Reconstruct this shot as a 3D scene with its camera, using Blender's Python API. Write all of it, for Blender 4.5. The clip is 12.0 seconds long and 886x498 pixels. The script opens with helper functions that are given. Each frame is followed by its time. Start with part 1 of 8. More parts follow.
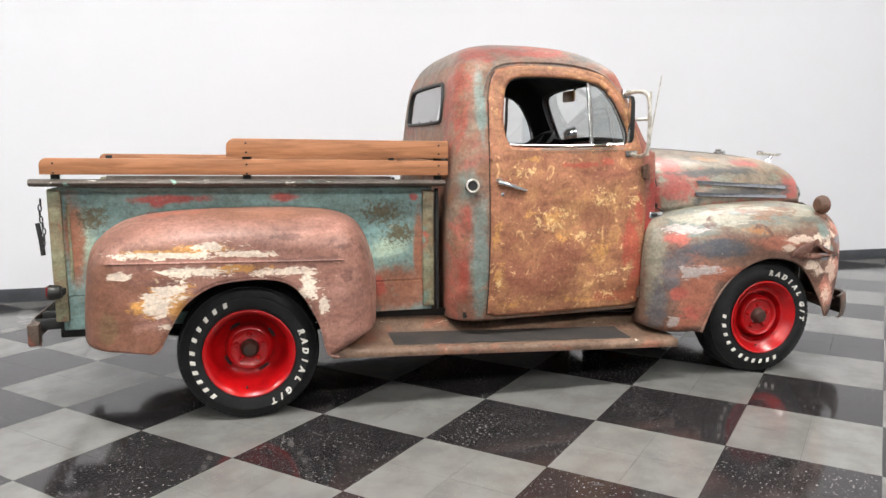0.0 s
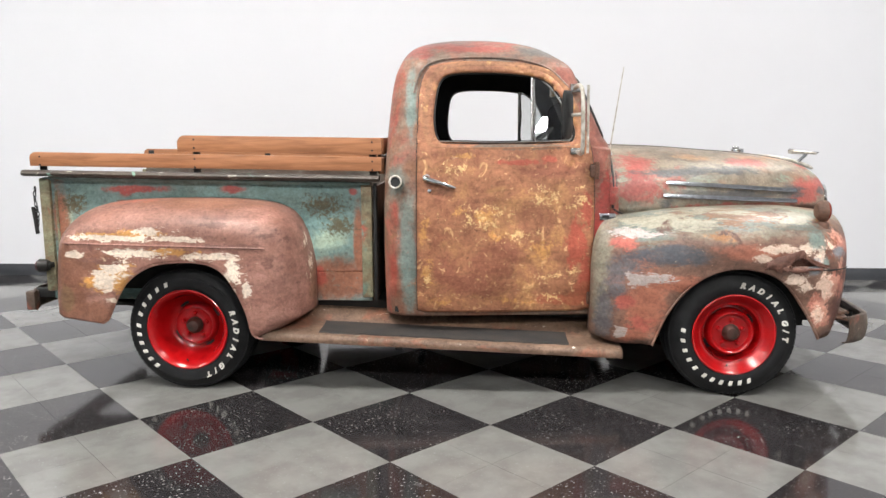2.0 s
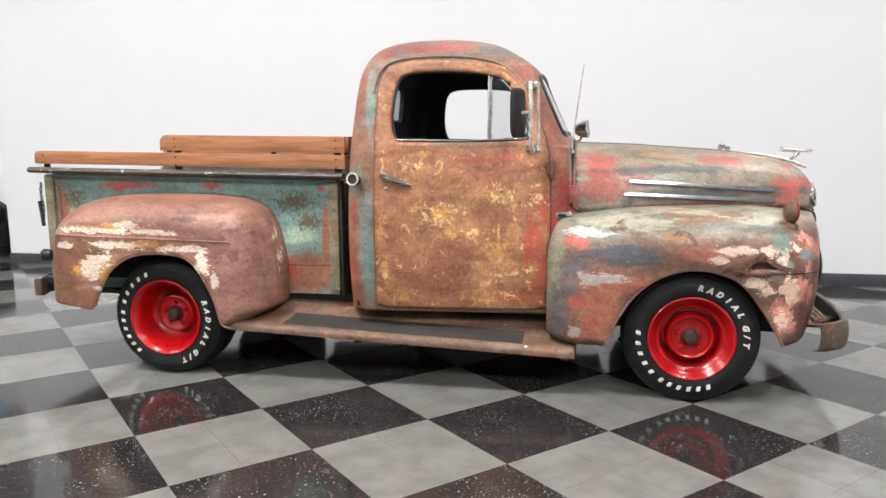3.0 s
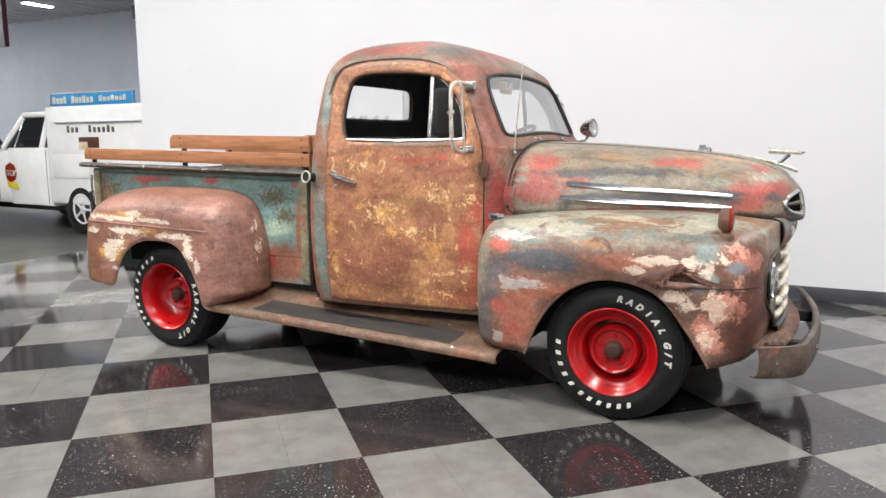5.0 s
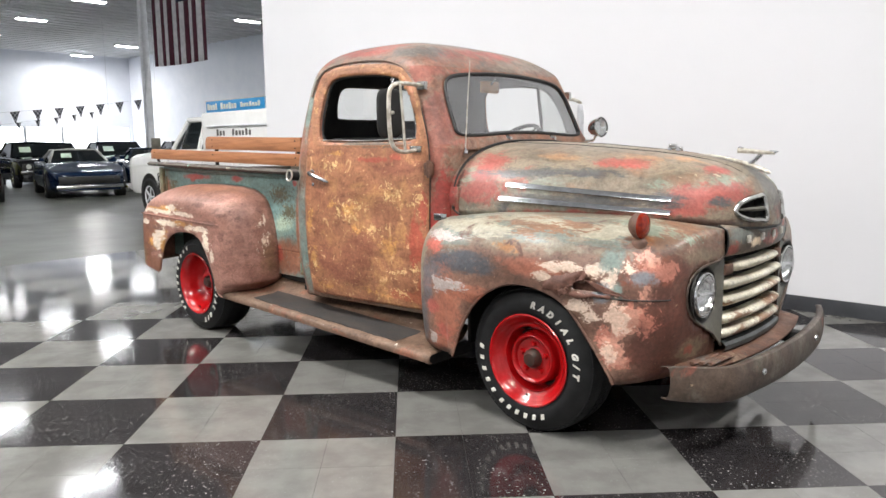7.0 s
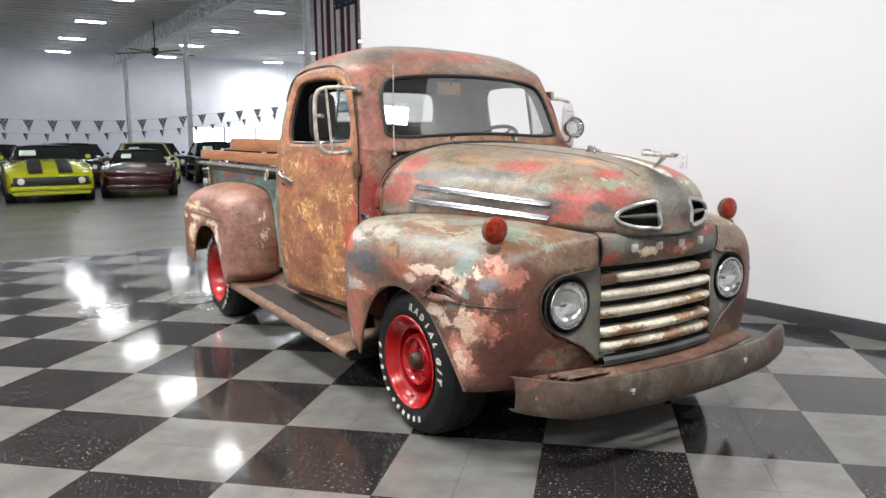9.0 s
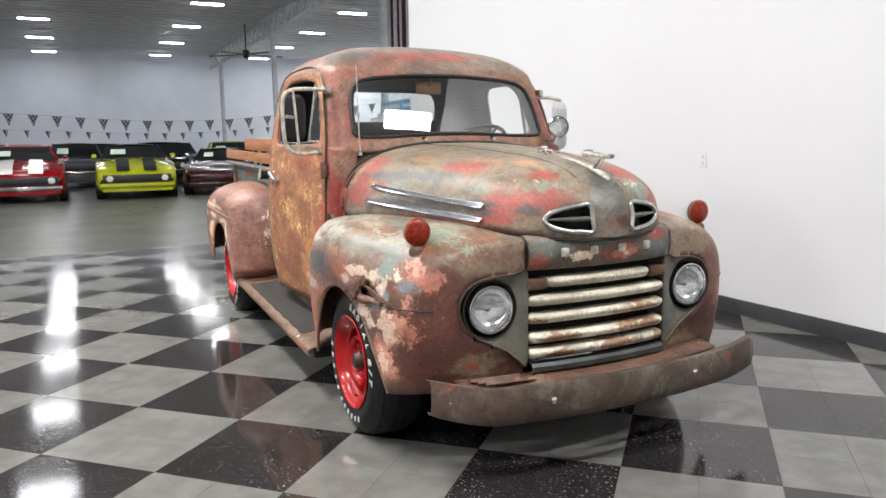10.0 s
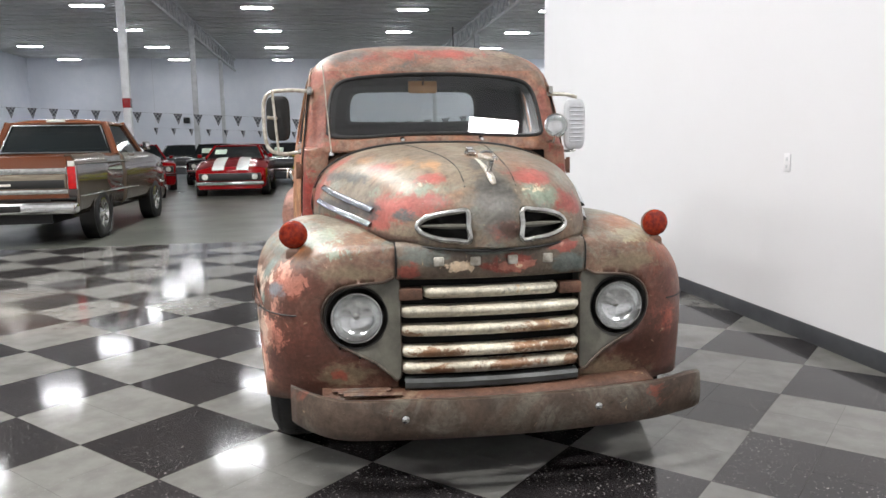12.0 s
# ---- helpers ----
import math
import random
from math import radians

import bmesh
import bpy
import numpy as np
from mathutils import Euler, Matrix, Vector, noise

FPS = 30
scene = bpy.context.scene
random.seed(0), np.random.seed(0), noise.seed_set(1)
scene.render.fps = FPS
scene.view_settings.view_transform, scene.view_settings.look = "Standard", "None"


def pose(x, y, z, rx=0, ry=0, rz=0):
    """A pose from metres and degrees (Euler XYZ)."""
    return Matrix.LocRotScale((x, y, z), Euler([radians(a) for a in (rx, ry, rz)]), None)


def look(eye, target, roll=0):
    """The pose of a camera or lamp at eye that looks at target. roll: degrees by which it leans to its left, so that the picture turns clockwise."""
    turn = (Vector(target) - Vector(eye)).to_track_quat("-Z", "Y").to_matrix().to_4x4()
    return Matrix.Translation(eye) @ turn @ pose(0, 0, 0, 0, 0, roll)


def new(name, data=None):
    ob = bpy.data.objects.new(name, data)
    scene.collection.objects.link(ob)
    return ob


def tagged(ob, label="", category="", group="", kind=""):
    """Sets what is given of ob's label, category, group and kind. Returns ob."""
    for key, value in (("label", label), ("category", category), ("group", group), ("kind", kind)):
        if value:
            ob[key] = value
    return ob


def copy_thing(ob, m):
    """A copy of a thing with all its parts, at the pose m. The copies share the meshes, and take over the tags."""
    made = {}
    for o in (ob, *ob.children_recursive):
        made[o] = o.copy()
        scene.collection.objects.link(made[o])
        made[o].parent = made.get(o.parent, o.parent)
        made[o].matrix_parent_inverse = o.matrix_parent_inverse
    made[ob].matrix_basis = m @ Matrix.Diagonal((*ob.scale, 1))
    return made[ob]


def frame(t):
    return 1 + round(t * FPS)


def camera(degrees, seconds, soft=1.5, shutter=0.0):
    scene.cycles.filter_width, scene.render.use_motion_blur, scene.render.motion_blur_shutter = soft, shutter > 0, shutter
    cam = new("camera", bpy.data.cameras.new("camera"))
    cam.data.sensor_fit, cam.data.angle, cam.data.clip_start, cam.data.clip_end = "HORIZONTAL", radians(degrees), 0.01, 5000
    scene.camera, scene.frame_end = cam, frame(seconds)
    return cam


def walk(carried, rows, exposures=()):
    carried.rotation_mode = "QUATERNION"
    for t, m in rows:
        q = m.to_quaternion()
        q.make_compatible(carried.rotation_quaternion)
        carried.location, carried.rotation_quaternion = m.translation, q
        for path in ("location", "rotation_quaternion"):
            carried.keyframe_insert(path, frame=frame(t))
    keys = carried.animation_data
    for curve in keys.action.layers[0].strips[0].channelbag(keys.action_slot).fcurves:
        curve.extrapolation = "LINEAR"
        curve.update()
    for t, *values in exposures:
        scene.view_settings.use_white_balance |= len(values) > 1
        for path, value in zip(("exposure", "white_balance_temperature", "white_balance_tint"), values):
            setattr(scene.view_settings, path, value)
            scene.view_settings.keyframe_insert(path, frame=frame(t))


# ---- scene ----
cam = camera(62.0, 12.0)
PATH = [
    (0, (0.060, -4.517, 1.361), (0.546, -2.598, 1.074), -0.2),
    (0.5, (0.439, -4.613, 1.365), (0.775, -2.663, 1.075), -0.2),
    (1, (0.810, -4.658, 1.357), (1.003, -2.689, 1.068), -0.2),
    (1.5, (1.196, -4.696, 1.360), (1.249, -2.718, 1.067), -0.2),
    (2, (1.591, -4.713, 1.358), (1.488, -2.737, 1.063), -0.2),
    (2.5, (1.959, -4.707, 1.345), (1.707, -2.744, 1.055), -0.3),
    (3, (2.362, -4.680, 1.346), (1.991, -2.737, 1.052), -0.4),
    (3.5, (2.745, -4.608, 1.370), (2.249, -2.695, 1.061), -0.4),
    (5.5, (4.029, -4.124, 1.343), (3.012, -2.427, 1.050), -0.4),
    (6, (4.304, -3.952, 1.352), (3.172, -2.331, 1.054), -0.6),
    (6.5, (4.564, -3.758, 1.340), (3.316, -2.222, 1.048), -0.6),
    (7, (4.833, -3.544, 1.330), (3.498, -2.084, 1.042), -0.6),
    (9, (5.737, -2.548, 1.331), (4.084, -1.460, 1.045), -0.7),
    (9.5, (5.904, -2.254, 1.337), (4.187, -1.270, 1.047), -0.8),
    (10, (6.060, -1.946, 1.336), (4.283, -1.075, 1.047), -0.9),
    (10.5, (6.169, -1.618, 1.327), (4.333, -0.879, 1.041), -0.8),
    (11, (6.267, -1.274, 1.336), (4.378, -0.686, 1.045), -1.1),
    (11.5, (6.315, -0.936, 1.327), (4.392, -0.466, 1.041), -1.0),
    (12, (6.327, -0.613, 1.321), (4.370, -0.309, 1.039), -0.9),
]
walk(cam, [(t, look(eye, target, roll)) for t, eye, target, roll in PATH])

# ---- light ----
world = bpy.data.worlds.new("world")
scene.world = world
world.use_nodes = True
world.node_tree.nodes["Background"].inputs[0].default_value = (0.80, 0.88, 1.0, 1)
world.node_tree.nodes["Background"].inputs[1].default_value = 0.15
scene.view_settings.exposure = 0.10
CEIL = 7.4


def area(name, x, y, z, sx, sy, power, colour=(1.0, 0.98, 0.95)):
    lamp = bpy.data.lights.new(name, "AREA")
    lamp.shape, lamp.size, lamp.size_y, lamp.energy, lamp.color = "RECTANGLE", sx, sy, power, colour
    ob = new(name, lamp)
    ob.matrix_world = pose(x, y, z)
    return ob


# ---- materials ----
def lin(r, g, b):
    return tuple(((c / 255) / 12.92 if c / 255 <= 0.04045 else ((c / 255 + 0.055) / 1.055) ** 2.4) for c in (r, g, b)) + (1.0,)


def node(nt, kind, **values):
    n = nt.nodes.new(kind)
    for k, v in values.items():
        key = int(k[1:]) if k[0] == "i" and k[1:].isdigit() else None
        if key is not None:
            if isinstance(v, bpy.types.NodeSocket):
                nt.links.new(v, n.inputs[key])
            else:
                n.inputs[key].default_value = v
        elif k == "operation":
            n.operation = v
        elif k == "data_type":
            n.data_type = v
        elif k == "blend_type":
            n.blend_type = v
        elif k == "vector_type":
            n.vector_type = v
    return n


def base_mat(name, rough=0.5, metal=0.0, colour=(0.5, 0.5, 0.5, 1), spec=0.5):
    m = bpy.data.materials.new(name)
    m.use_nodes = True
    nt = m.node_tree
    b = nt.nodes["Principled BSDF"]
    b.inputs["Roughness"].default_value = rough
    b.inputs["Metallic"].default_value = metal
    b.inputs["Base Color"].default_value = colour
    b.inputs["Specular IOR Level"].default_value = spec
    return m, nt, b


def coords(nt, stretch=(1, 1, 1)):
    tc = nt.nodes.new("ShaderNodeTexCoord")
    mp = nt.nodes.new("ShaderNodeMapping")
    mp.inputs["Scale"].default_value = stretch
    nt.links.new(tc.outputs["Object"], mp.inputs["Vector"])
    return mp.outputs[0]


def noise_tex(nt, vec, scale, detail=6.0, rough=0.6, distort=0.0):
    n = nt.nodes.new("ShaderNodeTexNoise")
    nt.links.new(vec, n.inputs["Vector"])
    n.inputs["Scale"].default_value, n.inputs["Detail"].default_value = scale, detail
    n.inputs["Roughness"].default_value, n.inputs["Distortion"].default_value = rough, distort
    return n.outputs["Fac"]


def ramp01(nt, value, lo, hi):
    n = nt.nodes.new("ShaderNodeMapRange")
    n.interpolation_type = "SMOOTHSTEP"
    nt.links.new(value, n.inputs[0])
    n.inputs[1].default_value, n.inputs[2].default_value = lo, hi
    return n.outputs[0]


def mathn(nt, op, a, b):
    n = node(nt, "ShaderNodeMath", operation=op, i0=a, i1=b)
    return n.outputs[0]


def mixc(nt, fac, a, b, blend="MIX"):
    n = nt.nodes.new("ShaderNodeMix")
    n.data_type, n.blend_type = "RGBA", blend
    for k, v in ((0, fac), (6, a), (7, b)):
        if isinstance(v, bpy.types.NodeSocket):
            nt.links.new(v, n.inputs[k])
        else:
            n.inputs[k].default_value = v
    return n.outputs[2]


def bump(nt, b, height, strength=0.2, distance=0.002):
    n = nt.nodes.new("ShaderNodeBump")
    n.inputs["Strength"].default_value, n.inputs["Distance"].default_value = strength, distance
    nt.links.new(height, n.inputs["Height"])
    nt.links.new(n.outputs[0], b.inputs["Normal"])


def blobs(nt, vec, spots):
    """The greatest of 1 - distance over soft ellipsoids (x, y, z, rx, ry, rz)."""
    best = None
    for x, y, z, rx, ry, rz in spots:
        mp = nt.nodes.new("ShaderNodeMapping")
        nt.links.new(vec, mp.inputs["Vector"])
        mp.inputs["Scale"].default_value = (1 / rx, 1 / ry, 1 / rz)
        mp.inputs["Location"].default_value = (-x / rx, -y / ry, -z / rz)
        ln = node(nt, "ShaderNodeVectorMath", operation="LENGTH", i0=mp.outputs[0])
        d = mathn(nt, "SUBTRACT", 1.0, ln.outputs["Value"])
        best = d if best is None else mathn(nt, "MAXIMUM", best, d)
    return best


def patina(name, base, dark, layers, rough=0.55, spots=True, gloss=0.40, streak=(1, 1, 1), film=(122, 100, 88), fade=False):
    """Weathered paint: a mottled base and layers (colour, noise scale, low, high, stretch, ellipsoids, amount of noise)."""
    m, nt, b = base_mat(name, rough, spec=gloss)
    vec = coords(nt)
    fine = noise_tex(nt, coords(nt, streak), 60, 8, 0.78)
    mid = noise_tex(nt, coords(nt, streak), 22, 9, 0.75, 0.3)
    col = mixc(nt, ramp01(nt, noise_tex(nt, vec, 6.5, 10, 0.7), 0.36, 0.64), lin(*base), lin(*dark))
    col = mixc(nt, mathn(nt, "MULTIPLY", ramp01(nt, mid, 0.53, 0.66), 0.6), col, lin(*[c * 0.60 for c in dark]))
    cur = vec
    for i, (colour, scale, lo, hi, stretch, spots_at, amount) in enumerate(layers):
        sv = nt.nodes.new("ShaderNodeMapping")
        sv.inputs["Scale"].default_value = stretch
        nt.links.new(cur, sv.inputs["Vector"])
        sv = sv.outputs[0]
        off = nt.nodes.new("ShaderNodeVectorMath")
        off.operation = "ADD"
        nt.links.new(sv, off.inputs[0])
        off.inputs[1].default_value = (3.7 * i + 1.3, 1.9 * i, 2.3 * i)
        v = noise_tex(nt, off.outputs[0], scale, 7, 0.62, 0.7)
        if spots_at:
            # ragged edges: coarse and fine flakes push the border about
            grit = noise_tex(nt, off.outputs[0], scale * 4.0, 8, 0.68, 0.8)
            v = mathn(nt, "MULTIPLY", mathn(nt, "SUBTRACT", v, 0.5), amount * 1.7)
            v = mathn(nt, "ADD", v, mathn(nt, "MULTIPLY", mathn(nt, "SUBTRACT", grit, 0.5), amount * 1.5))
            v = mathn(nt, "ADD", v, mathn(nt, "MULTIPLY", blobs(nt, cur, spots_at), 0.9))
            # stains fade out softly, flakes of undercoat end sharply
            crisp = amount >= 1.5
            core = ramp01(nt, v, lo, hi if crisp else hi + 0.06)
            fringe = ramp01(nt, v, lo - 0.10, hi + 0.08) if crisp else ramp01(nt, v, lo - (0.26 if fade else 0.16), hi + (0.40 if fade else 0.22))
            core = mathn(nt, "ADD", mathn(nt, "MULTIPLY", core, 0.74 if crisp else 0.30 if fade else 0.60), mathn(nt, "MULTIPLY", fringe, 0.26 if crisp else 0.68 if fade else 0.38))
            chips = ramp01(nt, noise_tex(nt, off.outputs[0], 34, 9, 0.78, 0.3), 0.66, 0.56)
            chips = mathn(nt, "ADD", mathn(nt, "MULTIPLY", chips, 0.75), 0.25)
        else:
            core = ramp01(nt, v, lo, hi)
            chips = ramp01(nt, noise_tex(nt, off.outputs[0], 30, 10, 0.8, 0.3), 0.64, 0.50)
        mask = mathn(nt, "MULTIPLY", core, chips)
        col = mixc(nt, mask, col, lin(*colour))
        # each layer waits for the one before it, which keeps the material small in memory
        step = nt.nodes.new("ShaderNodeVectorMath")
        step.operation = "MULTIPLY_ADD"
        nt.links.new(mask, step.inputs[0])
        step.inputs[1].default_value = (1e-7, 1e-7, 1e-7)
        nt.links.new(vec, step.inputs[2])
        cur = step.outputs[0]
    # fine horizontal streaks in the worn surface
    lines = ramp01(nt, noise_tex(nt, coords(nt, (0.45, 1, 3.0)), 11, 8, 0.70, 0.9), 0.32, 0.68)
    col = mixc(nt, 1.0, col, mixc(nt, lines, (0.93, 0.93, 0.92, 1), (1.08, 1.08, 1.08, 1)), "MULTIPLY")
    # a film of dust evens the colours out
    dust = ramp01(nt, noise_tex(nt, coords(nt, (0.6, 1, 1.3)), 3.2, 7, 0.66, 0.8), 0.32, 0.70)
    col = mixc(nt, mathn(nt, "ADD", mathn(nt, "MULTIPLY", dust, 0.14), 0.02), col, lin(*film))
    if spots:
        pits = ramp01(nt, noise_tex(nt, vec, 26, 7, 0.72, 0.8), 0.63, 0.69)
        col = mixc(nt, mathn(nt, "MULTIPLY", pits, 0.6), col, lin(52, 32, 25))
        nicks = ramp01(nt, noise_tex(nt, node(nt, "ShaderNodeVectorMath", operation="ADD", i0=vec, i1=(5.1, 2.2, 7.7)).outputs[0], 20, 7, 0.72, 0.8), 0.65, 0.70)
        col = mixc(nt, mathn(nt, "MULTIPLY", nicks, 0.45), col, lin(190, 168, 140))
    # long faint wipe marks
    wipe = ramp01(nt, noise_tex(nt, coords(nt, (0.5, 1, 1.6)), 5, 8, 0.62, 1.0), 0.34, 0.68)
    col = mixc(nt, 1.0, col, mixc(nt, wipe, (0.80, 0.79, 0.78, 1), (1.24, 1.24, 1.23, 1)), "MULTIPLY")
    tint = mixc(nt, ramp01(nt, fine, 0.28, 0.72), (0.90, 0.88, 0.86, 1), (1.62, 1.62, 1.62, 1))
    col = mixc(nt, 1.0, col, tint, "MULTIPLY")
    # pinhead rust specks and pale scratches
    speck = ramp01(nt, noise_tex(nt, vec, 120, 3, 0.6), 0.63, 0.69)
    col = mixc(nt, mathn(nt, "MULTIPLY", speck, 0.30), col, lin(58, 36, 28))
    scratch = ramp01(nt, noise_tex(nt, coords(nt, (1, 1, 5)), 30, 6, 0.7, 0.4), 0.66, 0.71)
    col = mixc(nt, mathn(nt, "MULTIPLY", scratch, 0.28), col, lin(206, 190, 168))
    grime = mixc(nt, ramp01(nt, noise_tex(nt, vec, 2.2, 8, 0.7), 0.35, 0.7), (1.15, 1.15, 1.15, 1), (0.82, 0.79, 0.76, 1))
    col = mixc(nt, 1.0, col, grime, "MULTIPLY")
    nt.links.new(col, b.inputs["Base Color"])
    r = nt.nodes.new("ShaderNodeMapRange")
    nt.links.new(mid, r.inputs[0])
    r.inputs[3].default_value, r.inputs[4].default_value = rough - 0.24, rough + 0.22
    nt.links.new(r.outputs[0], b.inputs["Roughness"])
    bump(nt, b, mathn(nt, "ADD", mathn(nt, "MULTIPLY", fine, 0.3), mid), 0.22, 0.003)
    return m


def mottled(name, a, c, scale=8.0, rough=0.5, metal=0.0, spec=0.5, stretch=(1, 1, 1), relief=0.1, lo=0.35, hi=0.65, grain=1.0):
    m, nt, b = base_mat(name, rough, metal, spec=spec)
    vec = coords(nt, stretch)
    n1 = noise_tex(nt, vec, scale, 8, 0.6)
    n2 = noise_tex(nt, vec, scale * 9, 5, 0.6)
    col = mixc(nt, ramp01(nt, n1, lo, hi), lin(*a), lin(*c))
    col = mixc(nt, 1.0, col, mixc(nt, n2, (1 - 0.15 * grain,) * 3 + (1,), (1 + 0.1 * grain,) * 3 + (1,)), "MULTIPLY")
    nt.links.new(col, b.inputs["Base Color"])
    r = nt.nodes.new("ShaderNodeMapRange")
    nt.links.new(n1, r.inputs[0])
    r.inputs[3].default_value, r.inputs[4].default_value = max(0.02, rough * 0.75), min(1.0, rough * 1.25)
    nt.links.new(r.outputs[0], b.inputs["Roughness"])
    if relief:
        bump(nt, b, n2, relief, 0.002)
    return m


def glow(name, colour, strength):
    m = bpy.data.materials.new(name)
    m.use_nodes = True
    nt = m.node_tree
    nt.nodes.remove(nt.nodes["Principled BSDF"])
    e = nt.nodes.new("ShaderNodeEmission")
    e.inputs[0].default_value, e.inputs[1].default_value = colour, strength
    nt.links.new(e.outputs[0], nt.nodes["Material Output"].inputs[0])
    return m


def glass_mat(name, tint=(1, 1, 1, 1), rough=0.0, gloss=0.5):
    """Thin pane: clear, with a mirror coat that grows towards grazing angles."""
    m = bpy.data.materials.new(name)
    m.use_nodes = True
    nt = m.node_tree
    nt.nodes.remove(nt.nodes["Principled BSDF"])
    tr = nt.nodes.new("ShaderNodeBsdfTransparent")
    tr.inputs[0].default_value = tint
    gl = nt.nodes.new("ShaderNodeBsdfGlossy")
    gl.inputs["Roughness"].default_value = rough
    lw = nt.nodes.new("ShaderNodeLayerWeight")
    lw.inputs[0].default_value = 0.5
    pw = mathn(nt, "POWER", lw.outputs["Facing"], 2.5)
    fac = mathn(nt, "ADD", mathn(nt, "MULTIPLY", pw, 0.85), 0.05 + 0.1 * gloss)
    mx = nt.nodes.new("ShaderNodeMixShader")
    nt.links.new(fac, mx.inputs[0])
    nt.links.new(tr.outputs[0], mx.inputs[1])
    nt.links.new(gl.outputs[0], mx.inputs[2])
    nt.links.new(mx.outputs[0], nt.nodes["Material Output"].inputs[0])
    return m


def tile_mat(name, a, c, fleck, amount, rough):
    m, nt, b = base_mat(name, rough, spec=0.36)
    tc = nt.nodes.new("ShaderNodeTexCoord")
    info = nt.nodes.new("ShaderNodeObjectInfo")
    sh = node(nt, "ShaderNodeVectorMath", operation="ADD", i0=tc.outputs["Object"])
    comb = nt.nodes.new("ShaderNodeCombineXYZ")
    nt.links.new(mathn(nt, "MULTIPLY", info.outputs["Random"], 40.0), comb.inputs[0])
    nt.links.new(comb.outputs[0], sh.inputs[1])
    vec = sh.outputs[0]
    col = mixc(nt, ramp01(nt, noise_tex(nt, vec, 5, 6, 0.6), 0.35, 0.65), lin(*a), lin(*c))
    chips = ramp01(nt, noise_tex(nt, vec, 80, 1.0, 0.5), 0.66, 0.70)
    where = ramp01(nt, noise_tex(nt, vec, 3.4, 3, 0.6), 0.40, 0.60)
    chips = mathn(nt, "MULTIPLY", chips, mathn(nt, "ADD", mathn(nt, "MULTIPLY", where, 0.8), 0.2))
    col = mixc(nt, mathn(nt, "MULTIPLY", chips, amount), col, lin(*fleck))
    # faint scuffs
    scuff = ramp01(nt, noise_tex(nt, node(nt, "ShaderNodeVectorMath", operation="MULTIPLY", i0=vec, i1=(3.0, 1.0, 1.0)).outputs[0], 9, 9, 0.75, 0.6), 0.58, 0.72)
    col = mixc(nt, mathn(nt, "MULTIPLY", scuff, 0.14), col, lin(*fleck))
    tone = mixc(nt, info.outputs["Random"], (0.90, 0.90, 0.90, 1), (1.08, 1.08, 1.08, 1))
    nt.links.new(mixc(nt, 1.0, col, tone, "MULTIPLY"), b.inputs["Base Color"])
    r = nt.nodes.new("ShaderNodeMapRange")
    nt.links.new(noise_tex(nt, vec, 7, 6, 0.7), r.inputs[0])
    r.inputs[3].default_value, r.inputs[4].default_value = rough * 0.6, rough * 1.5
    nt.links.new(r.outputs[0], b.inputs["Roughness"])
    bump(nt, b, noise_tex(nt, vec, 9, 3), 0.03, 0.002)
    return m


def wood_mat(name, a, c):
    m, nt, b = base_mat(name, 0.42, spec=0.4)
    vec = coords(nt, (1.2, 14, 14))
    n1 = noise_tex(nt, vec, 3.0, 8, 0.6, 0.6)
    n2 = noise_tex(nt, coords(nt, (2, 60, 60)), 4, 4, 0.6)
    col = mixc(nt, ramp01(nt, n1, 0.3, 0.7), lin(*a), lin(*c))
    info = nt.nodes.new("ShaderNodeObjectInfo")
    col = mixc(nt, 1.0, col, mixc(nt, n2, (0.78, 0.76, 0.74, 1), (1.12, 1.12, 1.12, 1)), "MULTIPLY")
    col = mixc(nt, 1.0, col, mixc(nt, info.outputs["Random"], (0.88, 0.86, 0.84, 1), (1.08, 1.08, 1.08, 1)), "MULTIPLY")
    nt.links.new(col, b.inputs["Base Color"])
    bump(nt, b, n2, 0.15, 0.001)
    return m


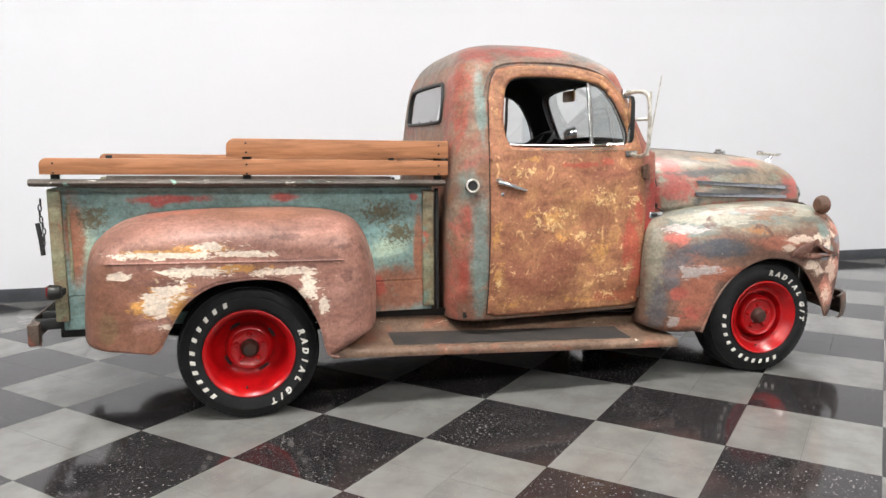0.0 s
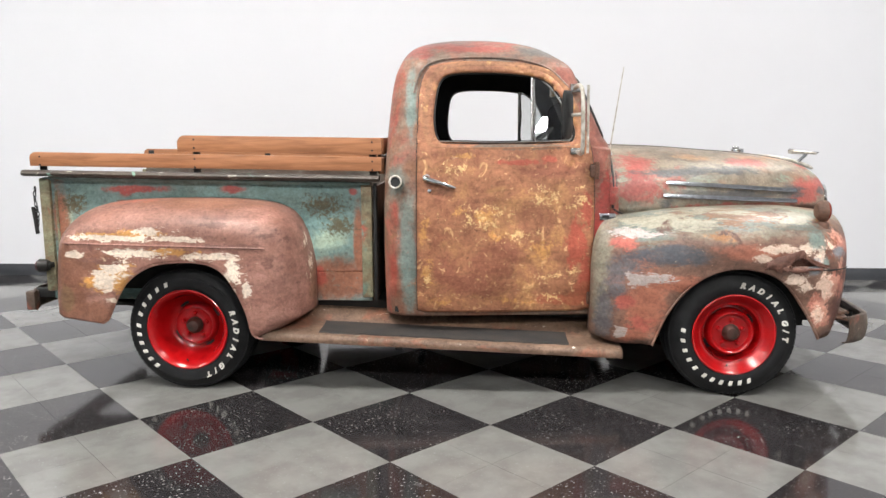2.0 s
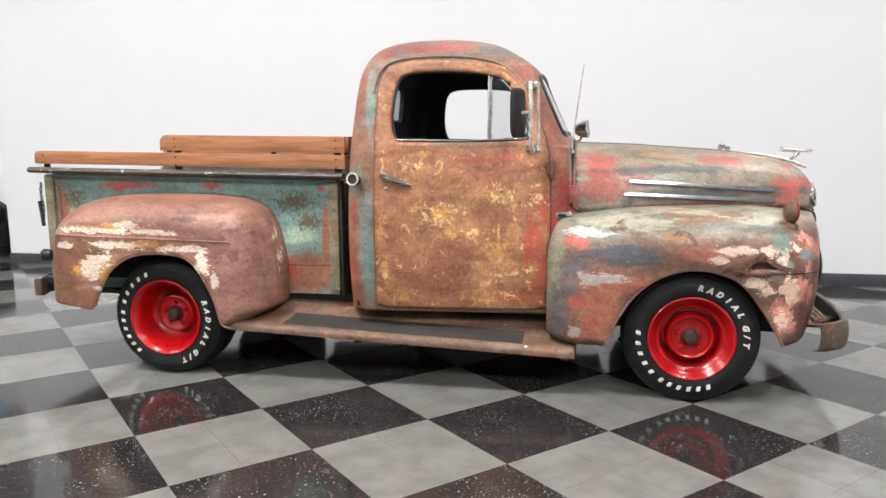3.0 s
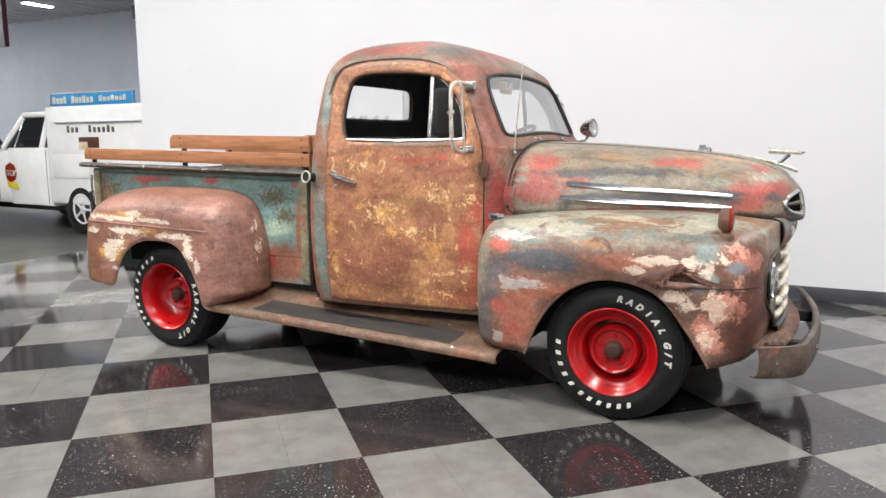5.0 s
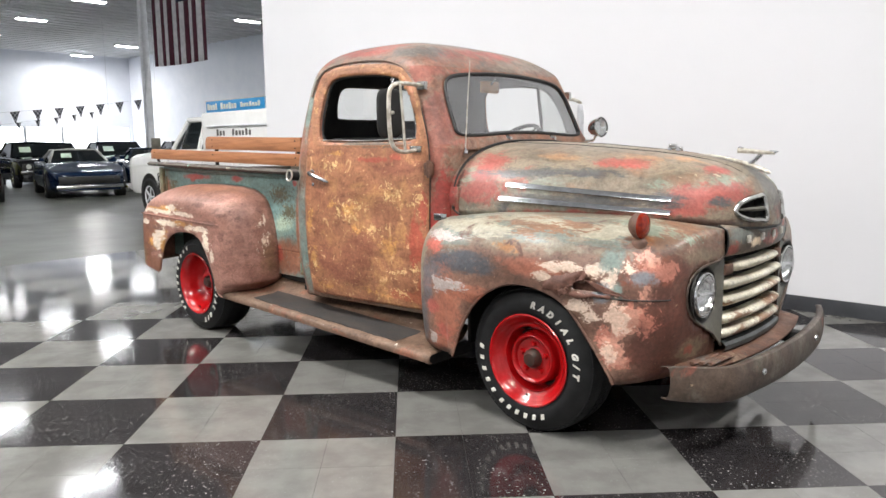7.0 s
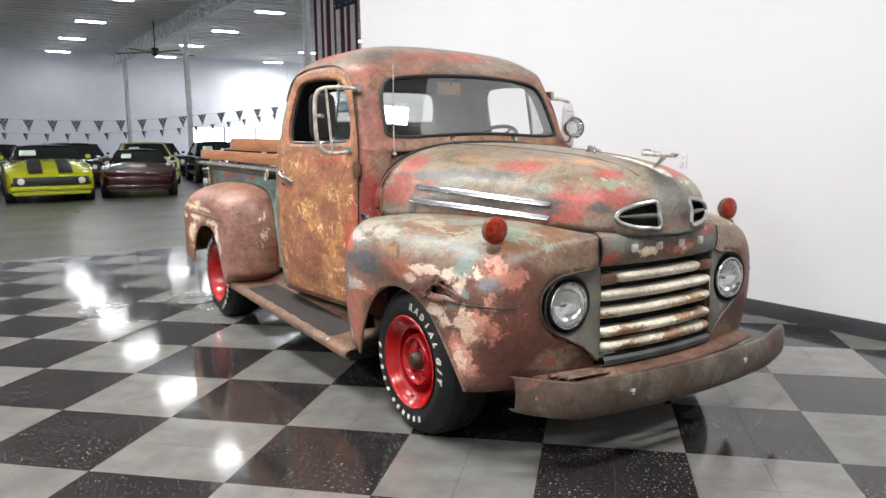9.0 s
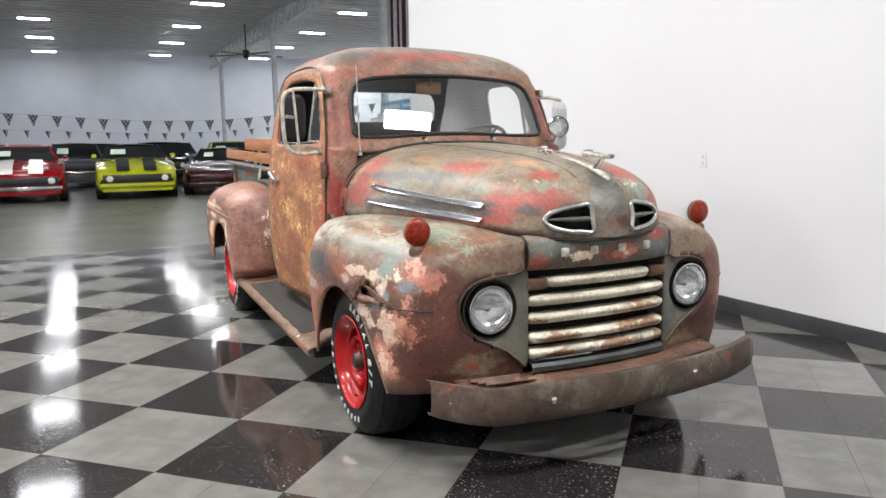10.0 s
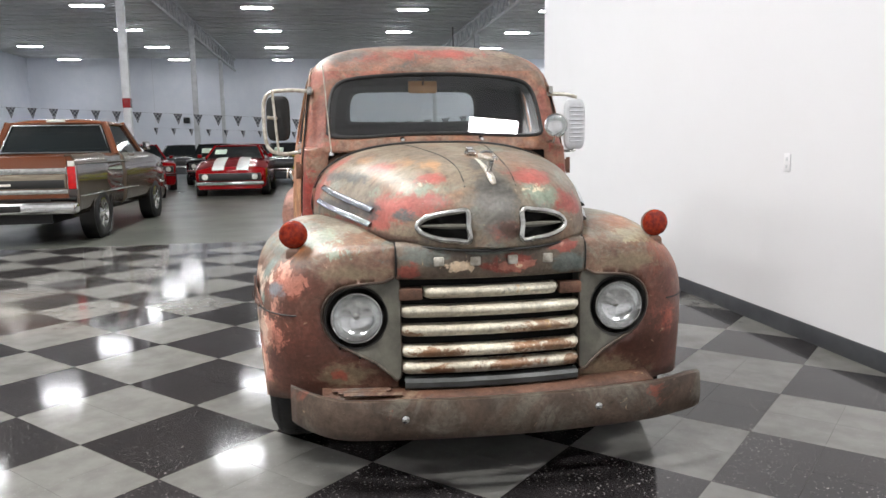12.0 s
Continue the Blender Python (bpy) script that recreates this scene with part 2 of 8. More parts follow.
M_DOOR = patina("door_paint", (146, 100, 74), (124, 82, 62), [
    ((158, 116, 78), 5.5, 0.50, 0.66, (1, 1, 1), [], 0),
    ((120, 76, 58), 4.5, 0.53, 0.68, (1, 1, 1), [], 0),
    ((122, 76, 60), 8, 0.10, 0.40, (1, 1, 1), [(1.954, -0.8, 1.196, 0.22, 0.3, 0.06), (1.537, -0.8, 0.586, 0.20, 0.3, 0.10), (1.72, -0.8, 0.774, 0.16, 0.3, 0.10), (1.413, -0.8, 0.646, 0.10, 0.3, 0.12), (1.62, -0.8, 0.68, 0.16, 0.3, 0.10)], 1.0),
    ((148, 72, 58), 9, 0.10, 0.30, (1, 1, 0.8), [(2.10, -0.8, 0.80, 0.06, 0.3, 0.14), (2.155, -0.8, 0.98, 0.04, 0.3, 0.14), (2.16, -0.8, 0.60, 0.05, 0.3, 0.14), (1.80, -0.8, 1.235, 0.16, 0.3, 0.02), (1.95, -0.8, 1.25, 0.05, 0.3, 0.02)], 1.0),
    ((174, 128, 76), 10, 0.46, 0.74, (1, 1, 1), [(1.598, -0.8, 0.956, 0.13, 0.3, 0.08), (1.477, -0.8, 0.979, 0.10, 0.3, 0.06), (1.924, -0.8, 0.777, 0.16, 0.3, 0.10), (1.301, -0.8, 0.644, 0.06, 0.3, 0.16), (1.387, -0.8, 0.483, 0.16, 0.3, 0.05), (1.758, -0.8, 0.485, 0.18, 0.3, 0.04), (1.285, -0.8, 0.867, 0.05, 0.3, 0.14), (1.659, -0.8, 0.847, 0.10, 0.3, 0.06), (1.5, -0.8, 1.27, 0.22, 0.3, 0.03)], 1.4),
    ((148, 84, 62), 7, 0.06, 0.18, (1, 1, 1), [(2.06, -0.8, 0.492, 0.20, 0.3, 0.045), (2.15, -0.8, 0.53, 0.07, 0.3, 0.07)], 0.7),
    # pale flecks all over the skin
    ((188, 150, 108), 17, 0.585, 0.68, (1, 1, 0.7), [], 0),
    ((196, 158, 118), 26, 0.62, 0.70, (1, 1, 1), [], 0),
    ((84, 78, 72), 10, 0.1, 0.4, (1, 1, 1), [(1.75, -0.7, 1.318, 0.50, 0.3, 0.022)], 0.9),
    ((200, 170, 122), 24, 0.72, 0.92, (1, 1, 1), [(1.998, -0.8, 0.632, 0.12, 0.3, 0.04), (2.091, -0.8, 0.66, 0.08, 0.3, 0.07), (1.95, -0.8, 0.50, 0.16, 0.3, 0.05), (1.902, -0.8, 0.618, 0.12, 0.3, 0.03), (1.60, -0.8, 0.94, 0.26, 0.3, 0.14), (1.92, -0.8, 1.03, 0.20, 0.3, 0.12), (1.30, -0.8, 0.62, 0.05, 0.3, 0.14), (2.12, -0.8, 1.04, 0.08, 0.3, 0.14), (1.8, -0.8, 0.84, 0.2, 0.3, 0.10), (1.45, -0.8, 1.2, 0.18, 0.3, 0.08)], 1.7)], 0.50, film=(150, 108, 82))
M_DOOR_EDGE = patina("door_frame_paint", (146, 104, 76), (120, 80, 56), [
    ((190, 150, 98), 9, 0.56, 0.68, (1, 1, 1), [], 0)], 0.5)
M_CAB = patina("cab_paint", (112, 100, 88), (116, 78, 62), [
    ((140, 82, 70), 3.2, 0.52, 0.62, (1, 1, 1), [], 0),
    ((136, 50, 46), 7, -0.02, 0.14, (1, 1, 1), [(2.26, -0.72, 0.8, 0.09, 0.25, 0.40), (2.25, 0.72, 0.8, 0.08, 0.25, 0.5)], 0.7),
    ((118, 68, 58), 7, 0.04, 0.22, (1, 1, 1), [(2.19, -0.70, 1.40, 0.09, 0.2, 0.30), (2.05, -0.66, 1.72, 0.09, 0.2, 0.10), (2.19, 0.70, 1.40, 0.09, 0.2, 0.30)], 1.0),
    ((138, 66, 55), 7, 0.05, 0.30, (1, 1, 0.5), [(1.135, -0.6, 1.5, 0.075, 0.2, 0.34), (1.135, -0.66, 0.96, 0.05, 0.25, 0.12), (1.12, -0.66, 0.66, 0.04, 0.25, 0.22)], 0.7),
    ((104, 120, 116), 7, 0.05, 0.35, (1, 1, 0.6), [(1.20, -0.78, 0.75, 0.065, 0.25, 0.40), (1.22, -0.7, 1.5, 0.04, 0.2, 0.26), (1.15, -0.7, 1.13, 0.09, 0.2, 0.12)], 0.5),
    ((122, 86, 64), 6, 0.55, 0.64, (1, 1, 1), [], 0)], 0.5)
M_ROOF = patina("roof_paint", (116, 104, 94), (100, 90, 84), [
    ((124, 88, 76), 2.6, 0.50, 0.64, (1, 1, 1), [], 0),
    ((134, 70, 64), 7, 0.06, 0.24, (0.7, 1, 1), [(1.52, -0.60, 1.87, 0.32, 0.3, 0.07), (1.25, -0.55, 1.83, 0.12, 0.3, 0.08), (1.95, 0.0, 1.86, 0.10, 0.40, 0.06), (1.95, -0.35, 1.80, 0.10, 0.12, 0.05)], 1.1),
    ((88, 88, 88), 7, 0.10, 0.30, (0.6, 1, 1), [(1.90, -0.55, 1.82, 0.16, 0.3, 0.06), (1.35, -0.5, 1.90, 0.2, 0.2, 0.04), (1.7, 0.0, 1.93, 0.3, 0.5, 0.05)], 1.2),
    ((84, 82, 80), 5.0, 0.57, 0.68, (1, 2, 1), [], 0),
    ((160, 148, 130), 6, 0.62, 0.76, (1, 1, 1), [], 0)], 0.48, fade=True, film=(112, 98, 88))
M_HOOD = patina("hood_paint", (116, 107, 93), (100, 90, 79), [
    ((120, 94, 76), 3.2, 0.50, 0.64, (0.7, 1, 1), [], 0),
    ((112, 118, 110), 4.4, 0.54, 0.68, (0.6, 1, 1), [], 0),
    # red undercoat at the rear corners, the nose and along the lower edge
    ((136, 66, 60), 6, 0.08, 0.24, (0.8, 1, 1), [(2.43, -0.59, 1.2, 0.15, 0.3, 0.09), (2.48, -0.65, 1.12, 0.20, 0.3, 0.12), (2.45, 0.64, 1.1, 0.2, 0.4, 0.14), (3.46, -0.41, 1.06, 0.17, 0.2, 0.08), (3.56, -0.28, 1.09, 0.08, 0.12, 0.07), (2.95, -0.56, 0.985, 0.5, 0.2, 0.025), (3.48, -0.22, 1.19, 0.07, 0.08, 0.03), (3.49, 0.18, 1.19, 0.14, 0.10, 0.04), (3.53, 0.34, 1.09, 0.10, 0.2, 0.06), (3.10, -0.38, 1.22, 0.16, 0.12, 0.03), (3.62, -0.02, 1.10, 0.05, 0.04, 0.05), (3.66, 0.03, 1.0, 0.05, 0.06, 0.04)], 1.2),
    ((150, 114, 82), 6, 0.30, 0.60, (0.5, 1, 1), [(3.31, -0.2, 1.24, 0.18, 0.08, 0.05), (3.13, -0.28, 1.25, 0.20, 0.09, 0.05), (2.75, -0.42, 1.24, 0.25, 0.08, 0.03)], 1.2),
    ((66, 68, 70), 7, 0.10, 0.26, (0.5, 1, 1.6), [(2.72, -0.58, 1.175, 0.30, 0.2, 0.03), (2.94, -0.52, 1.175, 0.20, 0.2, 0.025), (3.0, -0.56, 1.05, 0.44, 0.2, 0.03), (3.34, -0.48, 1.06, 0.12, 0.2, 0.05), (3.55, -0.33, 1.05, 0.06, 0.1, 0.03), (3.5, -0.4, 0.96, 0.2, 0.2, 0.02), (2.60, -0.66, 1.0, 0.05, 0.2, 0.05)], 1.3),
    ((82, 82, 80), 6, 0.04, 0.20, (0.6, 1, 1.2), [(3.60, 0.0, 1.10, 0.18, 0.10, 0.20), (3.40, 0.0, 1.24, 0.16, 0.07, 0.05)], 0.8),
    ((64, 44, 38), 8, 0.12, 0.26, (1, 1, 1), [(3.46, -0.42, 0.965, 0.2, 0.2, 0.03), (3.66, 0.05, 1.0, 0.05, 0.05, 0.04), (2.32, -0.66, 1.02, 0.02, 0.3, 0.2)], 0.9),
    ((112, 124, 110), 9, 0.26, 0.50, (0.6, 1, 1), [(3.53, -0.24, 1.15, 0.09, 0.11, 0.04), (3.58, 0.19, 1.12, 0.09, 0.12, 0.05), (3.3, -0.4, 1.12, 0.08, 0.1, 0.04), (2.36, -0.66, 1.2, 0.06, 0.2, 0.12)], 1.3),
    ((170, 160, 138), 14, 0.66, 0.84, (0.4, 1, 1.4), [(3.50, -0.26, 1.165, 0.12, 0.12, 0.03), (3.56, 0.18, 1.14, 0.08, 0.10, 0.03)], 1.7)], 0.46, gloss=0.44, film=(118, 106, 95), fade=True)
M_FFEND = patina("front_fender_paint", (110, 84, 72), (86, 61, 51), [
    # olive-grey upper skin, near and far
    ((116, 112, 99), 6, 0.02, 0.14, (0.5, 1, 1.6), [(2.72, -0.72, 1.0, 0.85, 0.42, 0.17), (2.72, 0.72, 1.0, 0.85, 0.42, 0.17), (3.36, -0.5, 0.95, 0.26, 0.3, 0.15), (3.3, 0.55, 0.98, 0.4, 0.3, 0.14), (2.22, -0.85, 0.7, 0.06, 0.2, 0.4)], 0.8),
    ((92, 102, 98), 7, 0.10, 0.20, (0.35, 1, 1.8), [(2.85, -0.8, 0.94, 0.5, 0.3, 0.08), (2.45, -0.85, 0.9, 0.2, 0.3, 0.1), (3.25, -0.75, 0.93, 0.2, 0.2, 0.06), (2.8, 0.8, 0.94, 0.5, 0.3, 0.07), (3.5, -0.4, 0.9, 0.08, 0.12, 0.05)], 1.2),
    ((108, 80, 62), 8, 0.20, 0.34, (0.35, 1, 2.0), [(2.95, -0.75, 0.95, 0.4, 0.3, 0.05), (3.3, 0.65, 0.95, 0.3, 0.3, 0.08), (3.42, -0.55, 0.93, 0.16, 0.3, 0.06)], 1.6),
    ((134, 131, 118), 9, 0.26, 0.42, (0.3, 1, 2.2), [(2.55, -0.82, 0.935, 0.26, 0.2, 0.05), (2.9, -0.75, 0.965, 0.4, 0.2, 0.04), (3.3, -0.7, 0.945, 0.2, 0.2, 0.04), (2.7, 0.8, 0.95, 0.5, 0.2, 0.05), (3.25, 0.70, 0.95, 0.22, 0.16, 0.06)], 1.7),
    ((140, 134, 112), 10, 0.20, 0.36, (0.6, 1, 1.4), [(3.28, 0.72, 0.95, 0.18, 0.18, 0.07), (3.42, 0.6, 0.93, 0.12, 0.16, 0.05)], 1.5),
    ((146, 100, 58), 9, 0.14, 0.30, (0.8, 1, 1.2), [(2.83, -0.9, 0.86, 0.10, 0.2, 0.05), (3.2, 0.66, 0.96, 0.2, 0.1, 0.03), (3.4, -0.76, 0.925, 0.06, 0.07, 0.02)], 1.0),
    ((80, 56, 48), 7, 0.60, 0.68, (0.8, 1, 1.2), [], 0),
    # blue-black primer shoulder
    ((58, 62, 68), 8, 0.06, 0.18, (0.5, 1, 1.6), [(2.62, -0.93, 0.755, 0.18, 0.2, 0.055), (2.44, -0.9, 0.745, 0.16, 0.2, 0.055), (2.56, -0.93, 0.79, 0.14, 0.2, 0.035)], 1.0),
    ((84, 82, 86), 8, 0.08, 0.18, (1, 1, 1), [(2.30, -0.88, 0.62, 0.06, 0.2, 0.14), (2.24, -0.86, 0.42, 0.05, 0.2, 0.18), (2.36, -0.9, 0.68, 0.07, 0.2, 0.06)], 1.0),
    # salmon band above the arch and behind the wheel
    ((142, 88, 70), 6, 0.06, 0.22, (0.7, 1, 1.2), [(2.56, -0.93, 0.615, 0.3, 0.2, 0.06), (2.44, -0.9, 0.5, 0.12, 0.2, 0.22), (3.0, -0.94, 0.78, 0.20, 0.2, 0.045), (2.36, -0.9, 0.33, 0.10, 0.2, 0.05)], 0.9),
    ((148, 76, 66), 9, 0.12, 0.24, (0.7, 1, 1.2), [(2.33, -0.9, 0.825, 0.07, 0.2, 0.04), (2.34, -0.9, 0.52, 0.05, 0.2, 0.05), (2.42, -0.9, 0.40, 0.08, 0.2, 0.06)], 1.2),
    # bare white undercoat flakes
    ((150, 141, 138), 10, 0.18, 0.30, (0.6, 1, 1.6), [(2.46, -0.92, 0.635, 0.15, 0.2, 0.035), (2.38, -0.9, 0.64, 0.05, 0.2, 0.06), (2.32, -0.9, 0.345, 0.04, 0.2, 0.04), (2.42, -0.88, 0.87, 0.16, 0.2, 0.03)], 1.5),
    ((186, 168, 154), 12, 0.16, 0.28, (0.8, 1, 1.2), [(3.02, -0.93, 0.755, 0.05, 0.2, 0.03), (3.12, -0.92, 0.795, 0.14, 0.2, 0.025), (3.27, -0.91, 0.80, 0.09, 0.2, 0.03), (3.335, -0.91, 0.765, 0.03, 0.2, 0.05), (3.20, -0.91, 0.635, 0.07, 0.2, 0.045), (3.26, -0.91, 0.60, 0.05, 0.2, 0.03)], 1.5),
    ((98, 114, 110), 9, 0.10, 0.18, (1, 1, 1), [(3.33, -0.9, 0.84, 0.07, 0.2, 0.07), (3.36, -0.88, 0.72, 0.03, 0.2, 0.04)], 0.9),
    # flaking brown-red front corner
    ((112, 60, 42), 7, 0.05, 0.13, (1, 1, 1), [(3.46, -0.80, 0.80, 0.11, 0.13, 0.09), (3.40, 0.80, 0.85, 0.2, 0.2, 0.12)], 0.9),
    ((82, 46, 37), 8, -0.04, 0.12, (1, 1, 1), [(3.54, -0.66, 0.54, 0.16, 0.28, 0.20), (3.54, 0.74, 0.62, 0.14, 0.2, 0.2), (3.54, -0.70, 0.80, 0.07, 0.10, 0.06), (3.5, -0.72, 0.42, 0.16, 0.22, 0.14), (3.5, 0.75, 0.5, 0.2, 0.25, 0.26)], 0.9),
    ((156, 100, 86), 12, 0.16, 0.28, (1, 1, 1), [(3.43, -0.85, 0.60, 0.09, 0.12, 0.07), (3.50, -0.78, 0.80, 0.07, 0.09, 0.06), (3.33, -0.9, 0.50, 0.05, 0.12, 0.07), (3.47, -0.82, 0.80, 0.05, 0.07, 0.045), (3.38, -0.88, 0.42, 0.06, 0.1, 0.04)], 1.5),
    ((112, 100, 82), 7, 0.05, 0.16, (1, 0.6, 1.4), [(3.57, -0.52, 0.84, 0.06, 0.16, 0.04), (3.57, -0.60, 0.43, 0.08, 0.12, 0.07), (3.57, 0.55, 0.40, 0.08, 0.2, 0.06), (3.55, 0.55, 0.85, 0.08, 0.2, 0.05)], 1.0),
    ((140, 72, 58), 10, 0.2, 0.3, (1, 1, 1), [(3.57, -0.60, 0.44, 0.08, 0.06, 0.03), (3.5, 0.74, 0.6, 0.1, 0.08, 0.08)], 1.3),
    ((130, 78, 44), 12, 0.2, 0.34, (1, 1, 1), [(3.40, -0.74, 0.915, 0.07, 0.05, 0.02), (3.44, -0.62, 0.92, 0.12, 0.05, 0.015), (3.2, 0.62, 0.97, 0.25, 0.12, 0.03)], 1.4),
    # flesh-pink and grey-blue flakes between the tear and the lamp
    ((110, 114, 120), 8, 0.14, 0.30, (1, 1, 1), [(3.45, -0.84, 0.775, 0.06, 0.10, 0.04), (3.30, -0.9, 0.70, 0.04, 0.1, 0.05)], 1.0),
    ((172, 124, 108), 9, 0.16, 0.28, (1, 1, 1), [(3.39, -0.86, 0.60, 0.08, 0.12, 0.10), (3.44, -0.84, 0.855, 0.07, 0.10, 0.045), (3.36, -0.88, 0.46, 0.06, 0.1, 0.08), (3.47, -0.82, 0.70, 0.06, 0.08, 0.04)], 1.6),
    ((196, 170, 154), 13, 0.26, 0.38, (1, 1, 1), [(3.36, -0.88, 0.60, 0.06, 0.1, 0.10), (3.39, -0.87, 0.82, 0.05, 0.1, 0.06), (3.33, -0.9, 0.46, 0.04, 0.1, 0.06)], 1.6),
    ((112, 122, 108), 10, 0.20, 0.34, (0.7, 1, 1), [(3.36, -0.62, 0.95, 0.16, 0.10, 0.04), (3.48, -0.55, 0.91, 0.10, 0.10, 0.03)], 1.5),
    ((72, 42, 35), 9, 0.08, 0.30, (1, 1, 1), [(3.57, -0.60, 0.56, 0.07, 0.14, 0.08), (3.52, -0.74, 0.50, 0.10, 0.14, 0.13), (3.46, -0.84, 0.46, 0.08, 0.10, 0.08), (3.55, 0.66, 0.52, 0.10, 0.22, 0.16), (3.50, -0.80, 0.71, 0.08, 0.10, 0.04)], 1.3)], 0.42, gloss=0.46, film=(108, 92, 82), fade=True)
M_HEADER = patina("grille_header_paint", (100, 92, 82), (82, 74, 67), [
    ((90, 100, 98), 6, 0.10, 0.30, (1, 0.6, 1), [(3.64, -0.28, 0.90, 0.1, 0.12, 0.05), (3.64, 0.30, 0.86, 0.1, 0.10, 0.05), (3.64, 0.0, 0.93, 0.1, 0.16, 0.02)], 1.2),
    ((132, 66, 58), 8, 0.16, 0.34, (1, 0.7, 1), [(3.64, 0.08, 0.87, 0.1, 0.12, 0.04), (3.64, 0.28, 0.93, 0.1, 0.08, 0.03), (3.64, -0.33, 0.85, 0.1, 0.05, 0.04)], 1.2),
    ((166, 110, 98), 10, 0.22, 0.34, (1, 1, 1), [(3.64, 0.06, 0.862, 0.1, 0.09, 0.025), (3.64, 0.27, 0.935, 0.1, 0.03, 0.012)], 1.5),
    ((206, 188, 164), 12, 0.24, 0.36, (1, 1, 1), [(3.64, -0.125, 0.868, 0.1, 0.07, 0.026), (3.64, 0.10, 0.860, 0.1, 0.03, 0.016)], 1.5)], 0.44)
M_RFEND = patina("rear_fender_paint", (138, 102, 92), (118, 83, 73), [
    ((118, 82, 70), 5, 0.52, 0.66, (1, 1, 1), [], 0),
    ((112, 76, 60), 6, 0.02, 0.30, (1, 1, 1), [(-0.66, -0.92, 0.6, 0.16, 0.4, 0.3), (-0.45, -0.95, 0.71, 0.25, 0.4, 0.06), (-0.5, -0.95, 0.44, 0.3, 0.4, 0.08), (0.1, -0.8, 1.02, 0.5, 0.2, 0.04)], 0.8),
    ((108, 84, 62), 6, 0.0, 0.3, (1, 1, 1), [(0.68, -0.78, 0.68, 0.04, 0.16, 0.36), (-0.62, -0.95, 0.52, 0.05, 0.3, 0.10)], 0.6),
    ((172, 126, 68), 9, 0.14, 0.40, (0.6, 1, 1), [(-0.256, -0.97, 0.868, 0.09, 0.3, 0.035), (-0.139, -0.97, 0.872, 0.08, 0.3, 0.025), (-0.08, -0.97, 0.775, 0.18, 0.3, 0.025), (-0.47, -0.97, 0.60, 0.09, 0.3, 0.06), (-0.347, -0.97, 0.645, 0.10, 0.3, 0.09), (-0.42, -0.97, 0.86, 0.14, 0.3, 0.02)], 1.3),
    ((198, 186, 172), 12, 0.20, 0.32, (0.5, 1, 1.2), [(-0.30, -0.97, 0.850, 0.34, 0.3, 0.022), (-0.15, -0.97, 0.880, 0.16, 0.3, 0.035), (0.02, -0.97, 0.842, 0.16, 0.3, 0.018), (-0.20, -0.97, 0.768, 0.22, 0.3, 0.035), (-0.33, -0.97, 0.69, 0.10, 0.3, 0.06), (-0.40, -0.97, 0.60, 0.07, 0.3, 0.09), (0.16, -0.97, 0.750, 0.16, 0.3, 0.03), (0.28, -0.97, 0.67, 0.06, 0.3, 0.09), (0.36, -0.97, 0.58, 0.025, 0.3, 0.07), (-0.55, -0.97, 0.76, 0.06, 0.3, 0.02)], 1.6),
    ((196, 182, 166), 16, 0.24, 0.36, (1, 1, 0.7), [(0.628, -0.88, 0.86, 0.020, 0.2, 0.10), (0.652, -0.88, 0.74, 0.018, 0.2, 0.14)], 1.5),
    # dark smudges and chips; the long one at z 0.80 paints the crease's shade
    ((98, 68, 60), 18, 0.26, 0.40, (0.6, 1, 1.4), [(0.18, -0.97, 0.916, 0.12, 0.3, 0.022), (0.475, -0.96, 0.858, 0.07, 0.3, 0.02), (0.558, -0.96, 0.832, 0.02, 0.3, 0.04), (0.483, -0.96, 0.715, 0.03, 0.3, 0.035), (0.3, -0.97, 0.80, 0.2, 0.3, 0.03), (-0.40, -0.97, 0.73, 0.14, 0.3, 0.03)], 1.5),
    ((150, 84, 66), 9, 0.2, 0.6, (1, 1, 1), [(-0.3, -0.72, 1.0, 0.3, 0.1, 0.05)], 0.8)], 0.46, film=(140, 108, 98))
M_BED = patina("bed_paint", (100, 128, 126), (88, 114, 114), [
    ((152, 170, 152), 4, 0.3, 0.8, (1, 1, 1), [(0.75, -0.64, 0.80, 0.25, 0.2, 0.14), (-0.75, -0.64, 0.85, 0.12, 0.2, 0.2)], 0.6),
    ((140, 62, 58), 7, 0.12, 0.4, (1, 1, 1.5), [(-0.35, -0.64, 1.085, 0.26, 0.2, 0.03), (0.2, -0.64, 1.085, 0.10, 0.2, 0.03), (-0.42, -0.64, 1.07, 0.05, 0.2, 0.04), (0.88, -0.64, 1.07, 0.035, 0.2, 0.03), (-0.35, -0.64, 1.0, 0.2, 0.2, 0.03)], 0.6),
    ((132, 86, 66), 6, 0.05, 0.35, (1, 1, 1), [(0.78, -0.64, 0.575, 0.3, 0.2, 0.16), (0.905, -0.64, 0.75, 0.04, 0.2, 0.3), (-0.8, -0.64, 0.9, 0.06, 0.2, 0.3)], 0.4),
    ((150, 66, 54), 6, 0.15, 0.4, (1, 1, 1), [(0.68, -0.64, 0.6, 0.06, 0.2, 0.08)], 0.6),
    ((74, 72, 54), 44, 0.44, 0.50, (1, 1, 1), [(0.72, -0.64, 0.99, 0.20, 0.2, 0.09), (-0.72, -0.64, 1.0, 0.11, 0.2, 0.1), (0.8, -0.64, 0.88, 0.14, 0.2, 0.10)], 1.5)], 0.5)
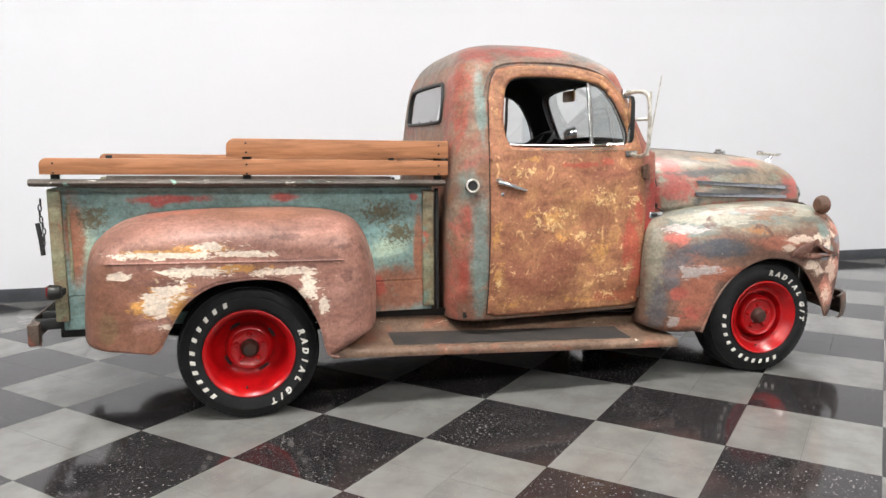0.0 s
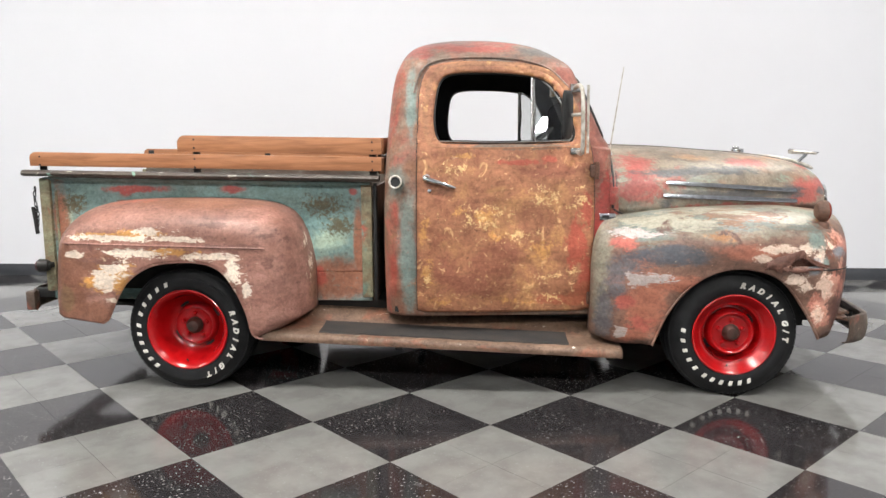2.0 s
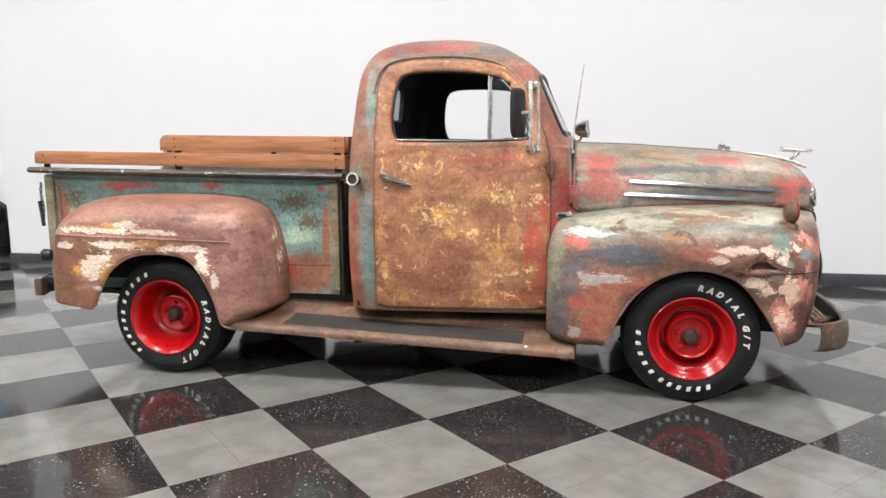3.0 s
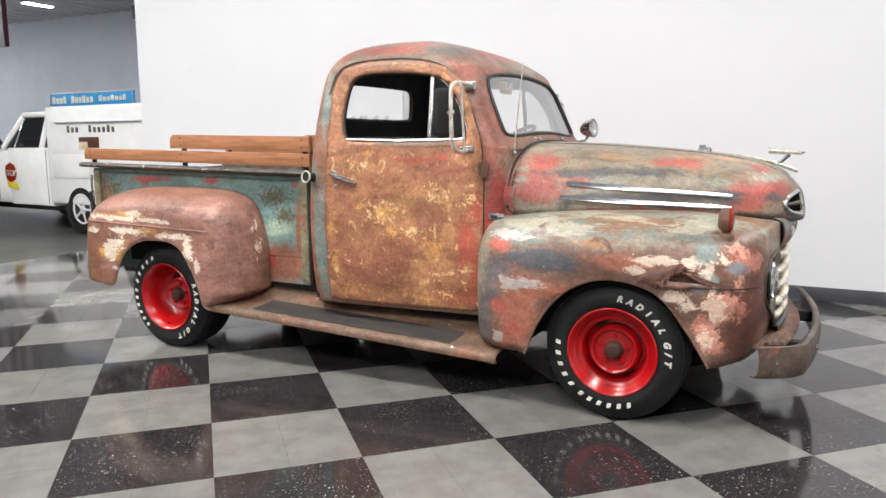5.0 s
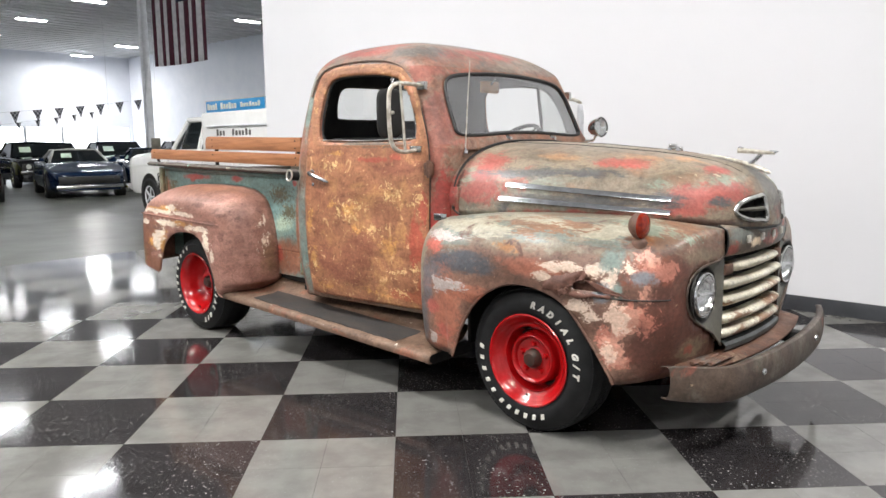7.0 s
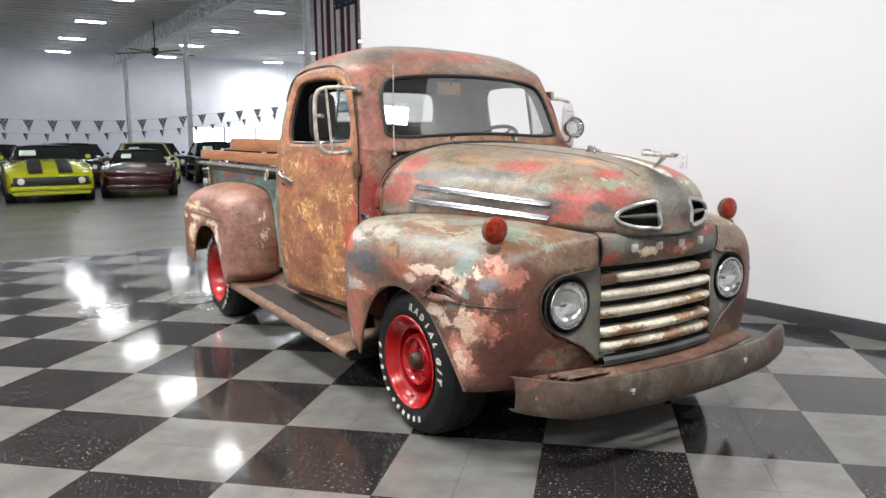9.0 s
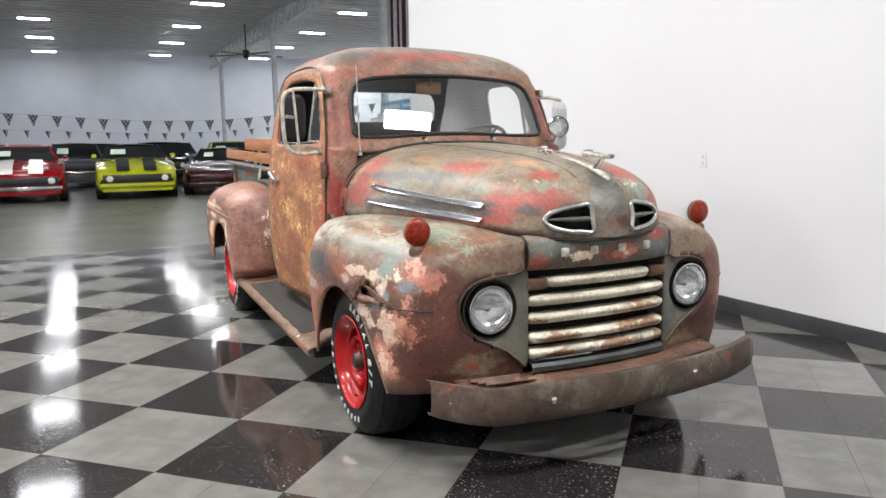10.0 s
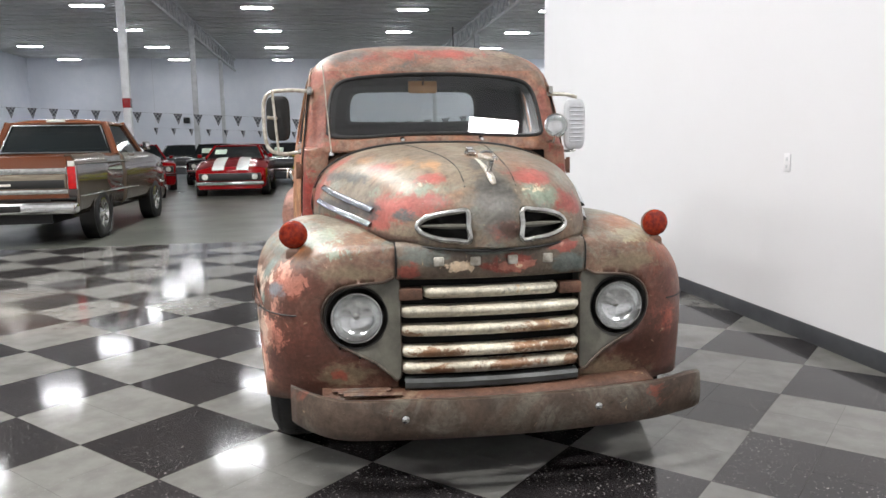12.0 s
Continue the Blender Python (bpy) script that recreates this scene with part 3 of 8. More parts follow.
M_POST = patina("bed_post_paint", (118, 122, 100), (104, 88, 66), [
    ((150, 66, 52), 5, 0.54, 0.62, (1, 1, 1), [], 0), ((96, 122, 112), 6, 0.56, 0.66, (1, 1, 1), [], 0)], 0.55)
M_RAIL = patina("bed_rail_metal", (66, 62, 58), (50, 46, 43), [
    ((176, 174, 164), 14, 0.62, 0.68, (0.5, 1, 1), [], 0), ((112, 150, 140), 9, 0.62, 0.68, (1, 1, 1), [], 0)], 0.5)
M_RUST = patina("rusted_steel", (98, 68, 54), (76, 54, 44), [
    ((118, 98, 82), 5, 0.56, 0.68, (1, 1, 1), [], 0), ((76, 74, 72), 4, 0.58, 0.68, (1, 1, 1), [], 0)], 0.6)
M_TORN = patina("torn_rust", (104, 72, 62), (84, 56, 48), [
    ((112, 84, 66), 14, 0.58, 0.64, (1, 1, 1), [], 0)], 0.65)
M_BUMPER = patina("bumper_steel", (76, 64, 56), (61, 51, 45), [
    ((90, 86, 79), 4, 0.50, 0.64, (1, 1, 1), [], 0), ((118, 66, 54), 5, 0.62, 0.70, (1, 1, 1), [], 0)], 0.46, film=(92, 80, 70))
M_RUNBOARD = patina("running_board_paint", (104, 84, 70), (84, 66, 54), [
    ((110, 72, 56), 5, 0.54, 0.64, (1, 1, 1), [], 0), ((190, 186, 176), 18, 0.66, 0.70, (0.4, 1, 1), [], 0)], 0.6)
M_GRILLE = patina("grille_cream", (196, 193, 180), (178, 174, 160), [
    ((112, 74, 44), 8, 0.05, 0.25, (1.4, 1, 1), [(3.6, -0.2, 0.52, 0.1, 0.14, 0.035), (3.6, 0.2, 0.61, 0.1, 0.16, 0.03), (3.6, 0.24, 0.53, 0.1, 0.2, 0.05), (3.6, 0.1, 0.47, 0.1, 0.2, 0.03), (3.6, -0.31, 0.6, 0.1, 0.05, 0.03), (3.6, 0.33, 0.46, 0.1, 0.08, 0.05), (3.6, -0.22, 0.46, 0.1, 0.08, 0.02)], 1.4),
    ((166, 132, 70), 9, 0.64, 0.74, (1.2, 1, 1), [], 0)], 0.34, spots=False, gloss=0.5, film=(198, 196, 182))
M_GREY = mottled("grey_primer", (108, 106, 96), (84, 82, 75), 9, 0.45, relief=0.2)
M_LAMP_RING = mottled("dark_ring", (44, 42, 40), (30, 29, 28), 12, 0.4, 0.3)
M_BLACK = mottled("black_iron", (26, 25, 24), (16, 16, 16), 9, 0.7)
M_RUBBER = mottled("rubber", (26, 26, 27), (19, 19, 20), 14, 0.6, spec=0.3, relief=0.15)
M_GASKET = mottled("gasket", (20, 20, 20), (32, 32, 32), 20, 0.5)
M_MAT = mottled("rubber_mat", (36, 34, 33), (56, 50, 46), 10, 0.8, relief=0.5)
M_RED = mottled("red_wheel_paint", (172, 14, 18), (146, 10, 14), 7, 0.22, spec=0.55, relief=0.02)
M_HUB = mottled("hub_grease", (50, 44, 38), (74, 44, 36), 18, 0.5, 0.3)
M_CHROME = mottled("chrome", (225, 225, 225), (200, 200, 198), 30, 0.09, 1.0, relief=0.02)
M_TRIM = mottled("bright_trim", (214, 217, 222), (186, 189, 194), 26, 0.16, 1.0, relief=0.03)
M_PALETUBE = mottled("worn_pale_tube", (214, 210, 200), (168, 160, 146), 34, 0.35, 0.35, relief=0.1)
M_ALU = mottled("dull_chrome", (206, 206, 202), (170, 168, 164), 24, 0.22, 1.0, relief=0.05)
M_LETTER = mottled("white_letter", (214, 212, 204), (196, 190, 180), 30, 0.6, relief=0.02)
M_WOOD = wood_mat("varnished_board", (174, 120, 84), (138, 92, 62))
M_AMBER = mottled("amber_lens", (150, 40, 10), (104, 20, 6), 55, 0.12, spec=0.45, relief=0.5)
M_REDLENS = mottled("red_lens", (120, 18, 20), (90, 12, 16), 20, 0.15, spec=0.8, relief=0.05)
M_VISOR = mottled("amber_visor", (196, 142, 78), (176, 122, 62), 10, 0.35, relief=0.05)
M_GLASS = glass_mat("window_glass", (0.92, 0.95, 0.94, 1), 0.0, 1.5)
M_LENSGLASS = glass_mat("lamp_glass", (0.98, 0.98, 0.98, 1), 0.08, 0.6)
M_MIRROR = mottled("mirror_silver", (235, 238, 240), (228, 230, 232), 5, 0.02, 1.0, relief=0)
M_REFLECT = mottled("lamp_reflector", (238, 240, 240), (214, 216, 216), 40, 0.16, 0.92, relief=0.06)
M_SEAT = mottled("seat_vinyl", (74, 70, 70), (52, 50, 52), 12, 0.45, relief=0.2)
M_TILE_L = tile_mat("pale_tile", (117, 116, 113), (104, 103, 100), (132, 138, 134), 0.5, 0.088)
M_TILE_D = tile_mat("dark_tile", (46, 43, 44), (36, 34, 35), (190, 188, 184), 0.60, 0.09)
M_GROUT = mottled("tile_bed", (70, 68, 66), (54, 52, 50), 5, 0.8)
M_CONCRETE = mottled("polished_concrete", (84, 86, 80), (71, 73, 68), 0.7, 0.30, spec=0.22, relief=0.02)
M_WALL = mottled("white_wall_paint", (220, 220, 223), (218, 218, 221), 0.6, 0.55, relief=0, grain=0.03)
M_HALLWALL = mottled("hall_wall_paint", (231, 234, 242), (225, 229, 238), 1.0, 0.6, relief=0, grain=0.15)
M_CEIL = mottled("ceiling_metal", (222, 223, 225), (212, 213, 215), 1.0, 0.6, relief=0, grain=0.3)
M_BASEB = mottled("vinyl_baseboard", (70, 72, 76), (60, 62, 66), 5, 0.4)
M_STEELW = mottled("white_steel", (206, 208, 212), (190, 192, 196), 4, 0.5)
M_FIXTURE = glow("fixture_tube", (0.95, 0.97, 1.0, 1), 52.0)
M_TAILRED = mottled("tail_red", (176, 14, 16), (150, 10, 14), 12, 0.2, spec=0.7, relief=0)


# ---- mesh helpers ----
def finish(bm, mat, sharp=40, recalc=True):
    if recalc:
        bmesh.ops.recalc_face_normals(bm, faces=bm.faces)
    me = bpy.data.meshes.new("mesh")
    bm.to_mesh(me)
    bm.free()
    for p in me.polygons:
        p.use_smooth = True
    me.set_sharp_from_angle(angle=radians(sharp))
    if mat:
        me.materials.append(mat)
    return me


def part(name, bm, material, parent=None, label="", sharp=40):
    ob = new(name, finish(bm, material, sharp))
    if parent:
        ob.parent = parent
    if label:
        tagged(ob, label)
    return ob


def thing(name, label, category, group="", kind="", at=None):
    ob = new(name)
    ob.empty_display_size = 0.1
    if at is not None:
        ob.matrix_world = at
    return tagged(ob, label, category, group, kind)


def solid(ob, thick, offset=0.0):
    md = ob.modifiers.new("thickness", "SOLIDIFY")
    md.thickness, md.offset = thick, offset
    return ob


def box(x0, x1, y0, y1, z0, z1, bevel=0.0, bm=None, seg=2):
    bm = bm or bmesh.new()
    vs = [bm.verts.new((x, y, z)) for x in (x0, x1) for y in (y0, y1) for z in (z0, z1)]
    fs = [bm.faces.new([vs[i] for i in q]) for q in ((0, 1, 3, 2), (4, 6, 7, 5), (0, 4, 5, 1), (2, 3, 7, 6), (0, 2, 6, 4), (1, 5, 7, 3))]
    if bevel:
        es = list({e for f in fs for e in f.edges})
        bmesh.ops.bevel(bm, geom=es, offset=bevel, segments=seg, profile=0.5, affect="EDGES")
    return bm


def grid(rows, closed=False, bm=None):
    """Faces through rows of points; closed joins each row's end to its start."""
    bm = bm or bmesh.new()
    vs = [[bm.verts.new(p) for p in r] for r in rows]
    n = len(rows[0])
    for i in range(len(rows) - 1):
        for j in range(n if closed else n - 1):
            k = (j + 1) % n
            q = [vs[i][j], vs[i + 1][j], vs[i + 1][k], vs[i][k]]
            try:
                bm.faces.new(q)
            except ValueError:
                pass
    return bm


def weld(bm, d=1e-4):
    bmesh.ops.remove_doubles(bm, verts=bm.verts, dist=d)
    return bm


def tube(points, radius, seg=10, closed=False, bm=None, flat=1.0):
    """A round bar along points; radius is a number or one for each point."""
    bm = bm or bmesh.new()
    pts = [Vector(p) for p in points]
    n = len(pts)
    rad = [radius] * n if isinstance(radius, (int, float)) else list(radius)
    up, rows = None, []
    for i, p in enumerate(pts):
        a = pts[(i - 1) % n] if (closed or i) else p
        c = pts[(i + 1) % n] if (closed or i < n - 1) else p
        d = (c - a).normalized()
        if up is None:
            up = d.orthogonal().normalized()
            if abs(d.z) < 0.9:
                up = (Vector((0, 0, 1)) - d * d.z).normalized()
        up = (up - d * up.dot(d)).normalized()
        side = d.cross(up)
        rows.append([p + (up * math.sin(t) + side * math.cos(t) * flat) * rad[i] for t in (2 * math.pi * k / seg for k in range(seg))])
    if closed:
        rows.append(rows[0])
    grid(rows, True, bm)
    if not closed:
        for r in (rows[0], rows[-1]):
            bm.faces.new([bm.verts.new(q) for q in r])
    return weld(bm, 1e-5)


def lathe(profile, centre, axis="y", n=48, bm=None, sgn=1):
    """Turns (radius, along) round an axis through centre; along grows outwards times sgn."""
    bm = bm or bmesh.new()
    c = Vector(centre)
    rows = []
    for r, a in profile:
        row = []
        for k in range(n):
            t = 2 * math.pi * k / n
            u, v = r * math.cos(t), r * math.sin(t)
            p = {"y": (u, a * sgn, v), "x": (a * sgn, u, v), "z": (u, v, a * sgn)}[axis]
            row.append(c + Vector(p))
        rows.append(row)
    grid(rows, True, bm)
    return weld(bm, 1e-5)


def pl(x, table):
    """Smooth interpolation through a table of (x, value)."""
    if x <= table[0][0]:
        return table[0][1]
    if x >= table[-1][0]:
        return table[-1][1]
    k = max(i for i in range(len(table)) if table[i][0] <= x)
    (x0, y0), (x1, y1) = table[k], table[k + 1]
    m0 = (y1 - table[k - 1][1]) / (x1 - table[k - 1][0]) if k else (y1 - y0) / (x1 - x0)
    m1 = (table[k + 2][1] - y0) / (table[k + 2][0] - x0) if k + 2 < len(table) else (y1 - y0) / (x1 - x0)
    h = x1 - x0
    t = (x - x0) / h
    return (2 * t**3 - 3 * t**2 + 1) * y0 + (t**3 - 2 * t**2 + t) * h * m0 + (3 * t**2 - 2 * t**3) * y1 + (t**3 - t**2) * h * m1


def curve_through(pts, n, closed=False):
    """n points at even arc length on a smooth curve through pts (any dimension)."""
    P = np.array(pts, float)
    m = len(P)
    out = []
    for i in range(m if closed else m - 1):
        p0 = P[(i - 1) % m] if (closed or i) else 2 * P[0] - P[1]
        p1, p2 = P[i], P[(i + 1) % m]
        p3 = P[(i + 2) % m] if (closed or i + 2 < m) else 2 * P[-1] - P[-2]
        for t in np.linspace(0, 1, 16, endpoint=False):
            out.append(0.5 * (2 * p1 + (p2 - p0) * t + (2 * p0 - 5 * p1 + 4 * p2 - p3) * t * t + (3 * p1 - p0 - 3 * p2 + p3) * t**3))
    out.append(P[0] if closed else P[-1])
    out = np.array(out)
    s = np.concatenate([[0], np.cumsum(np.linalg.norm(np.diff(out, axis=0), axis=1))])
    q = np.linspace(0, s[-1], n, endpoint=not closed)
    return np.stack([np.interp(q, s, out[:, k]) for k in range(out.shape[1])], 1)


def inside(poly, x, y):
    res = False
    n = len(poly)
    for i in range(n):
        x0, y0 = poly[i][0], poly[i][1]
        x1, y1 = poly[(i + 1) % n][0], poly[(i + 1) % n][1]
        if (y0 > y) != (y1 > y) and x < (x1 - x0) * (y - y0) / (y1 - y0) + x0:
            res = not res
    return res


def nearest(poly, x, y):
    A = np.array([(p[0], p[1]) for p in poly])
    B = np.roll(A, -1, axis=0)
    d = B - A
    q = np.array((x, y))
    t = np.clip(((q - A) * d).sum(1) / np.maximum((d * d).sum(1), 1e-12), 0, 1)
    c = A + d * t[:, None]
    k = np.argmin(((c - q) ** 2).sum(1))
    return c[k], math.sqrt(((c[k] - q) ** 2).sum())


def sheet_cut(us, vs, outer, holes, place):
    """A sheet over the grid us x vs, cut to outer and to holes (polygons in u, v), put in space by place(u, v)."""
    bm = bmesh.new()
    reach = 0.62 * max(us[1] - us[0], vs[1] - vs[0])
    uv = {}
    for i, u in enumerate(us):
        for j, v in enumerate(vs):
            best = None
            for poly in ([outer] if outer else []) + holes:
                c, d = nearest(poly, u, v)
                if d < reach and (best is None or d < best[1]):
                    best = (c, d)
            uv[i, j] = (best[0][0], best[0][1]) if best else (u, v)
    made = {}

    def vert(k):
        if k not in made:
            made[k] = bm.verts.new(place(*uv[k]))
        return made[k]

    for i in range(len(us) - 1):
        for j in range(len(vs) - 1):
            ks = [(i, j), (i + 1, j), (i + 1, j + 1), (i, j + 1)]
            cu, cv = sum(uv[k][0] for k in ks) / 4, sum(uv[k][1] for k in ks) / 4
            if (outer and not inside(outer, cu, cv)) or any(inside(h, cu, cv) for h in holes):
                continue
            try:
                bm.faces.new([vert(k) for k in ks])
            except ValueError:
                pass
    return weld(bm, 1e-5)


def text_mesh(word, size, depth, bold=0.0, slant=0.0):
    """Letters as a mesh, centred, in the x, y plane."""
    cu = bpy.data.curves.new("letters", "FONT")
    cu.body, cu.size, cu.extrude, cu.align_x, cu.align_y, cu.offset, cu.shear = word, size, depth, "CENTER", "CENTER", bold, slant
    ob = bpy.data.objects.new("letters", cu)
    me = bpy.data.meshes.new_from_object(ob)
    bpy.data.objects.remove(ob)
    return me


# ---- the place: floor, walls, hall ----
TILE = 0.6096
GX, GY = 2.071, -1.760   # a corner where four squares meet
PARITY = 0
EDGE_X = -4.30           # where the tiles give way to concrete
WALL_Y = 2.47
WALL_END = -3.95

tagged(new("floor", finish(box(-62, 16, -30, 34, -0.30, -0.012), M_CONCRETE)), "polished grey concrete hall floor", "floor", kind="structure")
tagged(new("floor_bed", finish(box(EDGE_X - 0.03, 9.0, -9.0, WALL_Y - 0.002, -0.011, -0.004), M_GROUT)), "thin dark bed under the checkered tiles", "floor", kind="structure")


def wall(name, x0, x1, y0, y1, z0, z1, mat, label):
    return tagged(new(name, finish(box(x0, x1, y0, y1, z0, z1), mat)), label, "wall", kind="structure")


wall("wall_white", WALL_END, 12.0, WALL_Y, WALL_Y + 0.22, -0.01, 5.55, M_WALL, "plain white painted partition wall")
wall("wall_right", 12.0, 12.2, -20.0, WALL_Y + 0.3, -0.01, CEIL - 0.006, M_WALL, "plain white end wall")
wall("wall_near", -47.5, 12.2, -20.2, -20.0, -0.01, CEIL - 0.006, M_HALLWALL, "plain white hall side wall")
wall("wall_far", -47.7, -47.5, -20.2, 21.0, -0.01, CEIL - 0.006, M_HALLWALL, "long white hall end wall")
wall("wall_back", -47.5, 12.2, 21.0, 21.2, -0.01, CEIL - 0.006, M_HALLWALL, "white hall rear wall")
# bright daylight windows low in the far wall of the rear bay
M_DAY = glow("daylight_pane", (0.93, 0.97, 1.0, 1), 5.5)
for k in range(4):
    y0 = 11.6 + 2.3 * k
    win = tagged(new("window_%d" % (k + 1)), "bright daylight window in the far wall", "window", kind="structure")
    part("pane", box(-47.499, -47.480, y0 + 0.05, y0 + 2.15, 0.75, 2.55), M_DAY, win)
    for a, b_, c, d in ((y0, y0 + 0.05, 0.70, 2.60), (y0 + 2.15, y0 + 2.20, 0.70, 2.60), (y0 + 0.05, y0 + 2.15, 0.70, 0.75), (y0 + 0.05, y0 + 2.15, 2.55, 2.60)):
        part("window_frame", box(-47.499, -47.46, a, b_, c, d), M_STEELW, win)
bm = box(-47.7, 12.2, -20.2, 21.2, CEIL, CEIL + 0.2)
for k in range(74):
    x = -47.2 + k * 0.8
    box(x, x + 0.25, -20.0, 21.0, CEIL - 0.05, CEIL + 0.01, bm=bm)
tagged(new("ceiling", finish(bm, M_CEIL)), "grey ribbed metal hall ceiling", "ceiling", kind="structure")


def baseboard(name, x0, x1, y0, y1):
    bm = box(x0, x1, y0, y1, -0.004, 0.118, 0.005)
    tagged(new(name, finish(bm, M_BASEB)), "dark grey vinyl baseboard", "baseboard", kind="structure")


baseboard("baseboard", WALL_END - 0.012, 12.0, WALL_Y - 0.014, WALL_Y - 0.001)
baseboard("baseboard", WALL_END - 0.014, WALL_END - 0.001, WALL_Y, WALL_Y + 0.22)
baseboard("baseboard", 11.986, 11.999, -20.0, WALL_Y - 0.02)

# ceiling fixtures, in rows across the hall, hung on wires
def fixture():
    root = thing("ceiling_light", "long white fluorescent ceiling light, lit", "ceiling light", "rows of ceiling lights")
    part("housing", box(-0.17, 0.17, -0.64, 0.64, 0.02, 0.10, 0.01), M_STEELW, root)
    part("diffuser", box(-0.15, 0.15, -0.61, 0.61, -0.01, 0.025, 0.008), M_FIXTURE, root)
    for y in (-0.5, 0.5):
        part("wire", tube([(0, y, 0.09), (0, y, 0.46)], 0.006, 5), M_STEELW, root)
    return root


first = None
ROWS_X = [-44.5 + 6.25 * k for k in range(9)]
ROWS_Y = [-16.4, -9.75, -3.2, 3.25, 9.4, 16.6]
for x in ROWS_X:
    for y in ROWS_Y:
        if y > 3 and x > -4.5 or abs(y - 3.25) < 0.1 and x > -5:
            continue
        m = pose(x, y, CEIL - 0.45)
        if first is None:
            first = fixture()
            first.matrix_world = m
        else:
            copy_thing(first, m)
# lamps of the fixtures' own size, added at the nearest fixtures to brighten the truck
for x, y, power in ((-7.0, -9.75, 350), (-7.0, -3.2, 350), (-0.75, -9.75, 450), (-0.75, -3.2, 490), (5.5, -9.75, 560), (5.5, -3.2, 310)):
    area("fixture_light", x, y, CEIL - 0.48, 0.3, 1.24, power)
# stronger lamps added at three rear bay fixtures to brighten the bay
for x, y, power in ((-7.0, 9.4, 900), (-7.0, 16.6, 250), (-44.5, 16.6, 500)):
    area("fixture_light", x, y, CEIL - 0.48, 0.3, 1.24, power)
# a broad panel light beside the partition, mirrored in the windscreen
panel_light = thing("ceiling_panel_light", "broad white ceiling panel light, lit", "ceiling light")
panel_light.matrix_world = pose(6.815, 2.42, CEIL - 0.45)
part("housing", box(-0.19, 0.19, -0.61, 0.61, 0.02, 0.10, 0.01), M_STEELW, panel_light)
part("diffuser", box(-0.17, 0.17, -0.59, 0.59, -0.01, 0.025, 0.008), glow("panel_glow", (0.98, 0.99, 1.0, 1), 34.0), panel_light)
for y in (-0.5, 0.5):
    part("wire", tube([(0, y, 0.09), (0, y, 0.46)], 0.006, 5), M_STEELW, panel_light)
# an added lamp at the panel brightens the hood and floor near it
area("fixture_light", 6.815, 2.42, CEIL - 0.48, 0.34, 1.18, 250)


# ================= the pickup truck =================
truck = thing("pickup_truck", "weathered vintage pickup truck with red wheels and wooden bed rails", "truck")

# ---- wheels ----
def wheel(name, x, y, sgn, radius, width, rim_r, dish, hub_y, rear):
    w = thing(name, "", "")
    for k in ("label", "category"):
        if k in w:
            del w[k]
    w.parent = truck
    o = y          # outer face of the tyre
    h = width
    c = (x, 0, radius - 0.004)
    R = radius
    prof = [(rim_r, -0.004), (rim_r + 0.012, 0.004), (rim_r + 0.03, 0.010), (rim_r + 0.07, 0.010), (R - 0.055, 0.002), (R - 0.03, -0.010), (R - 0.012, -0.028),
            (R, -0.05), (R + 0.001, -h * 0.5), (R, -h + 0.05), (R - 0.03, -h + 0.012), (R - 0.08, -h), (rim_r, -h + 0.02), (rim_r, -0.004)]
    bm = lathe([(r, a) for r, a in prof], (c[0], o * sgn, c[2]), "y", 96, None, sgn)
    tyre = part("tyre", bm, M_RUBBER, w, "black rubber tyre with raised white letters", 50)
    # tread blocks
    bm = bmesh.new()
    n = 72
    for k in range(n):
        t0 = 2 * math.pi * k / n
        for row, (a0, a1) in enumerate(((-0.022, -0.075), (-0.085, -h * 0.5 + 0.012), (-h * 0.5 - 0.012, -h + 0.085), (-h + 0.075, -h + 0.022))):
            d0, d1 = t0 + (row % 2) * math.pi / n, t0 + (row % 2) * math.pi / n + 2 * math.pi / n * 0.78
            r0 = R - 0.012 if row in (0, 3) else R - 0.004
            vs = []
            for rr in (r0 - 0.006, R + (0.001 if row in (0, 3) else 0.0035)):
                for a in (a0, a1):
                    for d in (d0, d1):
                        r2 = rr - (0.012 if (row == 0 and a == a0) or (row == 3 and a == a1) else 0)
                        vs.append(bm.verts.new((c[0] + r2 * math.cos(d), (o + a) * sgn, c[2] + r2 * math.sin(d))))
            for q in ((0, 1, 3, 2), (4, 6, 7, 5), (0, 4, 5, 1), (2, 3, 7, 6), (0, 2, 6, 4), (1, 5, 7, 3)):
                bm.faces.new([vs[i] for i in q])
    tagged(part("tread", bm, M_RUBBER, tyre, "", 30), "rows of rubber tread blocks", kind="stuff")
    # rim
    i = hub_y
    rim = [(rim_r + 0.006, 0.006), (rim_r + 0.010, 0.010), (rim_r + 0.004, 0.014), (rim_r - 0.006, 0.008), (rim_r - 0.012, -0.004), (rim_r - 0.020, -0.012)]
    if rear:
        rim += [(rim_r - 0.028, -0.05), (rim_r - 0.038, i + 0.02), (rim_r - 0.050, i - 0.02), (rim_r - 0.075, i - 0.040), (0.122, i - 0.046), (0.114, i - 0.020), (0.108, i - 0.006), (0.098, i - 0.002), (0.092, i - 0.010), (0.05, i - 0.014), (0.045, i - 0.010)]
    else:
        rim += [(rim_r - 0.030, -0.022), (rim_r - 0.036, -0.036), (rim_r - 0.050, -0.040), (rim_r - 0.056, -0.034), (rim_r - 0.062, -0.060), (0.138, -0.088), (0.128, -0.086), (0.122, -0.050), (0.117, i + 0.010), (0.108, i + 0.018), (0.099, i + 0.014), (0.093, i - 0.004), (0.06, i - 0.010), (0.045, i - 0.004)]
    bm = lathe(rim, (c[0], o * sgn, c[2]), "y", 72, None, sgn)
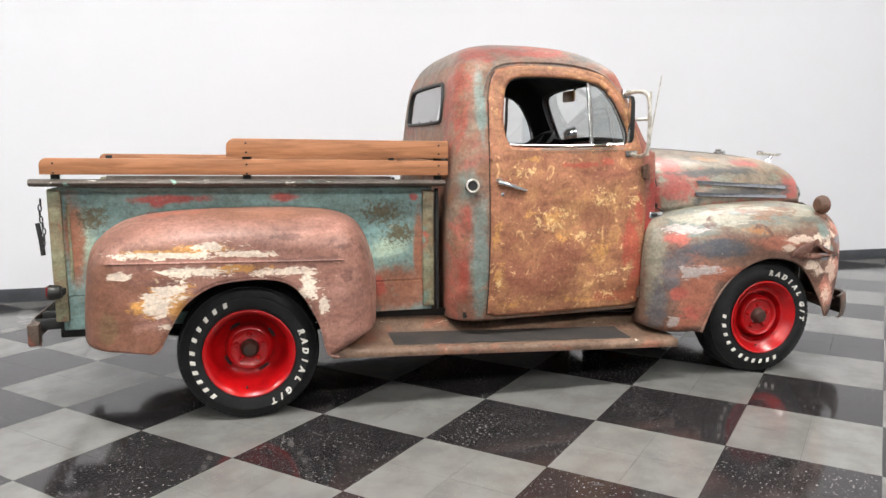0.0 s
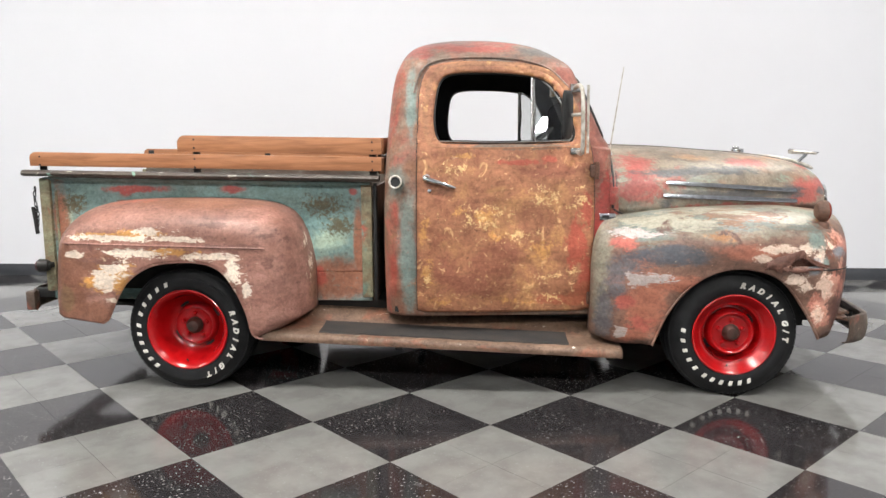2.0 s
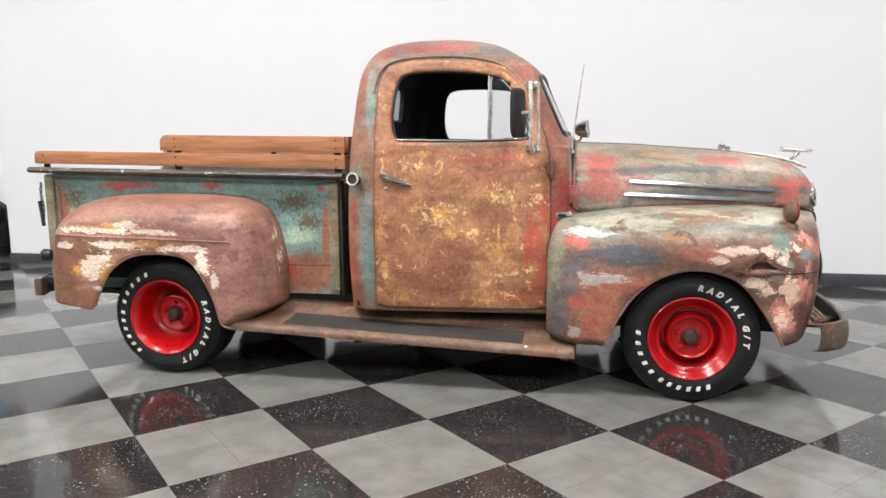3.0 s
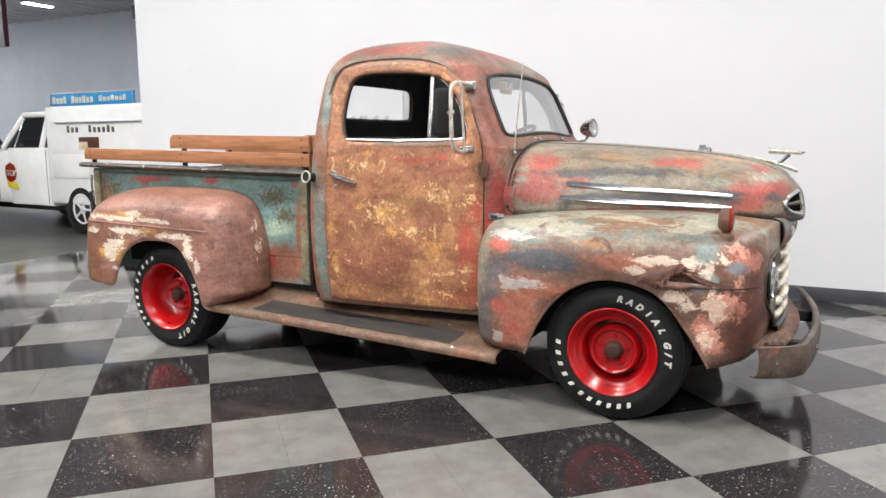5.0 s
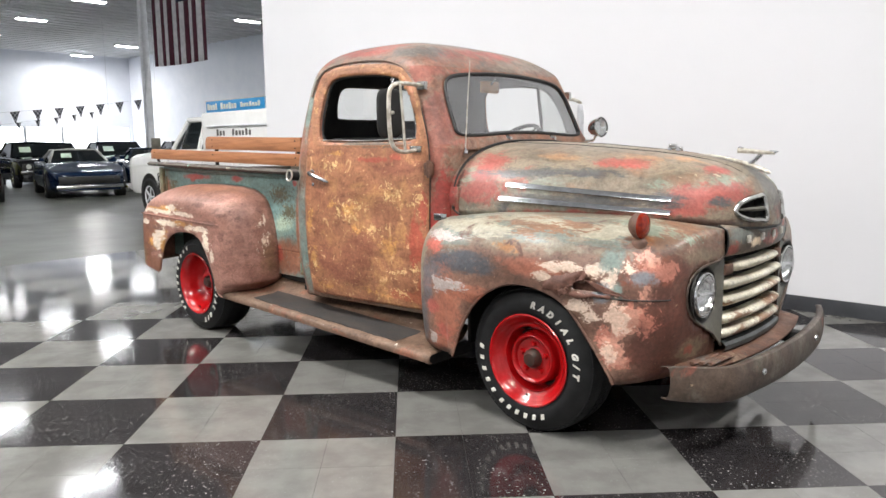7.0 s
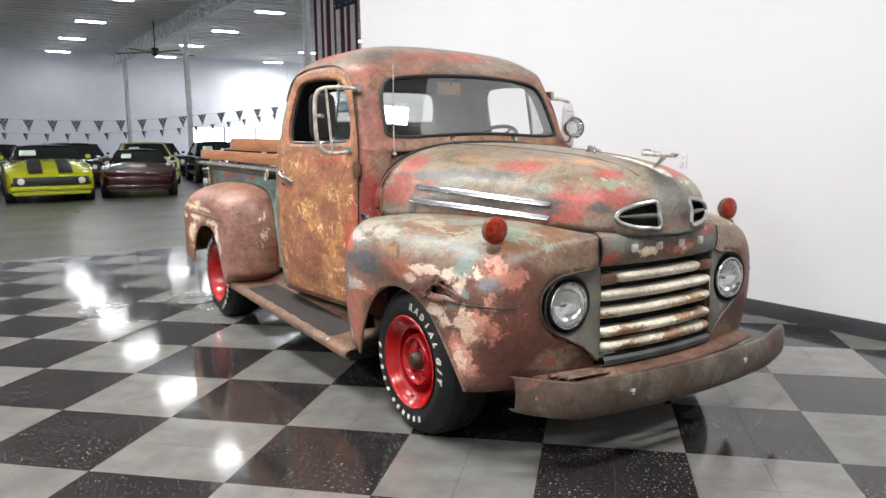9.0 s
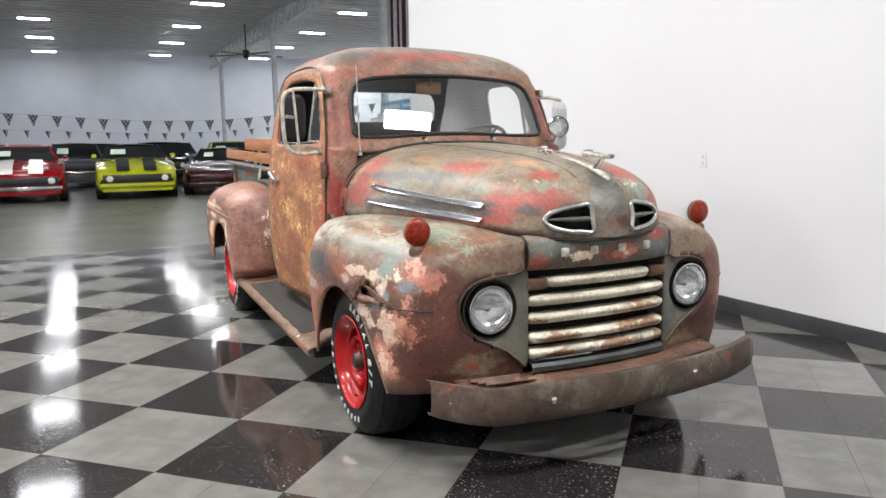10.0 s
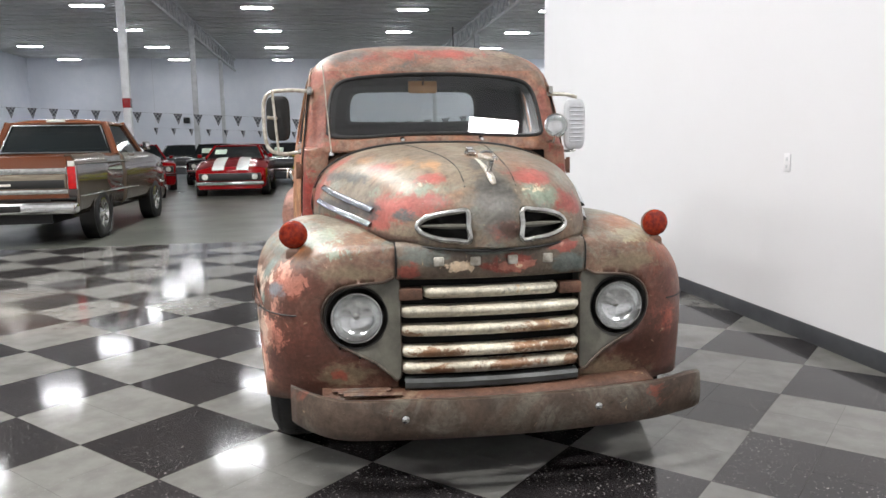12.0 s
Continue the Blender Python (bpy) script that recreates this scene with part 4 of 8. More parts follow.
    part("rim", bm, M_RED, w, "glossy red steel rim", 60)
    bm = lathe([(0.046, i - 0.004), (0.044, i + 0.014), (0.034, i + 0.028), (0.030, i + 0.034), (0.018, i + 0.036), (0.0, i + 0.037)], (c[0], o * sgn, c[2]), "y", 28, None, sgn)
    part("hub", bm, M_HUB, w, "greasy brown hub", 40)
    for k in range(5):
        t = 2 * math.pi * k / 5 + 0.3
        bm = lathe([(0.013, i - 0.014), (0.012, i + 0.006), (0.008, i + 0.010), (0.0, i + 0.010)], (c[0] + 0.068 * math.cos(t), o * sgn, c[2] + 0.068 * math.sin(t)), "y", 6, None, sgn)
        part("lug_nut", bm, M_RED, w)
    # dark vent slots between the centre disc and the rim
    rs, ys = (0.130, i - 0.0405) if rear else (0.132, -0.0855)
    for k in range(4):
        t = math.pi / 2 * k + 0.55
        bm = tube([(c[0] + rs * math.cos(t + d), (o + ys) * sgn, c[2] + rs * math.sin(t + d)) for d in np.linspace(-0.22, 0.22, 7)], [0.003, 0.0065, 0.007, 0.007, 0.007, 0.0065, 0.003], 8)
        part("vent_slot", bm, M_BLACK, w)
    bm = tube([(c[0] - 0.02, (o - 0.03) * sgn, c[2] - rim_r + 0.028), (c[0] - 0.02, (o - 0.012) * sgn, c[2] - rim_r + 0.04)], 0.004, 8)
    part("valve", bm, M_BLACK, w)
    # raised white letters on the sidewall
    rl = rim_r + 0.056
    turn = 0.0 if rear else -0.95

    def on_wall(mesh, ang, r):
        rot = Matrix.Rotation(math.pi / 2, 4, "X")
        flip = Matrix.Identity(4) if sgn < 0 else Matrix.Rotation(math.pi, 4, "Z")
        m = Matrix.Translation((c[0], (o + 0.0095) * sgn, c[2])) @ Matrix.Rotation(ang * (1 if sgn < 0 else -1), 4, "Y") @ flip @ Matrix.Translation((0, 0, r)) @ rot
        b2 = bmesh.new()
        b2.from_mesh(mesh)
        bmesh.ops.transform(b2, matrix=m, verts=b2.verts)
        return b2

    size = 0.039
    start = 1.20 + (0.0 if rear else -1.08)
    for k, ch in enumerate("RADIAL"):
        part("raised_letter", on_wall(text_mesh(ch, size, 0.002, 0.0026, 0.25), start + 0.185 * k, rl), M_LETTER, tyre)
    for k, ch in enumerate("G/T"):
        part("raised_letter", on_wall(text_mesh(ch, size, 0.002, 0.0026, 0.25), start + 1.19 + 0.165 * k, rl), M_LETTER, tyre)
    # the maker's words as plain raised bars
    for word, a0, step in ((6, start + 2.67, 0.185), (5, start + 3.84, 0.21)):
        for k in range(word):
            b2 = box(-0.0100, 0.0100, -0.0125, 0.0125, -0.002, 0.002, 0.0015, seg=1)
            for v in b2.verts:
                v.co.x += 0.25 * v.co.y
            b2m = bpy.data.meshes.new("bar")
            b2.to_mesh(b2m)
            b2.free()
            part("raised_bar", on_wall(b2m, a0 + step * k, rl), M_LETTER, tyre)
    return w


for sgn in (-1, 1):
    wheel("rear_wheel", 0.0, 0.885, sgn, 0.342, 0.27, 0.212, 0.1, -0.10, True)
    wheel("front_wheel", 2.915, 0.880, sgn, 0.342, 0.235, 0.207, 0.06, -0.042, False)

# ---- cab shell ----
HALFW = [(0.40, 0.69), (0.6, 0.722), (0.9, 0.735), (1.2, 0.722), (1.35, 0.708), (1.5, 0.690), (1.66, 0.668), (1.75, 0.650), (1.80, 0.615), (1.84, 0.562), (1.87, 0.500), (1.895, 0.420), (1.915, 0.32), (1.930, 0.20), (1.938, 0.04)]
XBACK = [(0.40, 1.056), (0.9, 1.056), (1.2, 1.064), (1.4, 1.080), (1.6, 1.10), (1.70, 1.118), (1.75, 1.138), (1.80, 1.160), (1.84, 1.185), (1.87, 1.218), (1.895, 1.260), (1.915, 1.32), (1.930, 1.40), (1.938, 1.50)]
XFRONT = [(0.40, 2.275), (1.28, 2.285), (1.33, 2.275), (1.37, 2.245), (1.50, 2.185), (1.69, 2.100), (1.75, 2.062), (1.80, 1.99), (1.84, 1.925), (1.87, 1.86), (1.895, 1.78), (1.915, 1.70), (1.930, 1.62), (1.938, 1.54)]


def cab_plan(z, n_back=26, n_corner=22, n_side=62, n_front=26):
    """Half of the cab's outline at height z, from the middle of the back to the middle of the front, y >= 0."""
    w, xb, xf = pl(z, HALFW), pl(z, XBACK), pl(z, XFRONT)
    ax = min(0.15, (xf - xb) * 0.33)
    ay = min(0.16, w * 0.5)
    fx = min(0.13, (xf - xb) * 0.3) if z > 1.3 else 0.05
    fy = min(0.11, w * 0.4) if z > 1.3 else 0.05
    pts = []
    for k in range(n_back):
        y = (w - ay) * k / n_back
        pts.append((xb - 0.018 * (1 - (y / max(w, 1e-6)) ** 2) + 0.018 * 0.4, y))
    for k in range(n_corner):
        t = math.pi / 2 * k / n_corner
        pts.append((xb + 0.009 * 0 + ax * (1 - math.cos(t)), w - ay + ay * math.sin(t)))
    for k in range(n_side):
        pts.append((xb + ax + (xf - fx - xb - ax) * k / n_side, w))
    for k in range(n_corner):
        t = math.pi / 2 * k / n_corner
        pts.append((xf - fx + fx * math.sin(t), w - fy + fy * math.cos(t)))
    for k in range(n_front + 1):
        y = (w - fy) * (1 - k / n_front)
        pts.append((xf + 0.022 * (1 - (y / max(w - fy, 1e-6)) ** 2), y))
    return pts


def smooth_closed(pts, n=120):
    return [tuple(p) for p in curve_through(pts, n, True)]


WINDOW = smooth_closed([(1.338, 1.44), (1.345, 1.56), (1.368, 1.655), (1.43, 1.698), (1.60, 1.706), (1.80, 1.694), (1.92, 1.665), (1.99, 1.605), (2.045, 1.51), (2.085, 1.41), (2.078, 1.352), (2.03, 1.336), (1.75, 1.330), (1.45, 1.332), (1.365, 1.350)], 110)
DOOR = [tuple(p) for p in curve_through([(1.247, 0.44), (1.25, 0.8), (1.252, 1.2), (1.258, 1.5), (1.268, 1.63), (1.305, 1.722), (1.39, 1.757), (1.58, 1.765), (1.78, 1.752), (1.93, 1.705), (2.035, 1.605), (2.10, 1.50), (2.165, 1.33), (2.188, 1.15), (2.192, 0.9), (2.190, 0.6), (2.185, 0.44)], 130)] + [(2.12, 0.426), (1.7, 0.420), (1.3, 0.424)]
SCREEN = smooth_closed([(-0.575, 1.372), (-0.585, 1.42), (-0.565, 1.58), (-0.525, 1.656), (-0.43, 1.690), (-0.2, 1.710), (0, 1.714), (0.2, 1.710), (0.43, 1.690), (0.525, 1.656), (0.565, 1.58), (0.585, 1.42), (0.575, 1.372), (0.45, 1.362), (0.2, 1.375), (0, 1.38), (-0.2, 1.375), (-0.45, 1.362)], 130)
REARWIN = smooth_closed([(-0.40, 1.50), (-0.40, 1.62), (-0.36, 1.68), (-0.25, 1.69), (0, 1.692), (0.25, 1.69), (0.36, 1.68), (0.40, 1.62), (0.40, 1.50), (0.37, 1.475), (0.2, 1.47), (-0.2, 1.47), (-0.37, 1.475)], 90)

levels = [0.40 + 0.0155 * k for k in range(int((1.75 - 0.40) / 0.0155) + 1)] + [1.76, 1.77, 1.78, 1.79, 1.80, 1.81, 1.82, 1.83, 1.84, 1.85, 1.86, 1.87, 1.88, 1.89, 1.90, 1.908, 1.915, 1.922, 1.928, 1.933, 1.9365, 1.938]


def build_cab():
    rows = []
    for z in levels:
        h = cab_plan(z)
        rows.append([(x, -y, z) for x, y in h[1:-1][::-1]] + [(h[0][0], 0, z)] + [(x, y, z) for x, y in h[1:-1]] + [(h[-1][0], 0, z)])
    R = np.array(rows)
    kind = np.zeros(R.shape[:2], int)
    # snap the grid to the openings
    for i in range(R.shape[0]):
        for j in range(R.shape[1]):
            x, y, z = R[i, j]
            w = pl(z, HALFW)
            if 1.25 < z < 1.76:
                if abs(abs(y) - w) < 0.05 and 1.28 < x < 2.12:
                    c, d = nearest(WINDOW, x, z)
                    if d < 0.0105:
                        R[i, j] = (c[0], math.copysign(pl(c[1], HALFW) - (w - abs(y)), y), c[1])
                elif x > 2.0 and abs(y) < 0.66:
                    c, d = nearest(SCREEN, y, z)
                    if d < 0.0125:
                        R[i, j] = (x + (pl(c[1], XFRONT) - pl(z, XFRONT)), c[0], c[1])
                elif x < 1.25 and abs(y) < 0.5:
                    c, d = nearest(REARWIN, y, z)
                    if d < 0.0125:
                        R[i, j] = (x + (pl(c[1], XBACK) - pl(z, XBACK)), c[0], c[1])
    bm = bmesh.new()
    vs = [[bm.verts.new(p) for p in r] for r in R]
    n = R.shape[1]
    roof_faces = []
    for i in range(R.shape[0] - 1):
        for j in range(n):
            k = (j + 1) % n
            q = (R[i, j] + R[i + 1, j] + R[i + 1, k] + R[i, k]) / 4
            x, y, z = q
            if 1.28 < z < 1.76:
                if abs(abs(y) - pl(z, HALFW)) < 0.06 and 1.28 < x < 2.12 and inside(WINDOW, x, z):
                    continue
                if x > 2.0 and abs(y) < 0.62 and inside(SCREEN, y, z):
                    continue
                if x < 1.25 and inside(REARWIN, y, z):
                    continue
            if abs(y) < 0.60 and x > 2.2 and z < 1.28:
                continue
            f = bm.faces.new([vs[i][j], vs[i + 1][j], vs[i + 1][k], vs[i][k]])
            if z > 1.775 or (z > 1.735 and x > 1.3):
                roof_faces.append(f)
    for f in roof_faces:
        f.material_index = 1
    return weld(bm, 1e-5)


cab = part("cab", build_cab(), M_CAB, truck, "cab shell in worn red, grey and teal paint", 35)
cab.data.materials.append(M_ROOF)
DARK = mottled("headliner", (38, 36, 36), (28, 27, 27), 6, 0.8)
cab.data.materials.append(DARK)
cab.data.materials.append(DARK)
solid(cab, 0.012, -1.0)
cab.modifiers["thickness"].material_offset = 2
# dark lining inside the roof, pillars and door
bm = bmesh.new()
rows = []
for z in [1.70, 1.74, 1.78, 1.82, 1.85, 1.87, 1.885]:
    h = cab_plan(min(z + 0.012, 1.905))
    rows.append([((x - 1.62) * 0.955 + 1.62, -y * 0.955, z) for x, y in h[1:-1][::-1]] + [((h[0][0] - 1.62) * 0.955 + 1.62, 0, z)] + [((x - 1.62) * 0.955 + 1.62, y * 0.955, z) for x, y in h[1:-1]] + [((h[-1][0] - 1.62) * 0.955 + 1.62, 0, z)])
grid(rows, True, bm)
bm.faces.new([bm.verts.new(p) for p in rows[-1]])
part("headliner", weld(bm, 1e-5), DARK, cab, "dark cloth headliner")
# cab floor, firewall, rear inner panel
bm = box(1.12, 2.24, -0.68, 0.68, 0.42, 0.45)
box(2.23, 2.25, -0.69, 0.69, 0.42, 1.29, bm=bm)
part("floor_pan", bm, M_BLACK, cab)


def side_y(z, off, sgn):
    return sgn * (pl(z, HALFW) + off)


def ring_on_side(poly, off, sgn, r, mat, name, parent):
    pts = [(x, side_y(z, off, sgn), z) for x, z in poly]
    return part(name, tube(pts, r, 6, True), mat, parent)


for sgn in (-1, 1):
    us = np.arange(1.23, 2.215, 0.0165)
    vz = np.arange(0.405, 1.79, 0.0165)
    bm = sheet_cut(us, vz, DOOR, [WINDOW], lambda x, z: (x, side_y(z, 0.006, sgn), z))
    door = part("door", bm, M_DOOR, truck, "rust-brown passenger door" if sgn < 0 else "rust-brown driver door", 50)
    solid(door, 0.008, 0.0)
    ring_on_side(DOOR, 0.003, sgn, 0.0042, M_GASKET, "door_seam", door)
    # the window's painted surround and its black channel
    wc = np.mean(np.array(WINDOW), axis=0)
    rows = []
    for k, (gx, gz, off) in enumerate(((0.058, 0.062, 0.0105), (0.040, 0.044, 0.0115), (0.02, 0.022, 0.0075), (0.004, 0.004, 0.001), (-0.004, -0.004, -0.020))):
        row = []
        for x, z in WINDOW:
            dx, dz = x - wc[0], z - wc[1]
            L = math.hypot(dx / 0.37, dz / 0.19)
            x2, z2 = x + gx * dx / 0.37 / L, z + gz * dz / 0.19 / L
            if z2 < 1.325:
                z2 = 1.325 - (1.325 - z2) * 0.35
            x2 = min(x2, 2.15)
            row.append((x2, side_y(z2, off, sgn), z2))
        rows.append(row)
    part("window_surround", grid(rows, True), M_DOOR_EDGE, door, "orange-brown window frame", 60)
    ring_on_side([(wc[0] + (x - wc[0]) * 0.992, wc[1] + (z - wc[1]) * 0.985) for x, z in WINDOW], -0.012, sgn, 0.007, M_GASKET, "window_channel", door)
    # the sill trim and the vent window with its bar
    part("window_sill", tube([(1.37, side_y(1.34, -0.004, sgn), 1.345), (1.7, side_y(1.34, -0.004, sgn), 1.338), (2.06, side_y(1.34, -0.004, sgn), 1.345)], 0.006, 6), M_ALU, door)
    vent = [tuple(p) for p in curve_through([(1.875, 1.348), (1.873, 1.52), (1.870, 1.672), (1.925, 1.655), (1.985, 1.59), (2.035, 1.50), (2.066, 1.40), (2.060, 1.352), (1.96, 1.346)], 60, True)]
    part("vent_frame", tube([(x, side_y(z, -0.012, sgn), z) for x, z in vent], 0.0065, 6, True), M_ALU, door, "chrome vent window frame")
    part("vent_bar", tube([(1.862, side_y(1.335, -0.012, sgn), 1.335), (1.858, side_y(1.685, -0.012, sgn), 1.685)], 0.009, 8), M_ALU, door)
    bm = bmesh.new()
    bm.faces.new([bm.verts.new((x, side_y(z, -0.012, sgn), z)) for x, z in vent])
    pane = part("vent_pane", bm, M_GLASS, door, "clear vent glass")
    pane.visible_shadow = False
    # inner door panel
    bm = sheet_cut(np.arange(1.25, 2.2, 0.03), np.arange(0.44, 1.345, 0.03), None, [], lambda x, z: (x, side_y(z, -0.055, sgn), z))
    part("inner_panel", bm, DARK, door)
    # handle, lock, hinge
    yh = side_y(1.15, 0.02, sgn)
    bm = tube([(1.30, side_y(1.15, 0.004, sgn), 1.152), (1.302, yh, 1.152), (1.315, yh + sgn * 0.008, 1.148), (1.37, yh + sgn * 0.008, 1.132), (1.43, yh + sgn * 0.004, 1.112), (1.455, yh, 1.104)], [0.017, 0.018, 0.0155, 0.0125, 0.010, 0.006], 10)
    handle = part("door_handle", bm, M_CHROME, door, "chrome door handle")
    bm = lathe([(0.024, 0.0), (0.022, 0.006), (0.0, 0.008)], (1.302, side_y(1.15, 0.003, sgn), 1.152), "y", 20, None, sgn)
    part("escutcheon", bm, M_CHROME, handle)
    bm = lathe([(0.011, 0.0), (0.010, 0.008), (0.0, 0.009)], (1.318, side_y(1.085, 0.005, sgn), 1.088), "y", 16, None, sgn)
    part("door_lock", bm, M_CHROME, door)
    for zz in (1.19, 0.50):
        bm = box(2.165, 2.215, *sorted((side_y(zz, 0.0, sgn), side_y(zz, 0.030, sgn))), zz - 0.035, zz + 0.035, 0.010)
        tube([(2.20, side_y(zz, 0.026, sgn), zz - 0.045), (2.20, side_y(zz, 0.026, sgn), zz + 0.045)], 0.012, 10, bm=bm)
        part("hinge", bm, M_RUST, door, "rusty door hinge")
    # badge on the cowl side
    badge = part("badge", box(2.222, 2.308, *sorted((side_y(0.93, 0.001, sgn), side_y(0.93, 0.009, sgn))), 0.926, 0.964, 0.004), M_CHROME, cab, "small chrome badge")
    part("badge_inlay", box(2.234, 2.272, *sorted((side_y(0.93, 0.007, sgn), side_y(0.93, 0.011, sgn))), 0.936, 0.954, 0.001), M_BLACK, badge)
    part("cowl_side", box(2.235, 2.335, *sorted((sgn * 0.60, sgn * 0.679)), 0.60, 1.10, 0.006), M_CAB, cab, "red inner cowl side")

# windscreen, rear window, gaskets
def screen_pt(y, z, off=0.0):
    return (2.245 - 0.4547 * (z - 1.37) + 0.022 * (1 - (y / 0.6) ** 2) + off, y, z)


def back_pt(y, z, off=0.0):
    return (pl(z, XBACK) - 0.018 * (1 - (y / 0.7) ** 2) + 0.007 - off, y, z)


part("windscreen_gasket", tube([screen_pt(y, z, 0.003) for y, z in SCREEN], 0.0095, 8, True), M_GASKET, cab, "black rubber windscreen gasket")
bm = sheet_cut(np.arange(-0.62, 0.63, 0.02), np.arange(1.34, 1.75, 0.02), SCREEN, [], lambda y, z: screen_pt(y, z, -0.002))
pane = part("windscreen", bm, M_GLASS, cab, "clear curved windscreen")
pane.visible_shadow = False
part("rear_window_gasket", tube([back_pt(y, z, 0.003) for y, z in REARWIN], 0.010, 8, True), M_GASKET, cab)
bm = sheet_cut(np.arange(-0.42, 0.43, 0.04), np.arange(1.45, 1.71, 0.03), REARWIN, [], lambda y, z: back_pt(y, z, -0.004))
pane = part("rear_window", bm, M_GLASS, cab, "clear rear window")
pane.visible_shadow = False
# dark inner frame round the screen
rows = []
for off, s in ((-0.006, 1.0), (-0.03, 0.985), (-0.06, 0.93)):
    rows.append([screen_pt(y * s, 1.545 + (z - 1.545) * s, off) for y, z in SCREEN])
part("screen_reveal", grid(rows, True), DARK, cab)
# drip rail over each door, cowl seam
for sgn in (-1, 1):
    pts = [(x, side_y(z, 0.007, sgn), z) for x, z in curve_through([(1.235, 1.60), (1.262, 1.70), (1.32, 1.757), (1.42, 1.782), (1.58, 1.788), (1.78, 1.776), (1.94, 1.728), (2.05, 1.628)], 40)]
    part("drip_rail", tube(pts, 0.006, 6), M_ROOF, cab)

# interior: bench, dash, wheel, mirror
seat = part("bench_seat", box(1.20, 1.72, -0.60, 0.60, 0.62, 0.80, 0.05, seg=3), M_SEAT, truck, "dark vinyl bench seat")
part("backrest", box(1.14, 1.27, -0.60, 0.60, 0.78, 1.36, 0.05, seg=3), M_SEAT, seat)
bm = grid([[(2.02 + 0.05 * math.cos(t), y, 1.27 + 0.05 * math.sin(t)) for t in np.linspace(math.pi * 1.4, math.pi * 0.4, 10)] + [(2.20, y, 1.335)] for y in np.linspace(-0.66, 0.66, 12)])
dash = part("dashboard", bm, DARK, truck, "dark painted dashboard")
sw = Matrix.Translation((1.90, 0.33, 1.30)) @ Matrix.Rotation(radians(-38), 4, "Y")
bm = tube([sw @ Vector((0.205 * math.cos(t), 0.205 * math.sin(t), 0)) for t in np.linspace(0, 2 * math.pi, 40, endpoint=False)], 0.012, 8, True)
for a in (0.4, 2.5, 4.6):
    tube([sw @ Vector((0, 0, -0.02)), sw @ Vector((0.2 * math.cos(a), 0.2 * math.sin(a), 0))], 0.008, 6, bm=bm)
tube([sw @ Vector((0, 0, 0.01)), sw @ Vector((0.0, 0, -0.45))], 0.025, 10, bm=bm)
part("steering_wheel", bm, M_BLACK, truck, "black three-spoke steering wheel")
bm = box(2.015, 2.038, -0.132, 0.034, 1.612, 1.682, 0.012)
mir = part("interior_mirror", bm, M_VISOR, truck, "amber-backed interior mirror")
part("mirror_stem", tube([(2.036, -0.05, 1.66), (2.075, -0.05, 1.70)], 0.007, 6), M_ALU, mir)

# ---- hood ----
HOODW = [(2.305, 0.690), (2.45, 0.678), (2.6, 0.655), (2.8, 0.612), (3.0, 0.556), (3.2, 0.497), (3.35, 0.452), (3.45, 0.415), (3.53, 0.372), (3.59, 0.305), (3.635, 0.215), (3.665, 0.12), (3.682, 0.0)]
HOODT = [(2.305, 1.328), (2.64, 1.314), (2.82, 1.300), (3.16, 1.270), (3.35, 1.243), (3.47, 1.214), (3.55, 1.180), (3.61, 1.135), (3.65, 1.085), (3.672, 1.035), (3.682, 0.965)]
HOODB = [(2.305, 0.985), (2.36, 0.955), (2.5, 0.958), (2.65, 0.972), (3.0, 0.974), (3.4, 0.962), (3.6, 0.945), (3.69, 0.930)]


def hood_pt(x, t, grow=0.0):
    """t runs 0 (bottom of the near side) to 1 (top) to 2 (bottom of the far side)."""
    w, zt, zb = pl(x, HOODW) + grow, pl(x, HOODT) + grow, pl(x, HOODB)
    a = t * math.pi / 2
    n = 2.0 / 2.7
    y = -math.copysign(abs(math.cos(a)) ** n, math.cos(a)) * w
    z = zb + (zt - zb) * abs(math.sin(a)) ** n
    return Vector((x, y, z))


xs = list(np.linspace(2.305, 3.35, 44)) + list(3.35 + 0.332 * np.sin(np.linspace(0, math.pi / 2, 34)))[1:]
ts = np.linspace(0, 2, 73)
NOSTRIL = [tuple(p) for p in curve_through([(0.100, 0.965), (0.102, 1.02), (0.104, 1.072), (0.15, 1.071), (0.21, 1.062), (0.262, 1.044), (0.286, 1.015), (0.265, 0.990), (0.21, 0.972), (0.15, 0.966)], 60, True)]
rows = []
for x in xs:
    row = []
    for t in ts:
        p = hood_pt(x, t)
        ridge = max(0.0, 1 - abs(p.y) / 0.098) ** 0.35 * 0.010 if x > 2.9 else 0.0
        ridge *= min(1.0, (x - 2.9) / 0.5)
        p += Vector((ridge * max(0.0, (x - 3.45) / 0.25), 0, ridge * (1 if x < 3.6 else 0.4)))
        row.append(p)
    rows.append(row)
def nose_x(y, z):
    """The hood's front at (y, z)."""
    lo, hi = 3.2, 3.681
    for _ in range(26):
        m = (lo + hi) / 2
        w, zt, zb = pl(m, HOODW), pl(m, HOODT), pl(m, HOODB)
        f = (abs(y) / max(w, 1e-4)) ** 2.7 + (max(0, z - zb) / max(zt - zb, 1e-4)) ** 2.7
        lo, hi = (m, hi) if f < 1 else (lo, m)
    return lo


bm = weld(grid(rows), 1e-5)
for v in bm.verts:
    if v.co.x > 3.45 and 0.08 < abs(v.co.y) < 0.32 and 0.94 < v.co.z < 1.10:
        q, d = nearest(NOSTRIL, abs(v.co.y), v.co.z)
        if d < 0.011:
            v.co = (nose_x(q[0], q[1]), math.copysign(q[0], v.co.y), q[1])
kill = []
